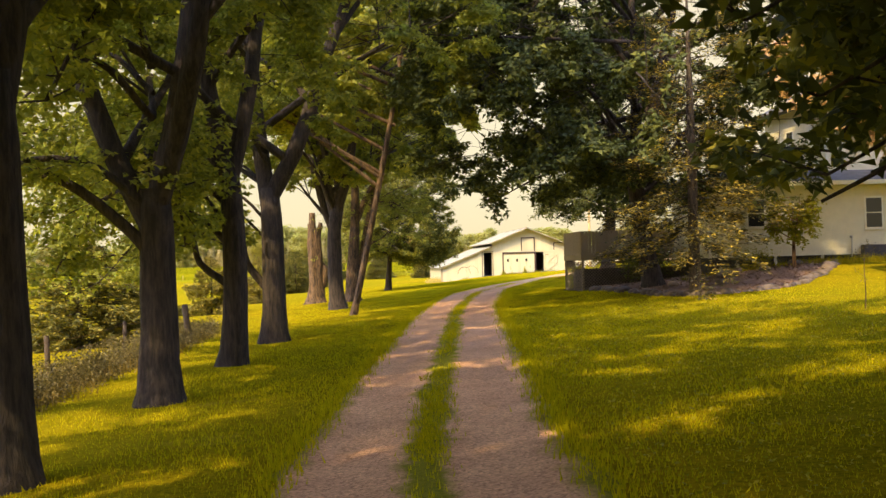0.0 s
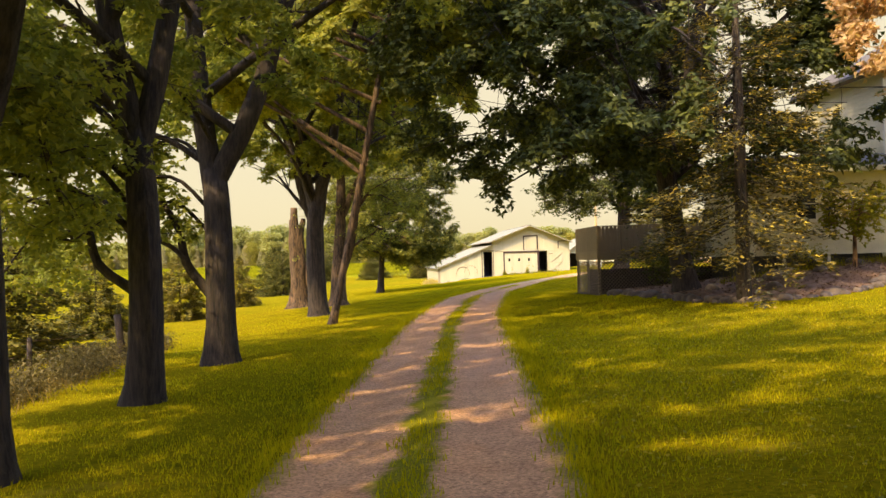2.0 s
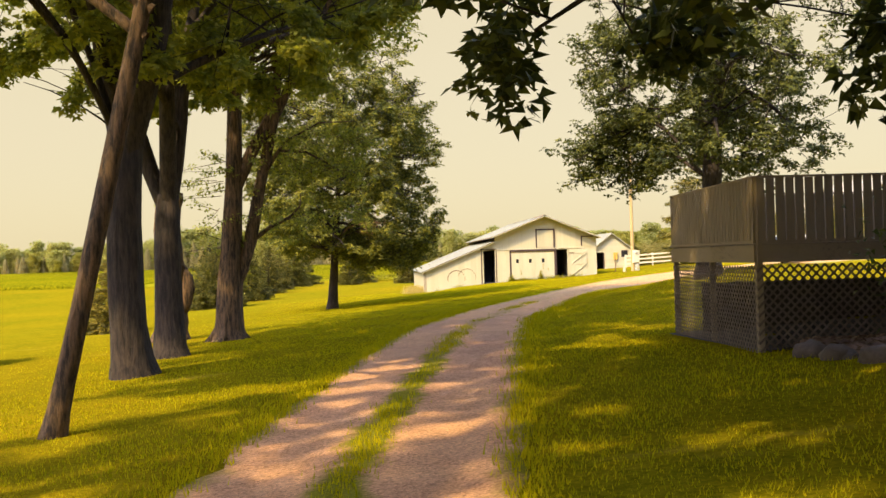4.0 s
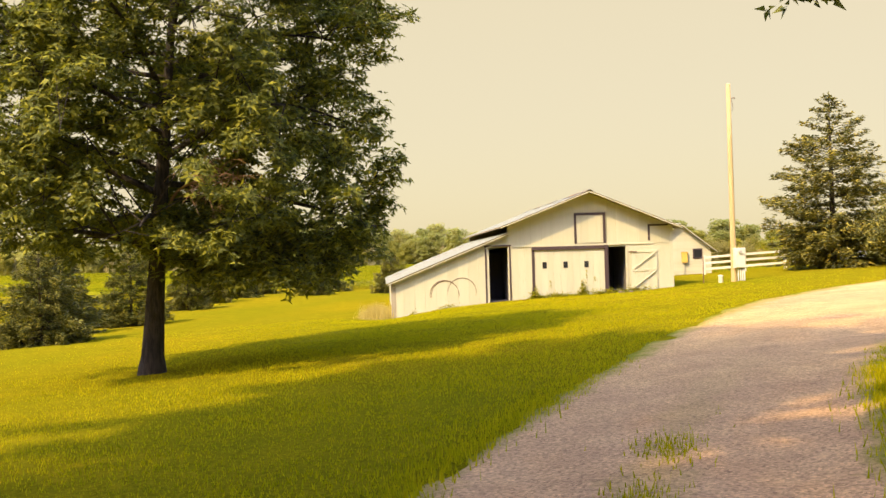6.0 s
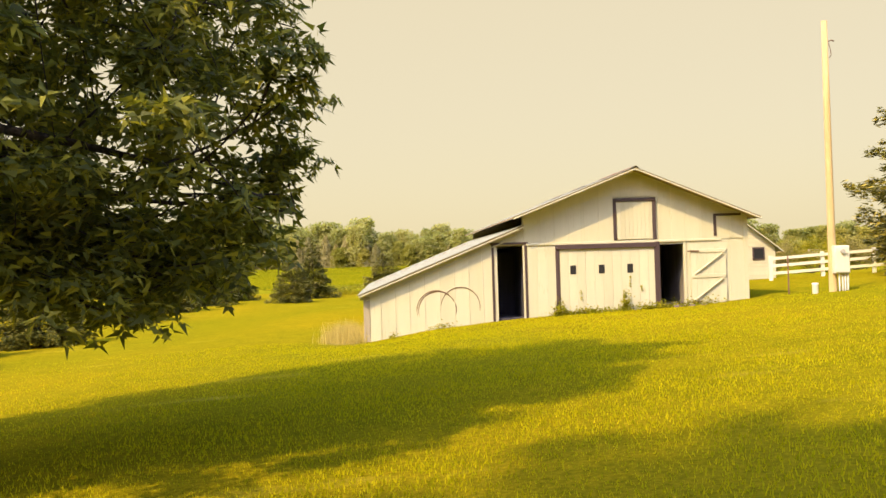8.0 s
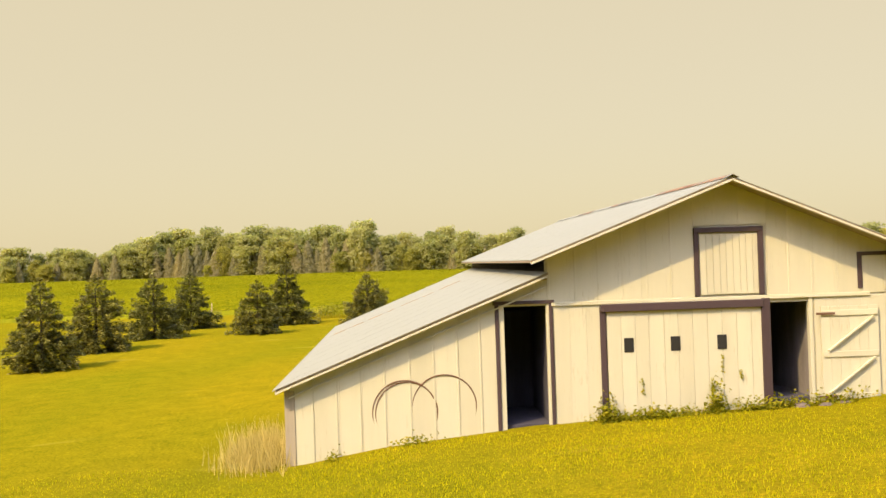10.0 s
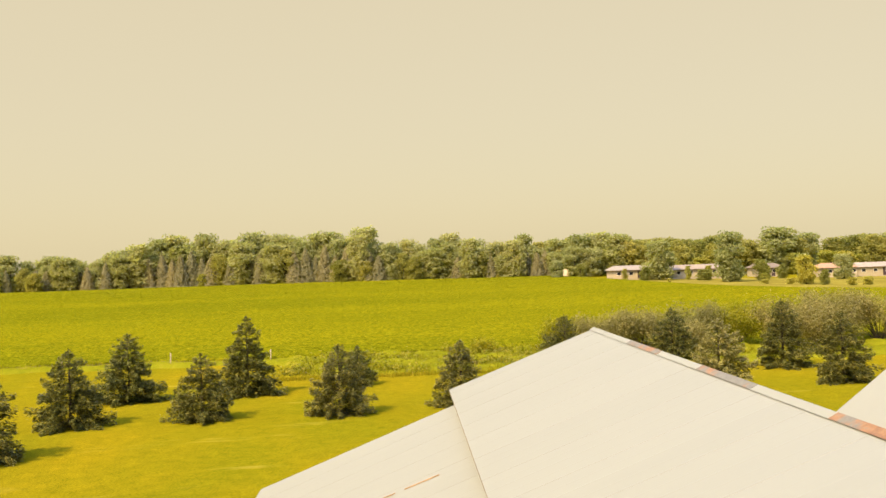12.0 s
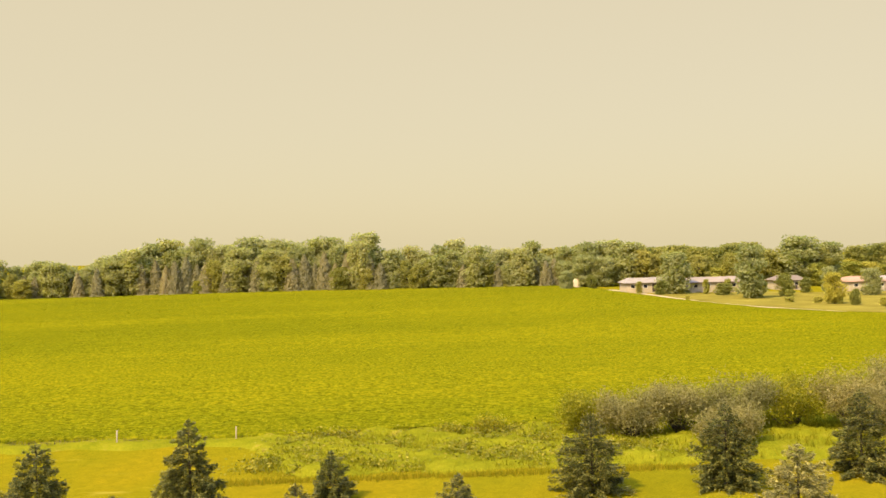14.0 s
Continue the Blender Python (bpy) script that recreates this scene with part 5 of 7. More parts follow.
    prism(bm, [(11.12, 0.0), (11.2, 0.0), (11.2, 3.3), (11.12, 3.3)], FY + 0.1, BACK - 0.4)
    part("side_wall", bm, M_BARN, barn)
    bm = bmesh.new()
    prism(bm, [(-1.9, -0.9), (11.2, -0.9), (11.2, main_top(11.2) - 0.06), (PEAK_X, PEAK_Z - 0.06), (3.5, main_top(3.5) - 0.06), (3.5, lean_top(3.5) - 0.1), (-1.9, lean_top(-1.9) - 0.1)], BACK - 0.5, BACK - 0.4)
    part("back_wall", bm, M_BARN, barn)
    # inside: added floors and partitions, mostly coloured with the dark seen through the doorways
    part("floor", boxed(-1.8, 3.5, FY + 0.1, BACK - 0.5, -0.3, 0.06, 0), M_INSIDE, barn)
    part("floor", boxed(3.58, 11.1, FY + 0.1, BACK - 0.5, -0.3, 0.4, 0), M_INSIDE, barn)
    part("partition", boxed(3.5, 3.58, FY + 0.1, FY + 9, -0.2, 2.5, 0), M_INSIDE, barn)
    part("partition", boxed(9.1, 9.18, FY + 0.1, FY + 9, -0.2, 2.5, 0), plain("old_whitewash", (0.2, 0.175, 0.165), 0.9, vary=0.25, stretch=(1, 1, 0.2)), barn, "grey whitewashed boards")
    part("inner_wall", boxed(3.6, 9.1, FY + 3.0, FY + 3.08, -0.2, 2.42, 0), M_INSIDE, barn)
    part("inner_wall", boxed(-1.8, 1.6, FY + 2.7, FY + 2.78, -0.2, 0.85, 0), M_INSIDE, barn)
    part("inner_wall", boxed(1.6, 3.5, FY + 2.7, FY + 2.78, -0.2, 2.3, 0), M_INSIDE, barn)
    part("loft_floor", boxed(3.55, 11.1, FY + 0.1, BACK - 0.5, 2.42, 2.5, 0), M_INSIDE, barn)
    # tall doorway of the lean-to
    for nm, args in (("door_jamb", (2.40, 2.48, FY - 0.06, FY + 0.1, -0.12, 2.6)), ("door_jamb", (3.53, 3.6, FY - 0.06, FY + 0.1, -0.08, 2.6)), ("door_head", (2.36, 3.64, FY - 0.065, FY + 0.1, 2.56, 2.635))):
        part(nm, boxed(*args), M_BARN_TRIM, barn)
    part("inner_jamb", boxed(2.48, 2.59, FY - 0.03, FY + 0.1, -0.1, 2.56), M_BARN, barn)
    part("inner_jamb", boxed(3.47, 3.53, FY - 0.03, FY + 0.1, -0.1, 2.56), M_BARN, barn)
    # big middle door with three small panes
    door = part("sliding_door", boxed(4.72, 7.98, FY - 0.01, FY + 0.03, 0.14, 2.34), M_BARN, barn)
    front_boards(door, "door_board", 4.72, 7.98, const(0.13), const(2.34), 0.3, FY - 0.015, M_BARN, rng, 0.006, 0.025)
    for wx in (5.17, 6.15, 7.13):
        part("pane", boxed(wx - 0.1, wx + 0.1, FY - 0.055, FY - 0.04, 1.49, 1.79, 0.003), M_DARK, door, "small dark pane")
    part("door_rail", boxed(4.6, 8.02, FY - 0.12, FY - 0.03, 2.34, 2.5, 0.012), M_BARN_TRIM, barn, "dark brown sliding-door rail")
    part("door_jamb", boxed(4.58, 4.7, FY - 0.07, FY + 0.06, 0.1, 2.42), M_BARN_TRIM, barn)
    part("door_jamb", boxed(7.98, 8.16, FY - 0.09, FY + 0.08, 0.22, 2.52), M_BARN_TRIM, barn)
    part("inner_jamb", boxed(9.0, 9.08, FY - 0.04, FY + 0.1, 0.28, 2.5), M_BARN, barn)
    # open leaf, folded back on the wall
    leaf = part("open_door_leaf", boxed(9.22, 10.44, FY - 0.10, FY - 0.07, 0.3, 2.3), M_BARN, barn, "white board door folded open against the wall")
    front_boards(leaf, "door_board", 9.22, 10.44, const(0.3), const(2.3), 0.2, FY - 0.1, M_BARN, rng, 0.005, 0.015)
    for z in (0.42, 1.3, 2.16):
        part("ledge", boxed(9.24, 10.42, FY - 0.14, FY - 0.115, z - 0.06, z + 0.06, 0.006), M_BARN, leaf)
    for za, zb in ((0.5, 1.22), (1.38, 2.08)):
        bm = bmesh.new()
        beam(bm, (9.34, FY - 0.13, za), (10.32, FY - 0.13, zb), 0.03, 0.11, (0, 1, 0))
        part("brace", bm, M_BARN, leaf)
    part("hinge", boxed(9.1, 9.5, FY - 0.16, FY - 0.146, 2.13, 2.18, 0.002), M_IRON, leaf)
    part("hinge", boxed(9.1, 9.5, FY - 0.16, FY - 0.146, 0.4, 0.45, 0.002), M_IRON, leaf)
    # loft door and the half-frame to its right
    loft = part("loft_door", boxed(6.66, 8.02, FY - 0.01, FY + 0.06, 2.62, 3.95), M_BARN, barn)
    front_boards(loft, "door_board", 6.72, 7.96, const(2.62), const(3.89), 0.14, FY - 0.02, M_BARN, rng, 0.007, 0.02)
    for args in ((6.6, 6.7, FY - 0.075, FY - 0.03, 2.6, 4.0), (7.95, 8.07, FY - 0.075, FY - 0.03, 2.6, 4.0), (6.6, 8.07, FY - 0.08, FY - 0.035, 3.92, 4.03)):
        part("trim_board", boxed(*args), M_BARN_TRIM, loft, "dark brown trim")
    for args in ((10.06, 10.16, FY - 0.06, FY - 0.028, 2.66, 3.4), (10.06, 11.02, FY - 0.065, FY - 0.03, 3.34, 3.42)):
        part("trim_board", boxed(*args), M_BARN_TRIM, barn, "dark brown trim")
    # main roof: sheets of white metal with raised ribs, each sheet a piece
    def slope(name, xa, za, xb, zb, y0, y1, thick, sheets, rib=0.0):
        w = (y1 - y0) / sheets
        up = Vector((zb - za, 0, xa - xb)).normalized()
        if up.z < 0:
            up = -up
        for k in range(sheets):
            ya, yb = y0 + k * w, y0 + (k + 1) * w - 0.0008
            bm = bmesh.new()
            lift = 0.0015 * (k % 2)
            pa, pb = Vector((xa, 0, za)) + up * lift, Vector((xb, 0, zb)) + up * lift
            prof = [(ya, 0), (ya + 0.02, rib), (ya + 0.05, rib), (ya + 0.07, 0), ((ya + yb) / 2 - 0.03, 0), ((ya + yb) / 2, rib * 0.7), ((ya + yb) / 2 + 0.03, 0), (yb, 0)]
            top_a = [bm.verts.new(pa + up * (thick + hgt) + Vector((0, yy, 0))) for yy, hgt in prof]
            top_b = [bm.verts.new(pb + up * (thick + hgt) + Vector((0, yy, 0))) for yy, hgt in prof]
            low = [bm.verts.new(p + Vector((0, yy, 0))) for p in (pa, pb) for yy in (ya, yb)]
            for i in range(len(prof) - 1):
                bm.faces.new((top_a[i], top_b[i], top_b[i + 1], top_a[i + 1]))
            bm.faces.new((low[0], low[1], low[3], low[2]))
            bm.faces.new([low[0]] + top_a + [low[1]])
            bm.faces.new([low[2]] + top_b + [low[3]])
            bm.faces.new((low[0], low[2], top_b[0], top_a[0]))
            bm.faces.new((low[1], low[3], top_b[-1], top_a[-1]))
            bmesh.ops.recalc_face_normals(bm, faces=bm.faces)
            part(name, bm, M_ROOF, roof)

    roof = part("roof", boxed(PEAK_X - 0.05, PEAK_X + 0.05, FY - OVER + 0.05, BACK, PEAK_Z - 0.02, PEAK_Z + 0.03), M_UNDER, barn)
    xl, xr = 3.1, 11.5
    zl, zr = PEAK_Z - (PEAK_X - xl) * SLOPE_L, PEAK_Z - (xr - PEAK_X) * SLOPE_R
    for (xa, za) in ((xl, zl), (xr, zr)):
        bm = bmesh.new()
        s = 1 if xa < PEAK_X else -1
        prism(bm, [(xa, za - 0.015), (PEAK_X, PEAK_Z - 0.015), (PEAK_X, PEAK_Z + 0.03), (xa, za + 0.03)], FY - OVER + 0.02, BACK - 0.02)
        part("roof_boarding", bm, M_UNDER, roof)
    slope("roof_sheet", xl, zl + 0.03, PEAK_X, PEAK_Z + 0.03, FY - OVER, BACK, 0.012, 24, 0.0018)
    slope("roof_sheet", xr, zr + 0.03, PEAK_X, PEAK_Z + 0.03, FY - OVER, BACK, 0.012, 24, 0.0018)
    for xa, za in ((xl, zl), (xr, zr)):
        bm = bmesh.new()
        beam(bm, (xa, FY - OVER + 0.02, za - 0.03), (PEAK_X, FY - OVER + 0.02, PEAK_Z - 0.03), 0.04, 0.13, (0, 1, 0))
        part("barge_board", bm, M_BARN, roof)
    # ridge cap in lengths, rusting at the far end
    y = FY - OVER - 0.06
    k = 0
    while y < BACK:
        y2 = min(BACK + 0.03, y + 2.9)
        bm = bmesh.new()
        d = 0.004 * (k % 2)
        prism(bm, [(PEAK_X - 0.13, PEAK_Z + 0.012 + d), (PEAK_X, PEAK_Z + 0.085 + d), (PEAK_X + 0.13, PEAK_Z + 0.012 + d), (PEAK_X, PEAK_Z + 0.065 + d)], y, y2 - 0.01)
        part("ridge_cap", bm, M_RUST if k in (0, 1, 3, 5) else M_ROOF, roof, "rusting ridge cap" if k in (0, 1, 3, 5) else "")
        y, k = y2, k + 1
    # lean-to roof, set lower
    lx, lz = -2.12, lean_top(-2.12)
    lroof = part("lean_to_roof", boxed(3.3, 3.48, FY - 0.25, BACK - 0.5, lean_top(3.4) - 0.12, lean_top(3.4) - 0.04), M_UNDER, barn)
    roof = lroof
    bm = bmesh.new()
    prism(bm, [(lx, lz - 0.05), (3.5, lean_top(3.5) - 0.05), (3.5, lean_top(3.5)), (lx, lz)], FY - 0.28, BACK - 0.45)
    part("roof_boarding", bm, M_UNDER, lroof)
    slope("roof_sheet", lx - 0.06, lz - 0.024, 3.5, lean_top(3.5), FY - 0.32, BACK - 0.42, 0.012, 23, 0.0018)
    bm = bmesh.new()
    beam(bm, (lx, FY - 0.27, lz - 0.07), (3.5, FY - 0.27, lean_top(3.5) - 0.07), 0.04, 0.11, (0, 1, 0))
    part("barge_board", bm, M_BARN, lroof)
    # overlapping seam with a line of rust across the lean-to sheets
    for u0, u1 in ((-1.75, -1.3), (-1.2, -0.75), (-0.6, -0.1), (0.05, 0.3), (0.5, 1.1), (1.25, 1.6), (1.8, 2.5)):
        bm = bmesh.new()
        beam(bm, (u0, 125.4 - 0.6 * (u0 + 1.75) * 0.12, lean_top(u0) + 0.028), (u1, 125.4 - 0.6 * (u1 + 1.75) * 0.12, lean_top(u1) + 0.028), 0.055, 0.012)
        part("seam_strip", bm, M_RUST_LINE, lroof, "rust along a sheet seam")
    # flat stone step and ramp boards at the small doorway
    step = thing("door_step", 9.2, 111.55, ground_z(9.2, 111.55), "flat pale stones before the small barn doorway", "step")
    r2 = random.Random(8)
    for dx, dy, w in ((-0.55, 0.1, 0.35), (-0.1, -0.05, 0.3), (0.35, 0.08, 0.4)):
        bm = bmesh.new()
        bmesh.ops.create_icosphere(bm, subdivisions=2, radius=1)
        for v in bm.verts:
            v.co = Vector((v.co.x * w * 0.5 + dx, v.co.y * 0.16 + dy, max(-0.06, v.co.z * 0.09)))
            v.co += Vector((r2.uniform(-1, 1), r2.uniform(-1, 1), r2.uniform(-0.5, 0.5))) * 0.015
        part("stone", bm, M_ROCK, step)


def hoop(x, r, label):
    z = ground_z(x, FY - 0.15)
    ring = thing("iron_hoop", x, FY - 0.1, z, label, "iron hoop", "iron hoops at the lean-to")
    t = Tubes()
    a = np.linspace(0, 2 * np.pi, 49)
    t.add(np.stack([np.cos(a) * r, 0.1 - (np.sin(a) + 1) * 0.02, r + np.sin(a) * r], 1), np.full(49, 0.014), 6, False)
    part("rim", t.mesh("rim", M_IRON), None, ring)


def build_shed():
    """Small gabled shed behind the barn, with an open doorway and one window."""
    shed = thing("shed", 0, 0, 0, "small white gabled shed with a window behind the barn", "shed")
    x0, x1, y0, y1 = 13.9, 17.9, 127.0, 133.0
    base, eave, px, pz = 0.35, 2.3, 15.9, 3.85
    r = random.Random(4)
    z = base
    # lap boards of the front, each a piece
    while z < pz - 0.1:
        top = min(z + 0.2, pz)
        def xr(q):
            if q < eave:
                return x0, x1
            f = (q - eave) / (pz - eave)
            return x0 + (px - x0) * f, x1 - (x1 - px) * f
        a0, b0 = xr(z)
        a1, b1 = xr(top)
        spans = [(a0, b0, a1, b1)]
        if z < 2.1:
            spans = [(x0 + 1.25, b0, x0 + 1.25, b1)] if z < 2.0 else spans
        for s0, s1, s2, s3 in spans:
            bm = bmesh.new()
            v = [bm.verts.new(p) for p in ((s0, y0 - 0.035, z), (s1, y0 - 0.035, z), (s3, y0 - 0.012, top), (s2, y0 - 0.012, top), (s0, y0 + 0.03, z), (s1, y0 + 0.03, z), (s3, y0 + 0.03, top), (s2, y0 + 0.03, top))]
            for f in ((0, 1, 2, 3), (5, 4, 7, 6), (0, 4, 5, 1), (3, 2, 6, 7), (0, 3, 7, 4), (1, 5, 6, 2)):
                bm.faces.new([v[i] for i in f])
            part("lap_board", bm, M_BARN, shed)
        z = top
    for xa, xb in ((x0, x0 + 0.1), (x1 - 0.1, x1)):
        part("side_wall", boxed(xa, xb, y0 + 0.03, y1, base - 0.3, eave), M_BARN, shed)
    part("back_wall", boxed(x0, x1, y1 - 0.1, y1 + 0.002, base - 0.3, eave), M_BARN, shed)
    # shed inside, with the doorway's dark in the boards' colour
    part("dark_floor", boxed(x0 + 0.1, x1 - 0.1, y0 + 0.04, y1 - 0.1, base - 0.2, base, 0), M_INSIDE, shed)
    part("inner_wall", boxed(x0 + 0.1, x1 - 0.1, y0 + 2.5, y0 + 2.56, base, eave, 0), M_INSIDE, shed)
    part("door_jamb", boxed(x0 + 1.2, x0 + 1.3, y0 - 0.05, y0 + 0.05, base, 2.1), M_BARN_TRIM, shed)
    for s, e in ((x0 - 0.3, 1), (x1 + 0.3, -1)):
        bm = bmesh.new()
        ze = eave - 0.3 * (pz - eave) / 2
        prism(bm, [(s, ze), (px, pz), (px, pz + 0.06), (s, ze + 0.06)], y0 - 0.3, y1 + 0.2)
        part("roof_slope", bm, M_ROOF, shed)
        bm = bmesh.new()
        beam(bm, (s, y0 - 0.31, ze), (px, y0 - 0.31, pz), 0.03, 0.1, (0, 1, 0))
        part("barge_board", bm, M_BARN, shed)
    win = part("window", boxed(16.75, 17.35, y0 - 0.07, y0 + 0.02, 1.68, 2.3), M_BARN_TRIM, shed)
    part("pane", boxed(16.82, 17.28, y0 - 0.078, y0 - 0.06, 1.75, 2.23, 0.003), M_DARK, win)
    boxx = thing("meter_box", 16.2, y0 - 0.04, 1.45, "ochre metal box on the shed wall", "utility box")
    part("case", boxed(-0.17, 0.17, -0.18, 0, 0, 0.62, 0.02), M_YELLOW, boxx)
    part("lid", boxed(-0.19, 0.19, -0.2, 0.0, 0.6, 0.66, 0.01), M_YELLOW, boxx)
    t = Tubes()
    t.add([(0.0, -0.06, 0.02), (0.0, -0.06, -1.2)], [0.02, 0.02], 6)
    part("conduit", t.mesh("conduit", M_PIPE), None, boxx)


build_barn()
HL = "large rusty iron hoop leaning against the lean-to boards"
hoop(0.48, 0.66, HL)
hoop(0.52, 0.64, HL)
hoop(1.3, 0.66, HL)
build_shed()
# ---- deck, house and bed ----
def build_deck():
    """Raised deck: lattice skirt below, fascia, board rail; it stands at the drive's inner bend."""
    deck = thing("deck", 0, 0, 0, "raised weathered wooden deck with lattice skirt and board railing", "deck")
    r = random.Random(12)
    # corners: south-west, north-west, south-east
    sw, nw, se = Vector((0.36, 50.1, 0)), Vector((0.54, 55.2, 0)), Vector((6.6, 50.1, 0))
    z_rail, z_f1, z_f0 = 3.05, 2.02, 1.72

    def run(a, b, ground0, ground1, lattice=True):
        d = (b - a)
        L = d.length
        d.normalize()
        n = Vector((d.y, -d.x, 0))
        if n.dot(Vector((3, 53, 0)) - (a + b) / 2) > 0:
            n = -n
        # rail boards
        k = int(L / 0.155)
        for i in range(k):
            p = a + d * (L * (i + 0.5) / k) + n * 0.012
            w = L / k * 0.82
            bm = bmesh.new()
            q = p - d * w / 2
            vs = []
            top = z_rail + r.uniform(-0.012, 0.004)
            for dd in (0, w):
                for nn in (0, 0.024):
                    for z in (z_f1 + 0.05, top):
                        vs.append(bm.verts.new(q + d * dd + n * nn + Vector((0, 0, z))))
            for f in ((0, 1, 3, 2), (4, 6, 7, 5), (0, 4, 5, 1), (2, 3, 7, 6), (0, 2, 6, 4), (1, 5, 7, 3)):
                bm.faces.new([vs[j] for j in f])
            bmesh.ops.recalc_face_normals(bm, faces=bm.faces)
            part("rail_board", bm, M_DECK, deck)
        for nm, z, h, w, o in (("cap_rail", z_rail + 0.012, 0.03, 0.09, 0.0), ("fascia", (z_f0 + z_f1) / 2 - 0.005, z_f1 - z_f0 - 0.03, 0.04, 0.02), ("bottom_rail", z_f1 + 0.03, 0.05, 0.05, 0.03)):
            bm = bmesh.new()
            beam(bm, a + n * o + Vector((0, 0, z)), b + n * o + Vector((0, 0, z)), w, h)
            part(nm, bm, M_DECK_TRIM, deck)
        # skirt lattice: two layers of slanting strips
        if lattice:
            step = 0.14
            H = lambda s: ground0 + (ground1 - ground0) * s / L
            top = z_f0 - 0.04
            for layer, sgn in ((0.0, 1), (0.0055, -1)):
                s = -2.0
                while s < L + 2.0:
                    # strip from the top edge slanting down at 45 degrees
                    hgt = top - min(ground0, ground1)
                    s0, z0, s1, z1 = s, top, s + sgn * hgt, top - hgt
                    lo, hi = (s0, s1) if s0 < s1 else (s1, s0)
                    zlo, zhi = (z0, z1) if s0 < s1 else (z1, z0)
                    if hi > 0.05 and lo < L - 0.05:
                        def at(q):
                            return zlo + (zhi - zlo) * (q - lo) / (hi - lo)
                        qa, qb = max(0.0, lo), min(L, hi)
                        if qb - qa > 0.06:
                            pa = a + d * qa + n * (0.0 + layer) + Vector((0, 0, at(qa)))
                            pb = a + d * qb + n * (0.0 + layer) + Vector((0, 0, at(qb)))
                            bm = bmesh.new()
                            beam(bm, pa, pb, 0.034, 0.005, n)
                            part("lattice_strip", bm, M_LATTICE, deck)
                    s += step
            for q in (0.04, L / 2, L - 0.04):
                g = H(q)
                p = a + d * q - n * 0.05
                part("post", boxed(p.x - 0.045, p.x + 0.045, p.y - 0.045, p.y + 0.045, g - 0.15, z_rail, 0.006), M_DECK_TRIM, deck)

    g = ground_z
    run(sw, nw, g(sw.x, sw.y), g(nw.x, nw.y))
    run(sw, se, g(sw.x, sw.y), g(se.x, se.y))
    ne = Vector((6.6, 55.2, 0))
    run(nw, ne, g(nw.x, nw.y), g(ne.x, ne.y), False)
    # deck boards
    y = 50.12
    while y < 55.15:
        part("floor_board", boxed(0.42 + (y - 50.1) * 0.035, 6.6, y, y + 0.14, z_f1 - 0.04, z_f1, 0.004), M_DECK, deck)
        y += 0.147
    # dark soil sheet: the shade under the deck is put into its colour
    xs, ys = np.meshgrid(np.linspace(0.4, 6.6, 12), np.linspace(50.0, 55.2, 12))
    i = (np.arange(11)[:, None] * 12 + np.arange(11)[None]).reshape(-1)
    part("bare_soil", mesh_of("bare_soil", np.stack([xs, ys, land(xs, ys) + 0.05], -1).reshape(-1, 3), np.stack([i, i + 1, i + 13, i + 12], 1), M_DECK_DARK), None, deck, "dark soil sheet that stands in for shade under the deck")
    # dark backing added behind the lattice in place of shade
    part("shade_backing", boxed(0.95, 6.5, 54.6, 54.7, 0.1, z_f0 - 0.42, 0), M_DECK_DARK, deck)


def siding(house, x0, x1, y, z0, z1, facing, step=0.165):
    """Lap boards along x on a wall that faces -y, or along y on one that faces -x."""
    z = z0
    while z < z1 - 0.01:
        t = min(z + step, z1)
        bm = bmesh.new()
        if facing == "y":
            pts = ((x0, y - 0.03, z), (x1, y - 0.03, z), (x1, y - 0.008, t), (x0, y - 0.008, t), (x0, y, z), (x1, y, z), (x1, y, t), (x0, y, t))
        else:
            pts = ((y - 0.03, x1, z), (y - 0.03, x0, z), (y - 0.008, x0, t), (y - 0.008, x1, t), (y, x1, z), (y, x0, z), (y, x0, t), (y, x1, t))
        v = [bm.verts.new(p) for p in pts]
        for f in ((0, 1, 2, 3), (5, 4, 7, 6), (0, 4, 5, 1), (3, 2, 6, 7), (0, 3, 7, 4), (1, 5, 6, 2)):
            bm.faces.new([v[i] for i in f])
        part("siding_board", bm, M_SIDING, house)
        z = t


def sash(house, x0, x1, y, z0, z1, facing="y"):
    def bx(a, b, d0, d1, c, e, bev=0.006):
        return boxed(a, b, y - d1, y - d0, c, e, bev) if facing == "y" else boxed(y - d1, y - d0, a, b, c, e, bev)
    w = part("window", bx(x0, x1, 0.0, 0.05, z0, z1), M_SIDING_TRIM, house)
    part("pane", bx(x0 + 0.07, x1 - 0.07, 0.05, 0.056, z0 + 0.07, (z0 + z1) / 2 - 0.02, 0), M_DARK, w)
    part("pane", bx(x0 + 0.07, x1 - 0.07, 0.05, 0.056, (z0 + z1) / 2 + 0.02, z1 - 0.07, 0), M_DARK, w)
    part("sill", bx(x0 - 0.04, x1 + 0.04, 0.03, 0.1, z0 - 0.04, z0), M_SIDING_TRIM, w)


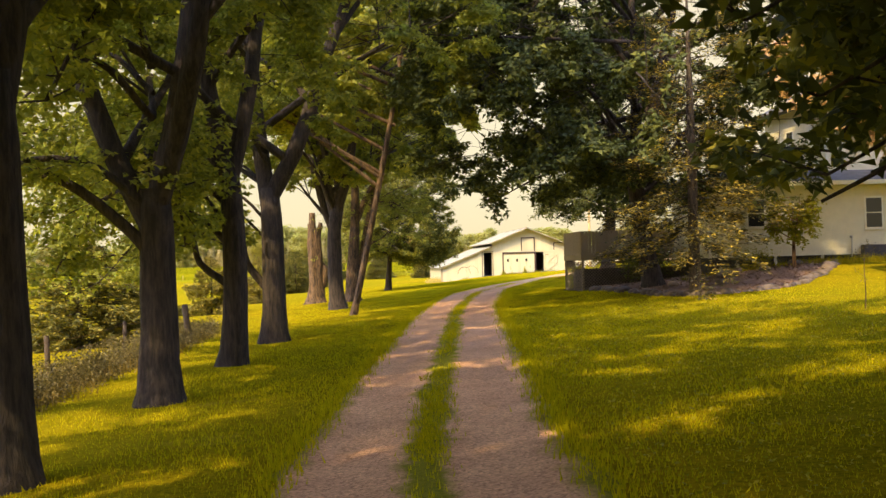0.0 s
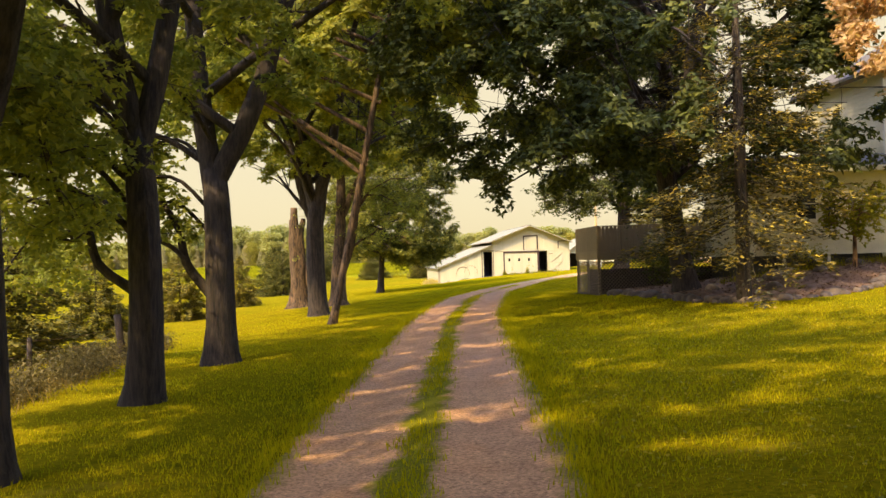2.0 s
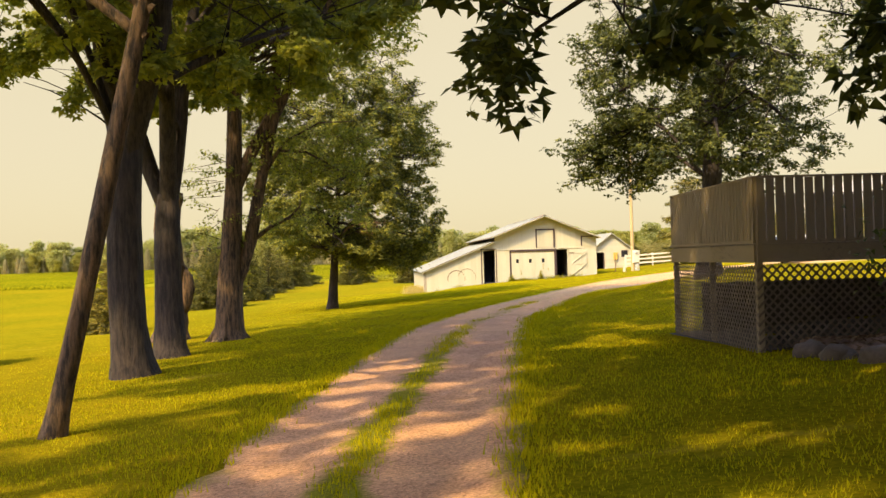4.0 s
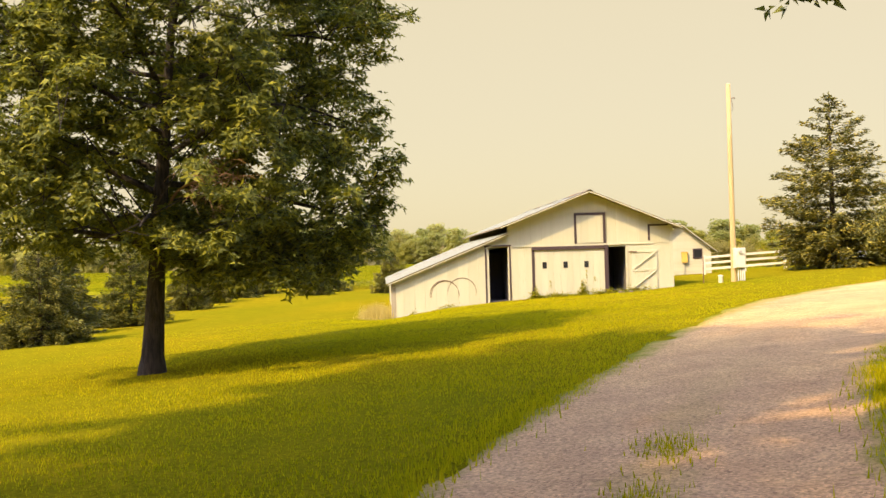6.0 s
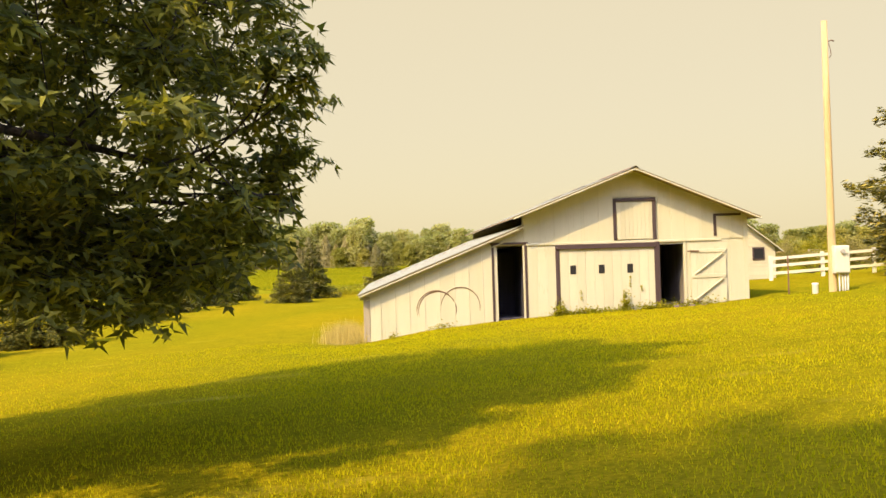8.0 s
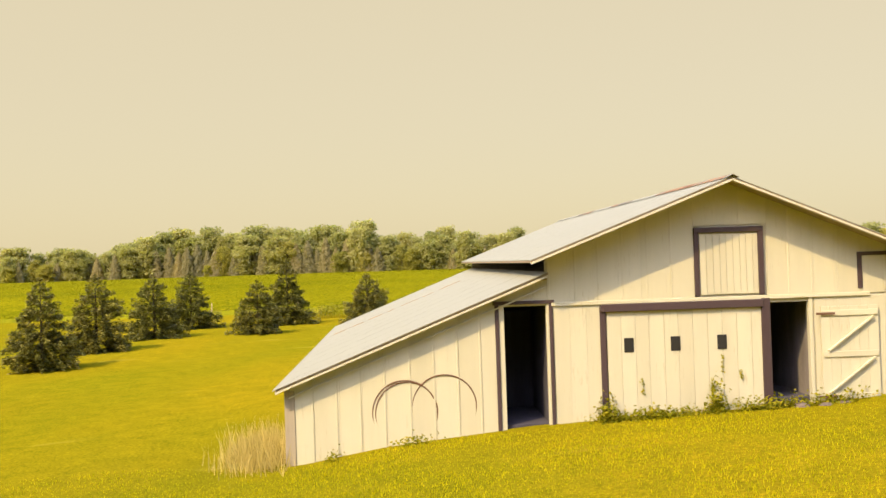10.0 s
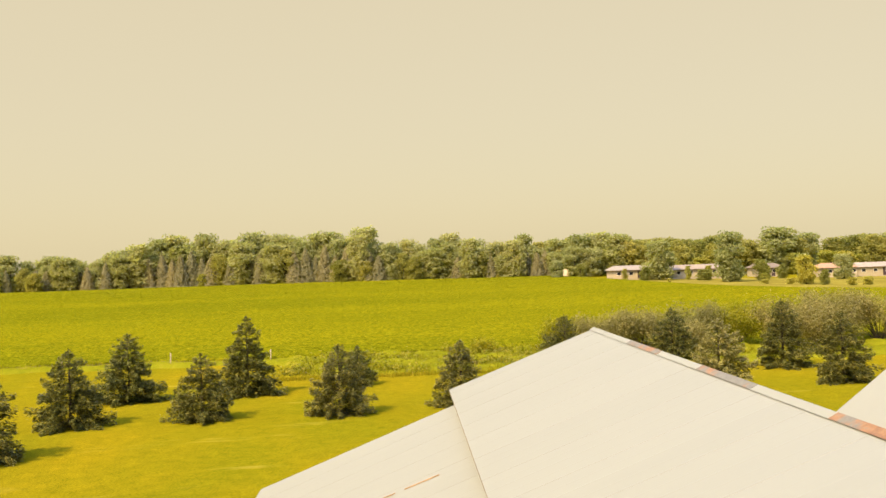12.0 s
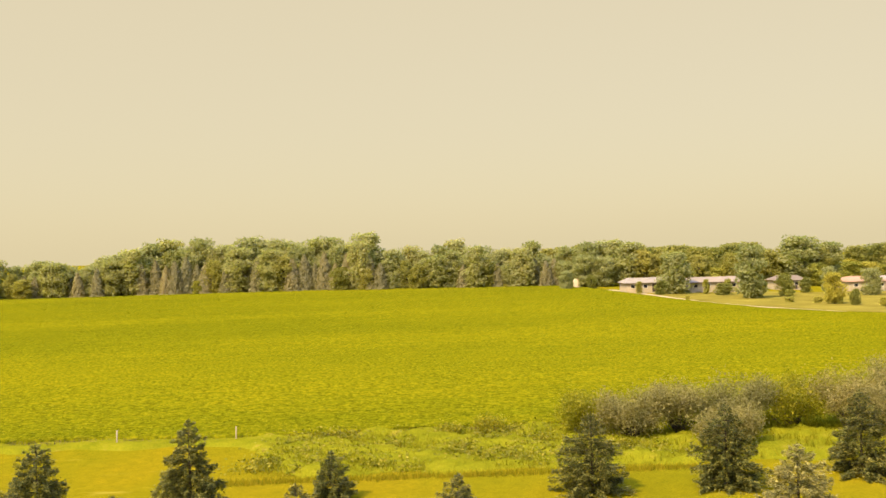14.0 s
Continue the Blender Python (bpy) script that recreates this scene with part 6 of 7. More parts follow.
def build_house():
    house = thing("house", 0, 0, 0, "cream lap-sided farmhouse with a low front wing and two-storey block", "house")
    # low wing
    siding(house, 4.6, 21.0, 45.0, 1.72, 4.6, "y")
    siding(house, 45.0, 49.8, 4.6, 1.72, 4.6, "x")
    part("wing_wall", boxed(4.62, 21, 45.002, 49.8, 1.72, 4.6, 0), M_SIDING, house)
    part("corner_board", boxed(4.55, 4.7, 44.94, 45.05, 1.7, 4.6), M_SIDING_TRIM, house)
    # near-black colour of the foundation holds the shade below the siding
    part("foundation", boxed(4.75, 20.8, 45.2, 49.6, 0.5, 1.72, 0), M_FOUND, house, "dark shaded foundation")
    for x in (5.8, 7.4, 9.4, 11.4):
        part("skirt_post", boxed(x - 0.05, x + 0.05, 45.02, 45.12, 0.9, 1.72), M_SIDING_TRIM, house)
    bm = bmesh.new()
    v = [bm.verts.new(p) for p in ((4.2, 44.55, 4.62), (21.4, 44.55, 4.62), (21.4, 47.6, 5.35), (5.6, 47.6, 5.35), (4.2, 44.55, 4.72), (21.4, 44.55, 4.72), (21.4, 47.6, 5.45), (5.6, 47.6, 5.45))]
    for f in ((0, 1, 2, 3), (7, 6, 5, 4), (0, 4, 5, 1), (1, 5, 6, 2), (2, 6, 7, 3), (3, 7, 4, 0)):
        bm.faces.new([v[i] for i in f])
    part("wing_roof", bm, M_SHINGLE, house, "grey shingled low roof")
    part("eave_board", boxed(4.15, 21.4, 44.48, 44.55, 4.58, 4.76), M_SIDING_TRIM, house)
    part("soffit", boxed(4.2, 21.4, 44.55, 45.0, 4.6, 4.63, 0), M_SIDING_TRIM, house)
    # two-storey block
    siding(house, 10.8, 20.0, 47.4, 4.9, 8.6, "y")
    siding(house, 47.4, 54.4, 10.8, 4.2, 8.6, "x")
    part("block_wall", boxed(10.802, 20, 47.402, 54.4, 1.6, 8.6, 0), M_SIDING, house)
    part("corner_board", boxed(10.74, 10.88, 47.34, 47.48, 4.9, 8.6), M_SIDING_TRIM, house)
    bm = bmesh.new()
    prism(bm, [(10.3, 8.5), (20.5, 8.5), (20.5, 8.62), (15.4, 11.4), (10.3, 8.62)], 47.0, 54.8)
    part("block_roof", bm, M_SHINGLE, house, "grey shingled gable roof")
    siding(house, 11.6, 19.2, 47.0, 8.62, 9.5, "y")
    sash(house, 50.9, 51.7, 10.8, 6.3, 7.6, "x")
    sash(house, 11.2, 12.0, 45.0, 2.75, 4.1)
    sash(house, 14.0, 14.9, 45.0, 2.75, 4.1)
    sash(house, 13.5, 14.4, 47.4, 6.2, 7.6)
    part("cellar_hatch", boxed(11.0, 12.2, 44.7, 45.0, 1.35, 2.1, 0.02), M_FOUND, house, "dark cellar hatch")
    sash(house, 6.2, 7.0, 45.0, 2.9, 4.1)
    t = Tubes()
    t.add([(10.6, 44.95, 1.6), (10.6, 44.9, 2.4), (10.6, 44.95, 2.45)], [0.025, 0.025, 0.08], 8)
    part("gas_riser", t.mesh("gas_riser", M_PIPE), None, house)


def build_bed():
    """Mulched bed with a border of field stones between the lawn and the house."""
    outline = spline([(0.7, 49.6), (0.9, 43.5), (1.2, 39.4), (2.6, 37.4), (4.8, 37.6), (7.0, 40.0), (8.6, 42.6), (9.6, 44.2)], 8)
    back = spline([(1.2, 50.0), (4.4, 49.6), (5.0, 45.2), (9.6, 44.9)], 8)
    n = len(outline)
    bidx = np.linspace(0, len(back) - 1, n)
    bk = np.stack([np.interp(bidx, np.arange(len(back)), back[:, k]) for k in range(2)], 1)
    us = np.linspace(0, 1, 14)
    P = outline[:, None] * (1 - us)[None, :, None] + bk[:, None] * us[None, :, None]
    rng = np.random.default_rng(9)
    Z = land(P[..., 0], P[..., 1]) + 0.05 + 0.12 * np.sin(np.clip(us, 0, 1) * np.pi)[None] + rng.normal(size=P.shape[:2]) * 0.02
    v = np.concatenate([P, Z[..., None]], -1).reshape(-1, 3)
    i = np.arange(n - 1)[:, None] * 14 + np.arange(13)[None]
    f = np.stack([i, i + 1, i + 15, i + 14], -1).reshape(-1, 4)
    tagged(new("mulch_bed", mesh_of("mulch_bed", v, f, M_MULCH, True)), "wood-chip mulch bed under the trees by the house", "garden bed", kind="structure")
    # chips lying loose
    N = 6000
    a, b = rng.uniform(0, n - 1.01, N), rng.uniform(0, 1, N)
    i0 = a.astype(int)
    fr = (a - i0)[:, None]
    o = outline[i0] * (1 - fr) + outline[i0 + 1] * fr
    k = bk[i0] * (1 - fr) + bk[i0 + 1] * fr
    p = o * (1 - b)[:, None] + k * b[:, None]
    z = land(p[:, 0], p[:, 1]) + 0.07 + 0.12 * np.sin(b * np.pi) + rng.uniform(0, 0.03, N)
    q, fq = leaf_quads(rng, np.column_stack([p, z]), 0.11, 1.2, 0.4)
    tagged(new("wood_chips", mesh_of("wood_chips", q, fq, leafy("loose_chips", (0.1, 0.06, 0.04), (0.2, 0.13, 0.09), (0.34, 0.24, 0.16), 0.0, 0.9))), "loose reddish wood chips on the bed", "mulch", kind="stuff")
    # border stones
    r = random.Random(14)
    shapes = []
    for s in range(5):
        bm = bmesh.new()
        bmesh.ops.create_icosphere(bm, subdivisions=2, radius=1)
        for vv in bm.verts:
            c = vv.co.copy()
            vv.co = Vector((c.x * 0.24, c.y * 0.18, c.z * 0.14)) * (1 + 0.35 * noise.noise(c * 1.7 + Vector((s * 9, 0, 0))))
        me = bpy.data.meshes.new("border_stone")
        bm.to_mesh(me)
        bm.free()
        me.materials.append(M_ROCK)
        me.polygons.foreach_set("use_smooth", np.ones(len(me.polygons), bool))
        shapes.append(me)
    d = 0.0
    last = outline[0]
    for pnt in outline[1:]:
        seg = np.linalg.norm(pnt - last)
        d += seg
        while d > 0.36:
            d -= 0.36
            x, y = pnt + np.array([r.uniform(-0.1, 0.1), r.uniform(-0.12, 0.12)])
            st = new("border_stone", r.choice(shapes))
            sc = r.uniform(0.7, 1.35)
            st.matrix_basis = pose(x, y, ground_z(x, y) + 0.05 * sc, r.uniform(-12, 12), r.uniform(-12, 12), r.uniform(0, 360)) @ Matrix.Scale(sc, 4)
            tagged(st, "rounded field stone in the border of the mulched bed", "stone", "bed border stones")
        last = pnt
    for x, y, sc in ((4.3, 42.2, 1.9), (3.4, 40.0, 1.2), (6.0, 42.6, 1.4), (7.6, 43.6, 1.3), (5.2, 43.4, 1.3), (2.2, 42.0, 1.2)):
        st = new("boulder", r.choice(shapes))
        st.matrix_basis = pose(x, y, ground_z(x, y) + 0.12 + 0.05 * sc, 0, 0, r.uniform(0, 360)) @ Matrix.Scale(sc, 4)
        tagged(st, "round brown boulder lying in the mulched bed", "boulder", "bed border stones")


build_deck()
build_house()
build_bed()
# ---- pole, fences, van and far buildings ----
def build_pole():
    x, y = 13.8, 111.1
    z = ground_z(x, y)
    pole = thing("utility_pole", x, y, z - 0.02, "tall pale wooden utility pole on the grass beside the barn", "utility pole")
    t = Tubes()
    t.add([(0, 0, -0.2), (0, 0, 3), (0, 0, 6), (0, 0, 9.15)], [0.135, 0.125, 0.112, 0.098], 14)
    part("shaft", t.mesh("shaft", M_POLE), None, pole)
    t = Tubes()
    t.add([(0.1, -0.02, 8.45), (0.24, -0.02, 8.5), (0.3, -0.02, 8.46)], [0.018, 0.018, 0.03], 7)
    part("hook", t.mesh("hook", M_IRON), None, pole, "iron wire hook")
    t = Tubes()
    t.add([(0.12, -0.02, 8.4), (0.17, -0.03, 8.2), (0.2, -0.02, 8.0), (0.13, 0, 7.9)], [0.012, 0.012, 0.012, 0.012], 5)
    part("wire_tail", t.mesh("wire_tail", M_IRON), None, pole)
    cab = thing("meter_cabinet", x + 0.2, y - 0.2, z, "pale grey electric meter cabinet with conduits below it", "electric cabinet")
    part("case", boxed(-0.26, 0.26, -0.14, 0.1, 0.62, 1.55, 0.02), M_CAB, cab)
    part("door", boxed(-0.23, 0.23, -0.16, -0.135, 0.66, 1.5, 0.008), M_CAB, cab)
    part("latch", boxed(0.15, 0.19, -0.18, -0.158, 1.2, 1.3, 0.004), M_PIPE, cab)
    bm = bmesh.new()
    bmesh.ops.create_cone(bm, cap_ends=True, segments=18, radius1=0.085, radius2=0.075, depth=0.09, matrix=Matrix.Translation((0, -0.2, 1.36)) @ Matrix.Rotation(radians(90), 4, "X"))
    part("meter", bm, M_PIPE, cab, "round grey meter")
    for dx in (-0.08, 0.03, 0.12, 0.21):
        t = Tubes()
        t.add([(dx, -0.03, -0.1), (dx, -0.03, 0.64)], [0.032, 0.032], 8)
        part("conduit", t.mesh("conduit", M_PIPE), None, cab)
    can = thing("white_stub", 13.1, 110.9, ground_z(13.1, 110.9), "short white capped standpipe in the grass", "standpipe")
    t = Tubes()
    t.add([(0, 0, -0.05), (0, 0, 0.3), (0, 0, 0.36), (0, 0, 0.38)], [0.1, 0.1, 0.12, 0.09], 12)
    part("pipe", t.mesh("pipe", M_CAB), None, can)
    rod = thing("steel_post", 12.75, 112.3, ground_z(12.75, 112.3), "thin rusty steel fence post", "fence post")
    t = Tubes()
    t.add([(0, 0, -0.1), (0, 0, 1.35)], [0.025, 0.025], 6)
    part("shaft", t.mesh("shaft", M_IRON), None, rod)


def build_board_fence():
    fence = thing("board_fence", 0, 0, 0, "white three-board yard fence behind the utility pole", "fence")
    y = 123.0
    xs = [16.2, 18.6, 21.0, 23.4, 25.8]
    for x in xs:
        z = ground_z(x, y)
        part("post", boxed(x - 0.07, x + 0.07, y + 0.03, y + 0.17, z - 0.2, z + 1.16, 0.01), M_FENCE, fence)
    for k, h in enumerate((0.36, 0.7, 1.03)):
        for a, b in zip(xs[:-1], xs[1:]):
            bm = bmesh.new()
            beam(bm, (a + 0.003, y, ground_z(a, y) + h), (b - 0.003, y, ground_z(b, y) + h), 0.04, 0.13)
            part("rail", bm, M_FENCE, fence)


def old_post(x, y, h, d, lean, mat, label, group):
    p = thing("fence_post", x, y, ground_z(x, y), label, "fence post", group)
    t = Tubes()
    t.add([(0, 0, -0.2), (lean * 0.3, 0, h * 0.3), (lean, 0.02, h)], [d / 2, d / 2 * 0.97, d / 2 * 0.9], 9)
    part("shaft", t.mesh("shaft", mat), None, p)


def build_old_fences():
    g = "posts of the old pasture fence"
    lab = "weathered dark wooden fence post standing in tall weeds"
    for x, y, h, d, ln in ((-16.5, 20.5, 1.15, 0.14, 0.03), (-16.55, 27.5, 1.15, 0.13, -0.03), (-16.6, 34.9, 1.1, 0.13, 0.02), (-15.45, 39.2, 1.35, 0.22, -0.14)):
        old_post(x, y, h, d, ln, M_POST, lab, g)
    w = thing("wire_fence", 0, 0, 0, "sagging strands of rusty fence wire between old posts", "wire fence")
    for h in (0.45, 0.75, 1.02):
        t = Tubes()
        pts = []
        for (xa, ya), (xb, yb) in (((-16.5, 20.5), (-16.55, 27.5)), ((-16.55, 27.5), (-16.6, 34.9)), ((-16.6, 34.9), (-15.5, 39.2))):
            for s in np.linspace(0, 0.95, 7):
                x, y = xa + (xb - xa) * s, ya + (yb - ya) * s
                pts.append((x, y, ground_z(x, y) + h - 0.08 * math.sin(s * math.pi)))
        t.add(pts, np.full(len(pts), 0.005), 4, False)
        part("wire", t.mesh("wire", M_IRON), None, w)
    g2 = "posts along the soybean field"
    for x in (-42.5, -34.0, -25.6, -17.0, -9.0):
        old_post(x, 188.1, 1.15, 0.1, 0.03, M_PALE_POST, "pale wooden fence post at the soybean field's edge", g2)


def build_van():
    """White minivan standing in the yard, seen past the oak."""
    van = thing("minivan", 19.8, 96.8, ground_z(19.8, 96.8), "white minivan parked on the gravel yard", "car", rz=0)
    van.matrix_basis = pose(19.8, 96.8, ground_z(19.8, 96.8) + 0.03, 0, 0, 36)
    # side outline, front to the -x end
    side = [(-2.5, 0.32), (-2.55, 0.62), (-2.48, 0.86), (-2.2, 0.98), (-1.45, 1.1), (-0.55, 1.66), (-0.2, 1.75), (1.9, 1.74), (2.35, 1.55), (2.5, 1.05), (2.52, 0.45), (2.4, 0.3)]
    bm = bmesh.new()
    secs = []
    for yy, sc, lift in ((-0.98, 0.985, 0.0), (-0.93, 1.0, 0.0), (0.93, 1.0, 0.0), (0.98, 0.985, 0.0)):
        ring = []
        for x, z in side:
            tuck = 1.0 - max(0.0, z - 1.0) * 0.16
            ring.append(bm.verts.new((x * sc, yy * tuck, 0.32 + (z - 0.32) * sc)))
        secs.append(ring)
    for a, b in zip(secs[:-1], secs[1:]):
        for i in range(len(side)):
            j = (i + 1) % len(side)
            bm.faces.new((a[i], a[j], b[j], b[i]))
    bm.faces.new(secs[0][::-1])
    bm.faces.new(secs[-1])
    bmesh.ops.recalc_face_normals(bm, faces=bm.faces)
    bmesh.ops.bevel(bm, geom=[e for e in bm.edges if e.calc_face_angle(0) > 0.5], offset=0.05, segments=2, affect="EDGES")
    body = part("body", bm, M_VAN, van)
    bm = bmesh.new()
    v = [bm.verts.new(p) for p in ((-1.42, -0.84, 1.13), (-1.42, 0.84, 1.13), (-0.6, 0.72, 1.645), (-0.6, -0.72, 1.645))]
    q = [bm.verts.new(p.co + Vector((-0.022, 0, 0.028))) for p in v]
    bm.faces.new(q)
    bm.faces.new(v[::-1])
    for i in range(4):
        bm.faces.new((v[i], v[(i + 1) % 4], q[(i + 1) % 4], q[i]))
    part("windscreen", bm, M_DARK, body, "dark windscreen")
    for s in (-1, 1):
        for x0, x1 in ((-0.75, 0.35), (0.45, 1.45), (1.55, 2.2)):
            bm = bmesh.new()
            pts = [(x0 + (0.25 if x0 < 0 else 0), 1.14), (x1, 1.14), (x1 - (0.12 if x1 > 2 else 0), 1.56), (x0 + (0.62 if x0 < 0 else 0), 1.56)]
            a = [bm.verts.new((x, s * (0.985 - (z - 1.0) * 0.157 + 0.0), z)) for x, z in pts]
            b = [bm.verts.new((x, s * (0.985 - (z - 1.0) * 0.157 - 0.04), z)) for x, z in pts]
            bm.faces.new(a if s < 0 else a[::-1])
            bm.faces.new(b[::-1] if s < 0 else b)
            for i in range(4):
                bm.faces.new((a[i], b[i], b[(i + 1) % 4], a[(i + 1) % 4]))
            part("side_window", bm, M_DARK, body)
        part("headlight", boxed(-2.56, -2.3, min(s * 0.6, s * 0.95), max(s * 0.6, s * 0.95), 0.72, 0.88, 0.03), M_LAMP, body)
        part("mirror", boxed(-1.05, -0.9, min(s * 0.97, s * 1.15), max(s * 0.97, s * 1.15), 1.1, 1.24, 0.03), M_VAN, body)
        for x in (-1.6, 1.5):
            wheel = part("wheel", boxed(x - 0.05, x + 0.05, s * 0.85 - 0.05, s * 0.85 + 0.05, 0.28, 0.38, 0.01), M_CHROME, van)
            bm = bmesh.new()
            bmesh.ops.create_cone(bm, cap_ends=True, segments=22, radius1=0.34, radius2=0.34, depth=0.22, matrix=Matrix.Translation((x, s * 0.89, 0.33)) @ Matrix.Rotation(radians(90), 4, "X"))
            part("tyre", bm, M_RUBBER, wheel)
            bm = bmesh.new()
            bmesh.ops.create_cone(bm, cap_ends=True, segments=18, radius1=0.2, radius2=0.2, depth=0.24, matrix=Matrix.Translation((x, s * 0.89, 0.33)) @ Matrix.Rotation(radians(90), 4, "X"))
            part("rim", bm, M_CHROME, wheel)
    part("grille", boxed(-2.575, -2.45, -0.55, 0.55, 0.66, 0.84, 0.02), M_CHROME, body)
    part("bumper", boxed(-2.6, -2.3, -0.93, 0.93, 0.36, 0.56, 0.05), M_VAN, body)
    part("lower_grille", boxed(-2.615, -2.5, -0.5, 0.5, 0.38, 0.48, 0.01), M_RUBBER, body)


def build_gambrel():
    b = thing("gambrel_barn", 43.5, 140, ground_z(43.5, 140), "tall white gambrel-roofed barn beyond the yard", "barn")
    b.matrix_basis = pose(46.6, 140, ground_z(46.6, 140) - 0.4) @ Matrix.Scale(0.85, 4)
    o = [(-5.5, 0), (5.5, 0), (5.5, 4.2), (4.1, 7.9), (0, 10.2), (-4.1, 7.9), (-5.5, 4.2)]
    bm = bmesh.new()
    prism(bm, o, -7, 9)
    part("wall", bm, M_BARN, b)
    for pa, pb in (((-5.9, 3.6), (-4.15, 8.05)), ((-4.15, 8.05), (0, 10.4)), ((5.9, 3.6), (4.15, 8.05)), ((4.15, 8.05), (0, 10.4))):
        bm = bmesh.new()
        d = Vector((pb[0] - pa[0], 0, pb[1] - pa[1])).normalized()
        n = Vector((-d.z, 0, d.x)) * 0.09
        if n.z < 0:
            n = -n
        prism(bm, [pa, pb, (pb[0] + n.x, pb[1] + n.z), (pa[0] + n.x, pa[1] + n.z)], -7.5, 9.3)
        part("roof_slope", bm, plain("faded_roof", (0.42, 0.39, 0.32), 0.8, vary=0.2, stretch=(0.2, 1, 1)), b)
    for x, z in ((-2.6, 7.3), (-3.6, 4.6), (0.0, 4.6), (0.0, 7.6), (3.6, 4.6)):
        w = part("window", boxed(x - 0.4, x + 0.4, -7.06, -6.98, z - 0.45, z + 0.45), M_SIDING_TRIM, b)
        for dx in (-0.17, 0.17):
            for dz in (-0.2, 0.2):
                part("pane", boxed(x + dx - 0.13, x + dx + 0.13, -7.075, -7.055, z + dz - 0.16, z + dz + 0.16, 0), M_DARK, w)
    part("door", boxed(-1.6, 1.6, -7.06, -6.98, 0, 3.0), M_BARN_TRIM, b)


def ranch_house(x, y, w, label, roof_col, rz=0.0, d=8.0, h=2.15):
    hz = thing("ranch_house", x, y, ground_z(x, y) + 0.25, label, "house", "houses beyond the field")
    hz.matrix_basis = pose(x, y, ground_z(x, y) + 0.25, 0, 0, rz)
    part("wall", boxed(0, w, 0, d, -0.9, h, 0), M_FAR_WALL, hz)
    bm = bmesh.new()
    v = [bm.verts.new(p) for p in ((-0.6, -0.6, h), (w + 0.6, -0.6, h), (w + 0.6, d + 0.6, h), (-0.6, d + 0.6, h), (1.0, d / 2, h + 1.15), (w - 1.0, d / 2, h + 1.15))]
    for f in ((0, 1, 5, 4), (2, 3, 4, 5), (1, 2, 5), (3, 0, 4), (3, 2, 1, 0)):
        bm.faces.new([v[i] for i in f])
    part("roof", bm, plain("roof_of_" + label.split()[0], roof_col, 0.9, vary=0.15), hz)
    q = 1.0
    while q < w - 1.2:
        win = part("window", boxed(q, q + 1.1, -0.05, 0.02, 0.85, 1.75), M_SIDING_TRIM, hz)
        part("pane", boxed(q + 0.08, q + 1.02, -0.06, -0.045, 0.92, 1.68, 0), M_DARK, win)
        q += 3.1
    part("door", boxed(w * 0.55, w * 0.55 + 1.0, -0.04, 0.02, -0.1, 1.9), M_BARN_TRIM, hz)


build_pole()
build_board_fence()
build_old_fences()
build_van()
build_gambrel()
ranch_house(55.4, 366, 11.5, "pale low ranch house with grey roof beyond the field", (0.3, 0.25, 0.19))
ranch_house(70.8, 366, 13.6, "cream low ranch house with brown roof beyond the field", (0.3, 0.235, 0.165))
ranch_house(108.5, 362, 8.5, "small white house with orange roof beyond the field", (0.4, 0.23, 0.13))
ranch_house(119.0, 366, 12.0, "white house with pale roof beyond the field", (0.33, 0.27, 0.2))
ranch_house(95.5, 374, 7.0, "grey house with brown roof under the far trees", (0.2, 0.15, 0.1))
# plain cylinder standing in for a small pale building
tank = thing("white_tank", 49.5, 404, ground_z(49.5, 404) - 0.6, "small pale building at the wood's edge, drawn as a cylinder", "tank")
tk = Tubes()
tk.add([(0, 0, -0.2), (0, 0, 2.6), (0, 0, 3.0)], [0.95, 0.95, 0.5], 16)
part("shell", tk.mesh("shell", M_FAR_WALL), None, tank)
# ---- grass, weeds and brush ----
def blades(rng, x, y, z, h, w, lean=0.5):
    """Grass blades as slim upright triangles bent over."""
    n = len(x)
    a = rng.uniform(0, 6.283, n)
    b = rng.uniform(0, 6.283, n)
    hh = h * rng.uniform(0.5, 1.3, n)
    dx, dy = np.cos(a) * w * 0.5, np.sin(a) * w * 0.5
    tx, ty = np.cos(b) * hh * lean * rng.uniform(0.2, 1, n), np.sin(b) * hh * lean * rng.uniform(0.2, 1, n)
    v = np.stack([np.stack([x - dx, y - dy, z - 0.01], 1), np.stack([x + dx, y + dy, z - 0.01], 1), np.stack([x + tx, y + ty, z + hh], 1)], 1)
    return v.reshape(-1, 3), np.arange(3 * n).reshape(n, 3)


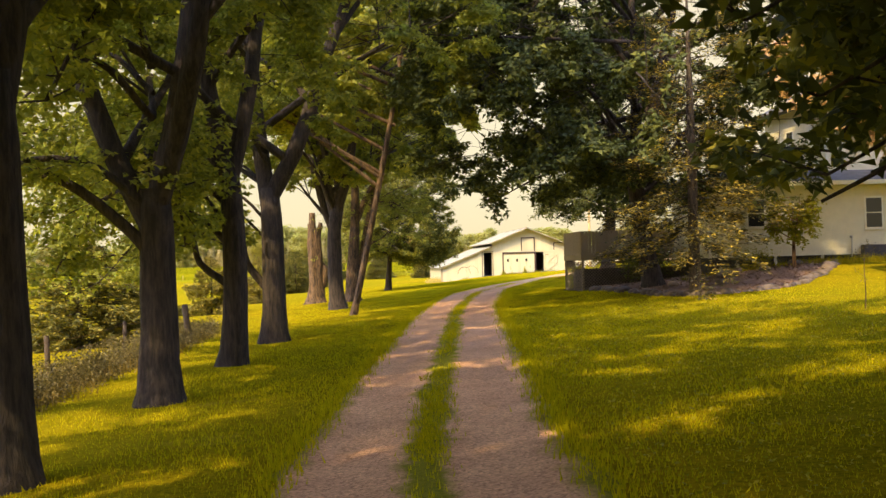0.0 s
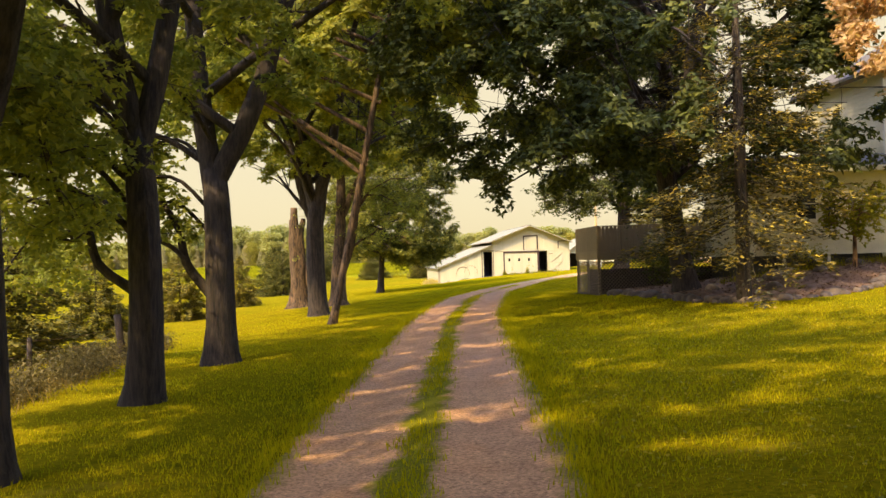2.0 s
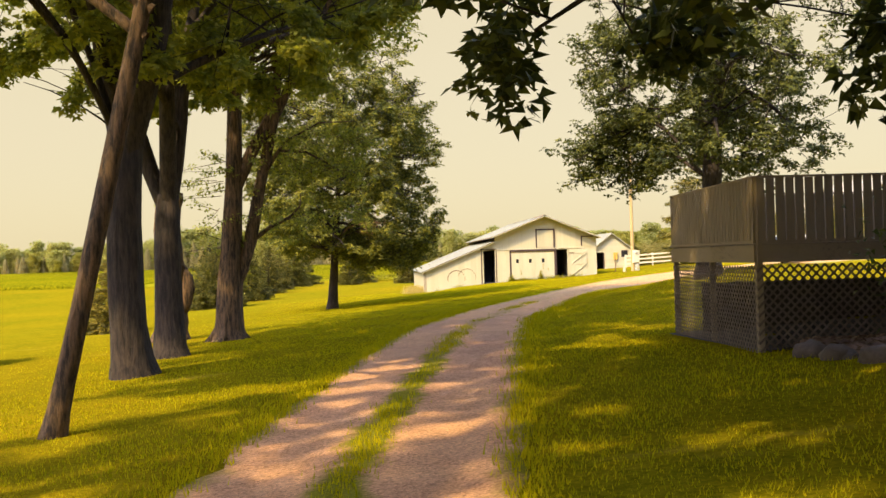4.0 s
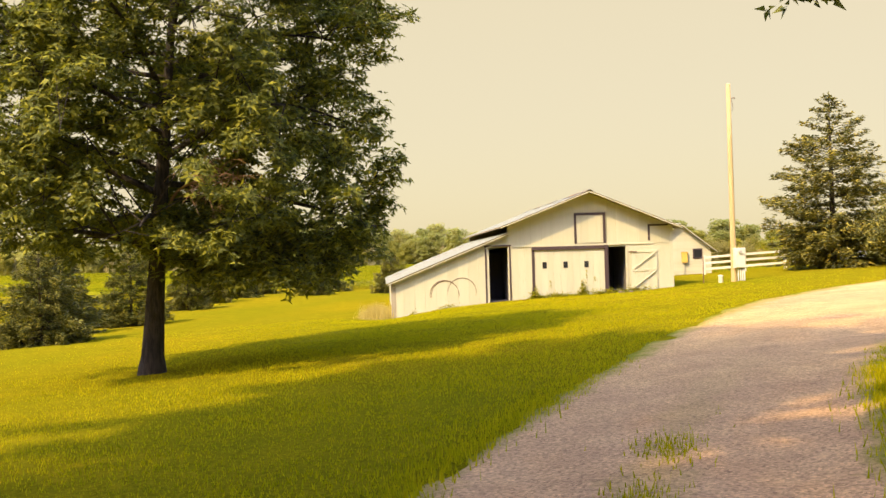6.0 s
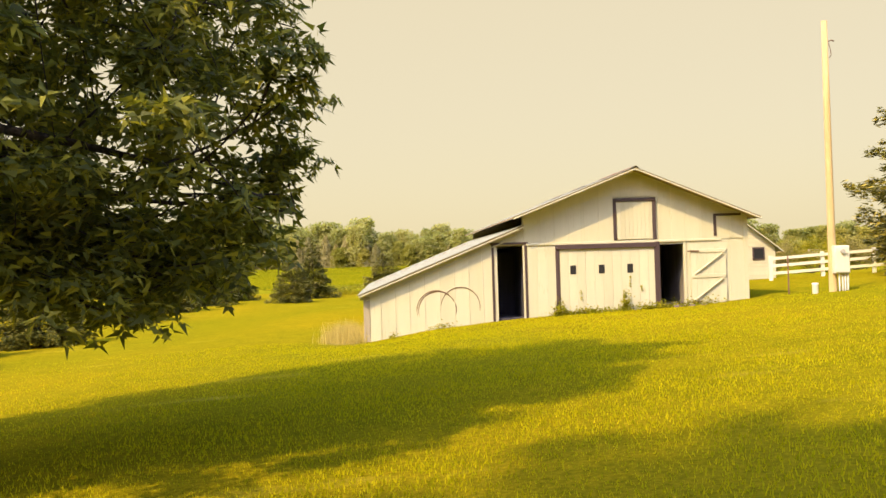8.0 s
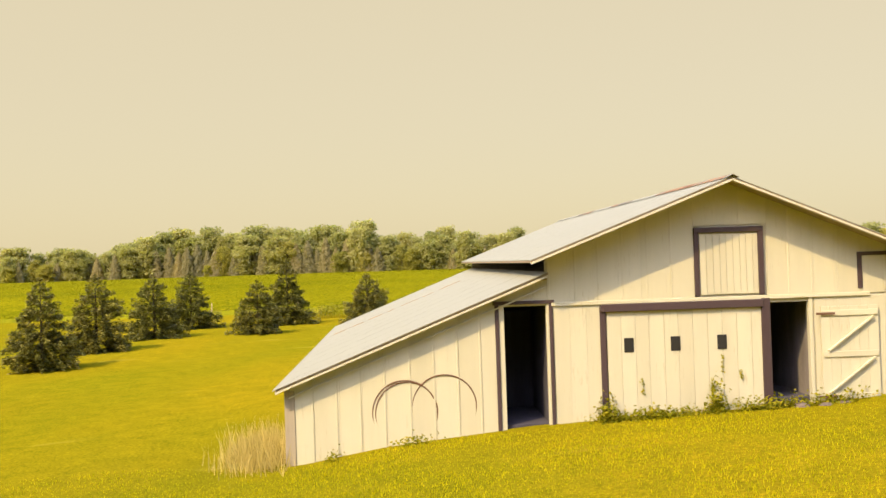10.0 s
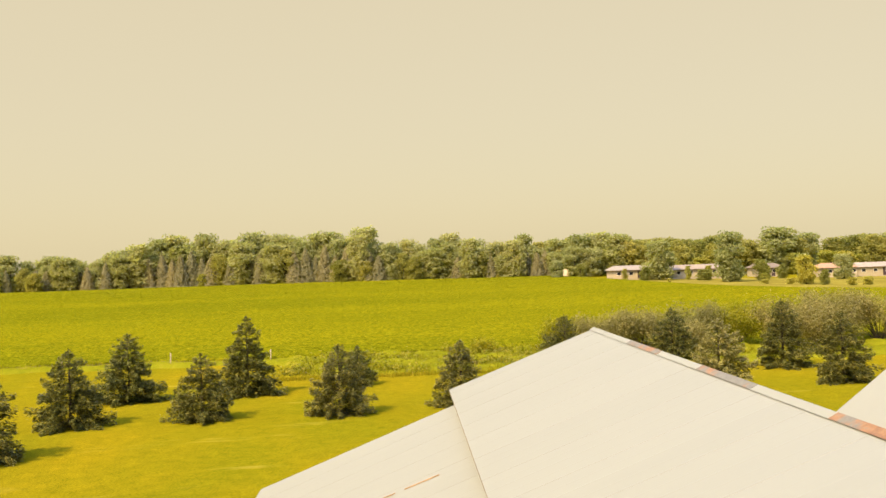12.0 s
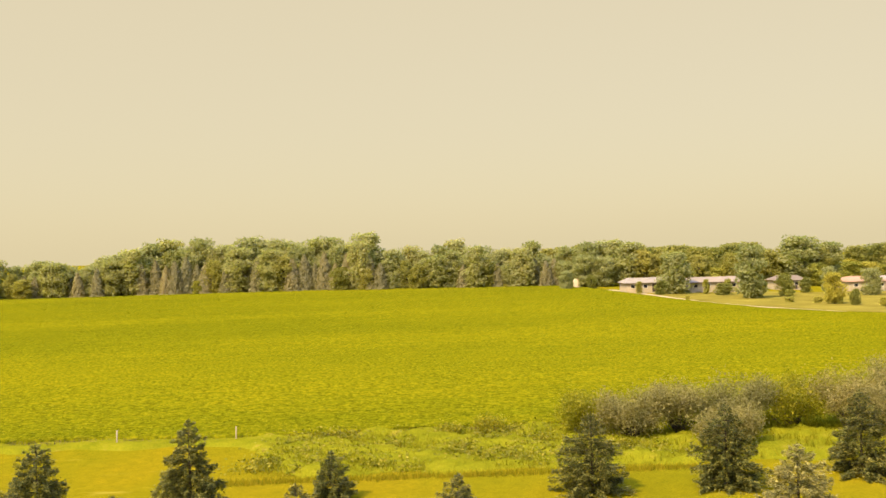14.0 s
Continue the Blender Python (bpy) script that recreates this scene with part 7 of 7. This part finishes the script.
def build_lawn_blades():
    rng = np.random.default_rng(81)
    N = 400000
    y = rng.uniform(6, 112, N)
    x = np.interp(y, [0, 60, 80, 112], [-8.5, -3.5, -0.5, 2.5]) + rng.normal(size=N) * np.interp(y, [0, 112], [4.6, 6.0])
    keep = off_drive(x, y) > 0.02
    keep &= ~((y > 111.6) & (x > -2.3) & (x < 11.5))
    keep &= ~((x > 0.2) & (y > 50) & (y < 55.6))
    x, y = x[keep], y[keep]
    z = land(x, y) + 0.03
    v, f = blades(rng, x, y, z, 0.05, 0.017, 0.8)
    tagged(new("lawn_grass", mesh_of("lawn_grass", v, f, M_BLADE)), "short mown yellow-green grass blades along the drive", "grass", kind="stuff")
    # the grassy middle of the drive and its ragged edges
    line = DRIVE_LINE
    M = 42000
    k = rng.uniform(0, 150, M)
    idx = np.clip(k, 0, len(line) - 2)
    i0 = idx.astype(int)
    fr = idx - i0
    p = line[i0] * (1 - fr)[:, None] + line[i0 + 1] * fr[:, None]
    d = line[i0 + 1, :2] - line[i0, :2]
    d /= np.linalg.norm(d, axis=1, keepdims=True)
    edge = rng.random(M) < 0.45
    u = np.where(edge, np.sign(rng.normal(size=M)) * (1.0 + rng.normal(size=M) * 0.09), rng.normal(size=M) * 0.085)
    x = p[:, 0] + d[:, 1] * u * p[:, 2]
    y = p[:, 1] - d[:, 0] * u * p[:, 2]
    patchy = np.sin(y * 1.7 + 2 * np.sin(x * 2.1)) * 0.5 + np.sin(y * 0.45) * 0.6 + rng.normal(size=M) * 0.5
    keep = edge | ((patchy > -0.1 + np.clip((y - 60) / 14, 0, 2)) & (y < 80))
    keep &= y > 2
    x, y, e = x[keep], y[keep], edge[keep]
    v, f = blades(rng, x, y, land(x, y) + 0.03, np.where(e, np.where(y > 78, 0.05, 0.11), 0.075), 0.02)
    tagged(new("drive_grass", mesh_of("drive_grass", v, f, M_BLADE)), "grass tufts down the drive's middle and along its edges", "grass", kind="stuff")


def weed_bank(name, label, xs, ys, n, h, w, mat, seed, zoff=0.0):
    rng = np.random.default_rng(seed)
    x, y = xs(rng, n), ys(rng, n)
    v, f = blades(rng, x, y, land(x, y) + zoff, h * (0.6 + 0.8 * rng.random(n)), w, 0.45)
    tagged(new(name, mesh_of(name, v, f, mat)), label, "weeds", kind="stuff")


def build_weeds():
    weed_bank("fence_weeds", "brown and grey seeding weeds along the old fence line", lambda r, n: -15.75 + r.normal(size=n) * 0.4, lambda r, n: r.uniform(14, 44, n), 6000, 0.3, 0.022, M_BLADE_DRY, 82)
    rr = np.random.default_rng(83)
    cl = []
    for k in range(430):
        by = rr.uniform(13, 45)
        bx = -15.75 + rr.normal() * 0.35
        hh = rr.uniform(0.25, 0.8)
        n = 90
        cl.append(np.stack([bx + rr.normal(size=n) * 0.2, by + rr.normal(size=n) * 0.2, land(bx, by) + rr.random(n) ** 0.7 * hh], 1))
    v, f = leaf_quads(rr, np.vstack(cl), 0.075, 0.1, 0.4)
    tagged(new("fence_brush", mesh_of("fence_brush", v, f, M_WEED_BROWN)), "brownish leafy brush grown through the old wire fence", "weeds", kind="stuff")
    # uncut meadow: lumps of tall grass with loose blades over them
    rm = np.random.default_rng(84)
    xs, ys = np.arange(-46, 58, 0.45), np.arange(176.0, 189.3, 0.33)
    X, Y = np.meshgrid(xs, ys)
    X = X + rm.normal(size=X.shape) * 0.08
    near = smooth(X, -9, -3)
    start = 176.2 + (1 - near) * 10.6 + 0.5 * np.sin(X * 0.9)
    lump = 0.16 * np.sin(X * 1.7 + np.sin(Y * 1.3)) * np.sin(Y * 2.1 + np.sin(X * 0.7)) + 0.12 * np.sin(X * 0.63 + Y * 0.8) + rm.normal(size=X.shape) * 0.06
    Z = land(X, Y) - 0.08 + smooth(Y - start, 0.0, 0.9) * (0.4 + lump * (0.4 + 0.6 * near))
    i = np.arange(len(ys) - 1)[:, None] * len(xs) + np.arange(len(xs) - 1)[None]
    f = np.stack([i, i + 1, i + len(xs) + 1, i + len(xs)], -1).reshape(-1, 4)
    tagged(new("meadow_strip", mesh_of("meadow_strip", np.stack([X, Y, Z], -1).reshape(-1, 3), f, M_MEADOW, True)), "lumpy uncut yellow-green meadow grass before the soybean field", "meadow", kind="stuff")
    n = 9000
    x = rm.uniform(-6, 34, n)
    y = rm.uniform(176.6, 189.2, n)
    v, f = blades(rm, x, y, land(x, y) + 0.2, 0.4, 0.06, 0.7)
    tagged(new("meadow_blades", mesh_of("meadow_blades", v, f, M_BLADE_TALL)), "loose seeding grass blades over the uncut meadow", "grass", kind="stuff")
    weed_bank("meadow_edge", "low uncut grass along the field fence", lambda r, n: r.uniform(-45, 30, n), lambda r, n: 188.9 + r.normal(size=n) * 0.3, 15000, 0.36, 0.06, M_WEED_BROWN, 85)
    weed_bank("mowing_edge", "ridge of longer grass left at the mowing line", lambda r, n: r.uniform(-9, 20, n), lambda r, n: 175.4 + r.normal(size=n) * 0.3, 5000, 0.3, 0.06, M_BLADE_TALL, 86)
    weed_bank("hay_clump", "clump of straw-coloured grass by the lean-to corner", lambda r, n: -2.6 + r.normal(size=n) * 0.35, lambda r, n: 113.2 + r.normal(size=n) * 0.8, 3500, 0.5, 0.02, M_STRAW, 87)
    weed_bank("house_weeds", "long grass along the mulched bed and the house wall", lambda r, n: r.uniform(3, 13, n), lambda r, n: 43.6 + r.normal(size=n) * 0.35, 3500, 0.3, 0.03, M_BLADE_TALL, 88)
    rng = np.random.default_rng(89)
    # leafy weeds climbing at the foot of the barn front
    c = []
    for bx, n, hh, sp in ((4.65, 700, 0.4, 0.12), (5.3, 700, 0.2, 0.5), (8.0, 700, 0.22, 0.5), (9.4, 500, 0.2, 0.4), (6.2, 400, 0.16, 0.5), (5.5, 240, 0.2, 0.25), (6.9, 480, 0.5, 0.09), (7.9, 240, 0.2, 0.22), (8.6, 200, 0.16, 0.3), (6.1, 120, 0.1, 0.3), (0.6, 160, 0.2, 0.22), (-1.0, 110, 0.2, 0.1), (9.3, 90, 0.1, 0.25)):
        x = bx + rng.normal(size=n) * sp
        y = 111.72 + rng.normal(size=n) * 0.13
        c.append(np.stack([x, y, land(x, y) + np.abs(rng.normal(size=n)) * hh * 0.55], 1))
    c = np.vstack(c)
    v, f = leaf_quads(rng, c, 0.07, 0.4, 0.75)
    tagged(new("barn_weeds", mesh_of("barn_weeds", v, f, M_WEED)), "leafy green weeds growing along the foot of the barn", "weeds", kind="stuff")
    # thin green growth creeping over the sliding door
    c = []
    for bx, z0, z1, n in ((5.42, 0.6, 0.95, 26), (7.12, 1.0, 1.4, 26), (7.5, 0.85, 1.05, 22), (6.9, 0.3, 0.9, 90)):
        c.append(np.stack([bx + rng.normal(size=n) * 0.022, 111.925 + rng.normal(size=n) * 0.006, rng.uniform(z0, z1, n)], 1))
    c = np.vstack(c)
    v, f = leaf_quads(rng, c, 0.045, 0.4, 0.7, facing=np.tile((0.0, -1.0, 0.35), (len(c), 1)))
    tagged(new("door_creeper", mesh_of("door_creeper", v, f, M_WEED)), "thin yellow-green creeper on the barn's sliding door", "weeds", kind="stuff")
    # leafy patches in the meadow strip
    c = []
    for k in range(120):
        bx, by = rng.uniform(-7, 18), rng.uniform(177.5, 188.8)
        n = 130
        c.append(np.stack([bx + rng.normal(size=n) * 0.6, by + rng.normal(size=n) * 0.5, land(bx, by) + np.abs(rng.normal(size=n)) * 0.3], 1))
    v, f = leaf_quads(rng, np.vstack(c), 0.2, 0.4, 0.7)
    tagged(new("meadow_weeds", mesh_of("meadow_weeds", v, f, M_WEED_FIELD)), "leafy weed patches in the uncut meadow strip", "weeds", kind="stuff")
    # clover and plantain in the near lawn
    n = 9000
    x = rng.uniform(-7, 3, n)
    y = rng.uniform(6, 36, n)
    k = off_drive(x, y) > 0.4
    x, y = x[k], y[k]
    v, f = leaf_quads(rng, np.stack([x, y, land(x, y) + 0.07], 1), 0.045, 0.8, 0.9)
    tagged(new("lawn_clover", mesh_of("lawn_clover", v, f, M_WEED)), "clover and broad-leaved weeds in the shaded lawn", "weeds", kind="stuff")


def bush(label, x, y, h, r, seed, mat, n=2600, leaf=0.16, name="bush", group="", shoots=22):
    rng = np.random.default_rng(seed)
    t = thing(name, x, y, ground_z(x, y) - 0.02, label, "bush", group)
    wood = Tubes()
    tips = []
    for k in range(shoots):
        a = rng.uniform(0, 6.28)
        e = np.array([math.cos(a) * r * rng.uniform(0.3, 1), math.sin(a) * r * rng.uniform(0.3, 1), h * rng.uniform(0.45, 1.0)])
        b = bent((rng.normal() * 0.1, rng.normal() * 0.1, -0.05), e, rng, 0.1, 4)
        wood.add(b, [0.025, 0.018, 0.012, 0.005], 4, False)
        tips += [b[2] * 0.5 + b[3] * 0.5, b[3], b[2]]
    tips = np.array(tips)
    c = tips[rng.integers(0, len(tips), n)] + rng.normal(size=(n, 3)) * np.array([0.3, 0.3, 0.26]) * min(1.2, h / 2 + 0.3)
    c[:, 2] = np.abs(c[:, 2])
    part("stem", wood.mesh("stem", M_BARK_FIR), None, t)
    v, f = leaf_quads(rng, c, leaf, 0.2, 0.5, simple=True)
    part("foliage", mesh_of("foliage", v, f, mat), None, t)


build_lawn_blades()
build_weeds()
BR = "brush along the field edge"
for i, (bx, by, bh, br) in enumerate([(14.6, 186.5, 2.1, 1.7), (17.2, 184.0, 2.2, 1.8), (20.6, 185.5, 2.5, 2.0), (24.2, 185.0, 2.7, 2.2), (28.2, 186.0, 2.7, 2.2), (31.8, 184.5, 3.0, 2.3), (35.8, 186.0, 3.2, 2.5),
                                      (40.2, 186.5, 3.2, 2.6), (45.5, 188.0, 3.2, 2.8), (22.4, 180.6, 1.8, 1.6), (33.4, 180.8, 2.6, 2.0), (51, 189, 3.2, 2.8)]):
    bush("grey-green feathery brush at the edge of the soybean field", bx, by, bh * 1.3, br * 1.3, 200 + i, M_BRUSH if i % 4 else M_WEED, 13000, 0.155, group=BR, shoots=48)
bush("small round green bush in the meadow strip", 8.2, 187.6, 1.2, 1.0, 221, M_WEED, 1500, 0.17)
bush("small green bush in the meadow strip", 5.6, 187.2, 0.9, 0.8, 222, M_WEED, 1200, 0.16)
bush("leafy yellow-green shrub behind the yard", 25.0, 111.5, 3.6, 2.3, 223, M_NEEDLE_GOLD, 5200, 0.2)
bush("leafy yellow-green shrub behind the yard", 29.5, 110.0, 3.2, 2.2, 224, M_LEAF_LIGHT, 5000, 0.2)
bush("leafy yellow-green shrub behind the yard", 22.6, 112.4, 3.0, 1.7, 227, M_NEEDLE_GOLD, 5200, 0.17)
bush("dark leafy shrub behind the yard", 24.2, 113.6, 3.9, 1.6, 228, M_LEAF_LIGHT, 5200, 0.17)
bush("low shrub at the house wall in the stone bed", 6.1, 43.9, 0.9, 0.6, 225, M_WEED, 700, 0.1)
bush("dark leafy shrub before the deck lattice", 3.2, 48.6, 1.6, 1.4, 226, M_LEAF_OAK, 2600, 0.13)


def sapling():
    """A thin staked seedling alone on the sunlit lawn."""
    rng = np.random.default_rng(230)
    x, y = 2.05, 26.5
    t = thing("sapling", x, y, ground_z(x, y) - 0.02, "thin bare sapling standing alone on the lawn", "sapling")
    w = Tubes()
    w.add([(0, 0, 0), (0.02, 0, 0.5), (0, 0.01, 1.0), (0.03, 0, 1.45)], [0.014, 0.012, 0.009, 0.004], 6)
    tips = []
    for k in range(7):
        z = rng.uniform(0.55, 1.4)
        e = np.array([rng.normal() * 0.14, rng.normal() * 0.14, z + 0.16])
        w.add([(0.01, 0, z), e], [0.005, 0.002], 4, False)
        tips.append(e)
    part("stem", w.mesh("stem", M_BARK_MID), None, t)
    c = np.array(tips)[rng.integers(0, 7, 60)] + rng.normal(size=(60, 3)) * 0.05
    v, f = leaf_quads(rng, c, 0.06, 0.3, 0.5)
    part("leaves", mesh_of("leaves", v, f, M_WEED_BROWN), None, t)


sapling()
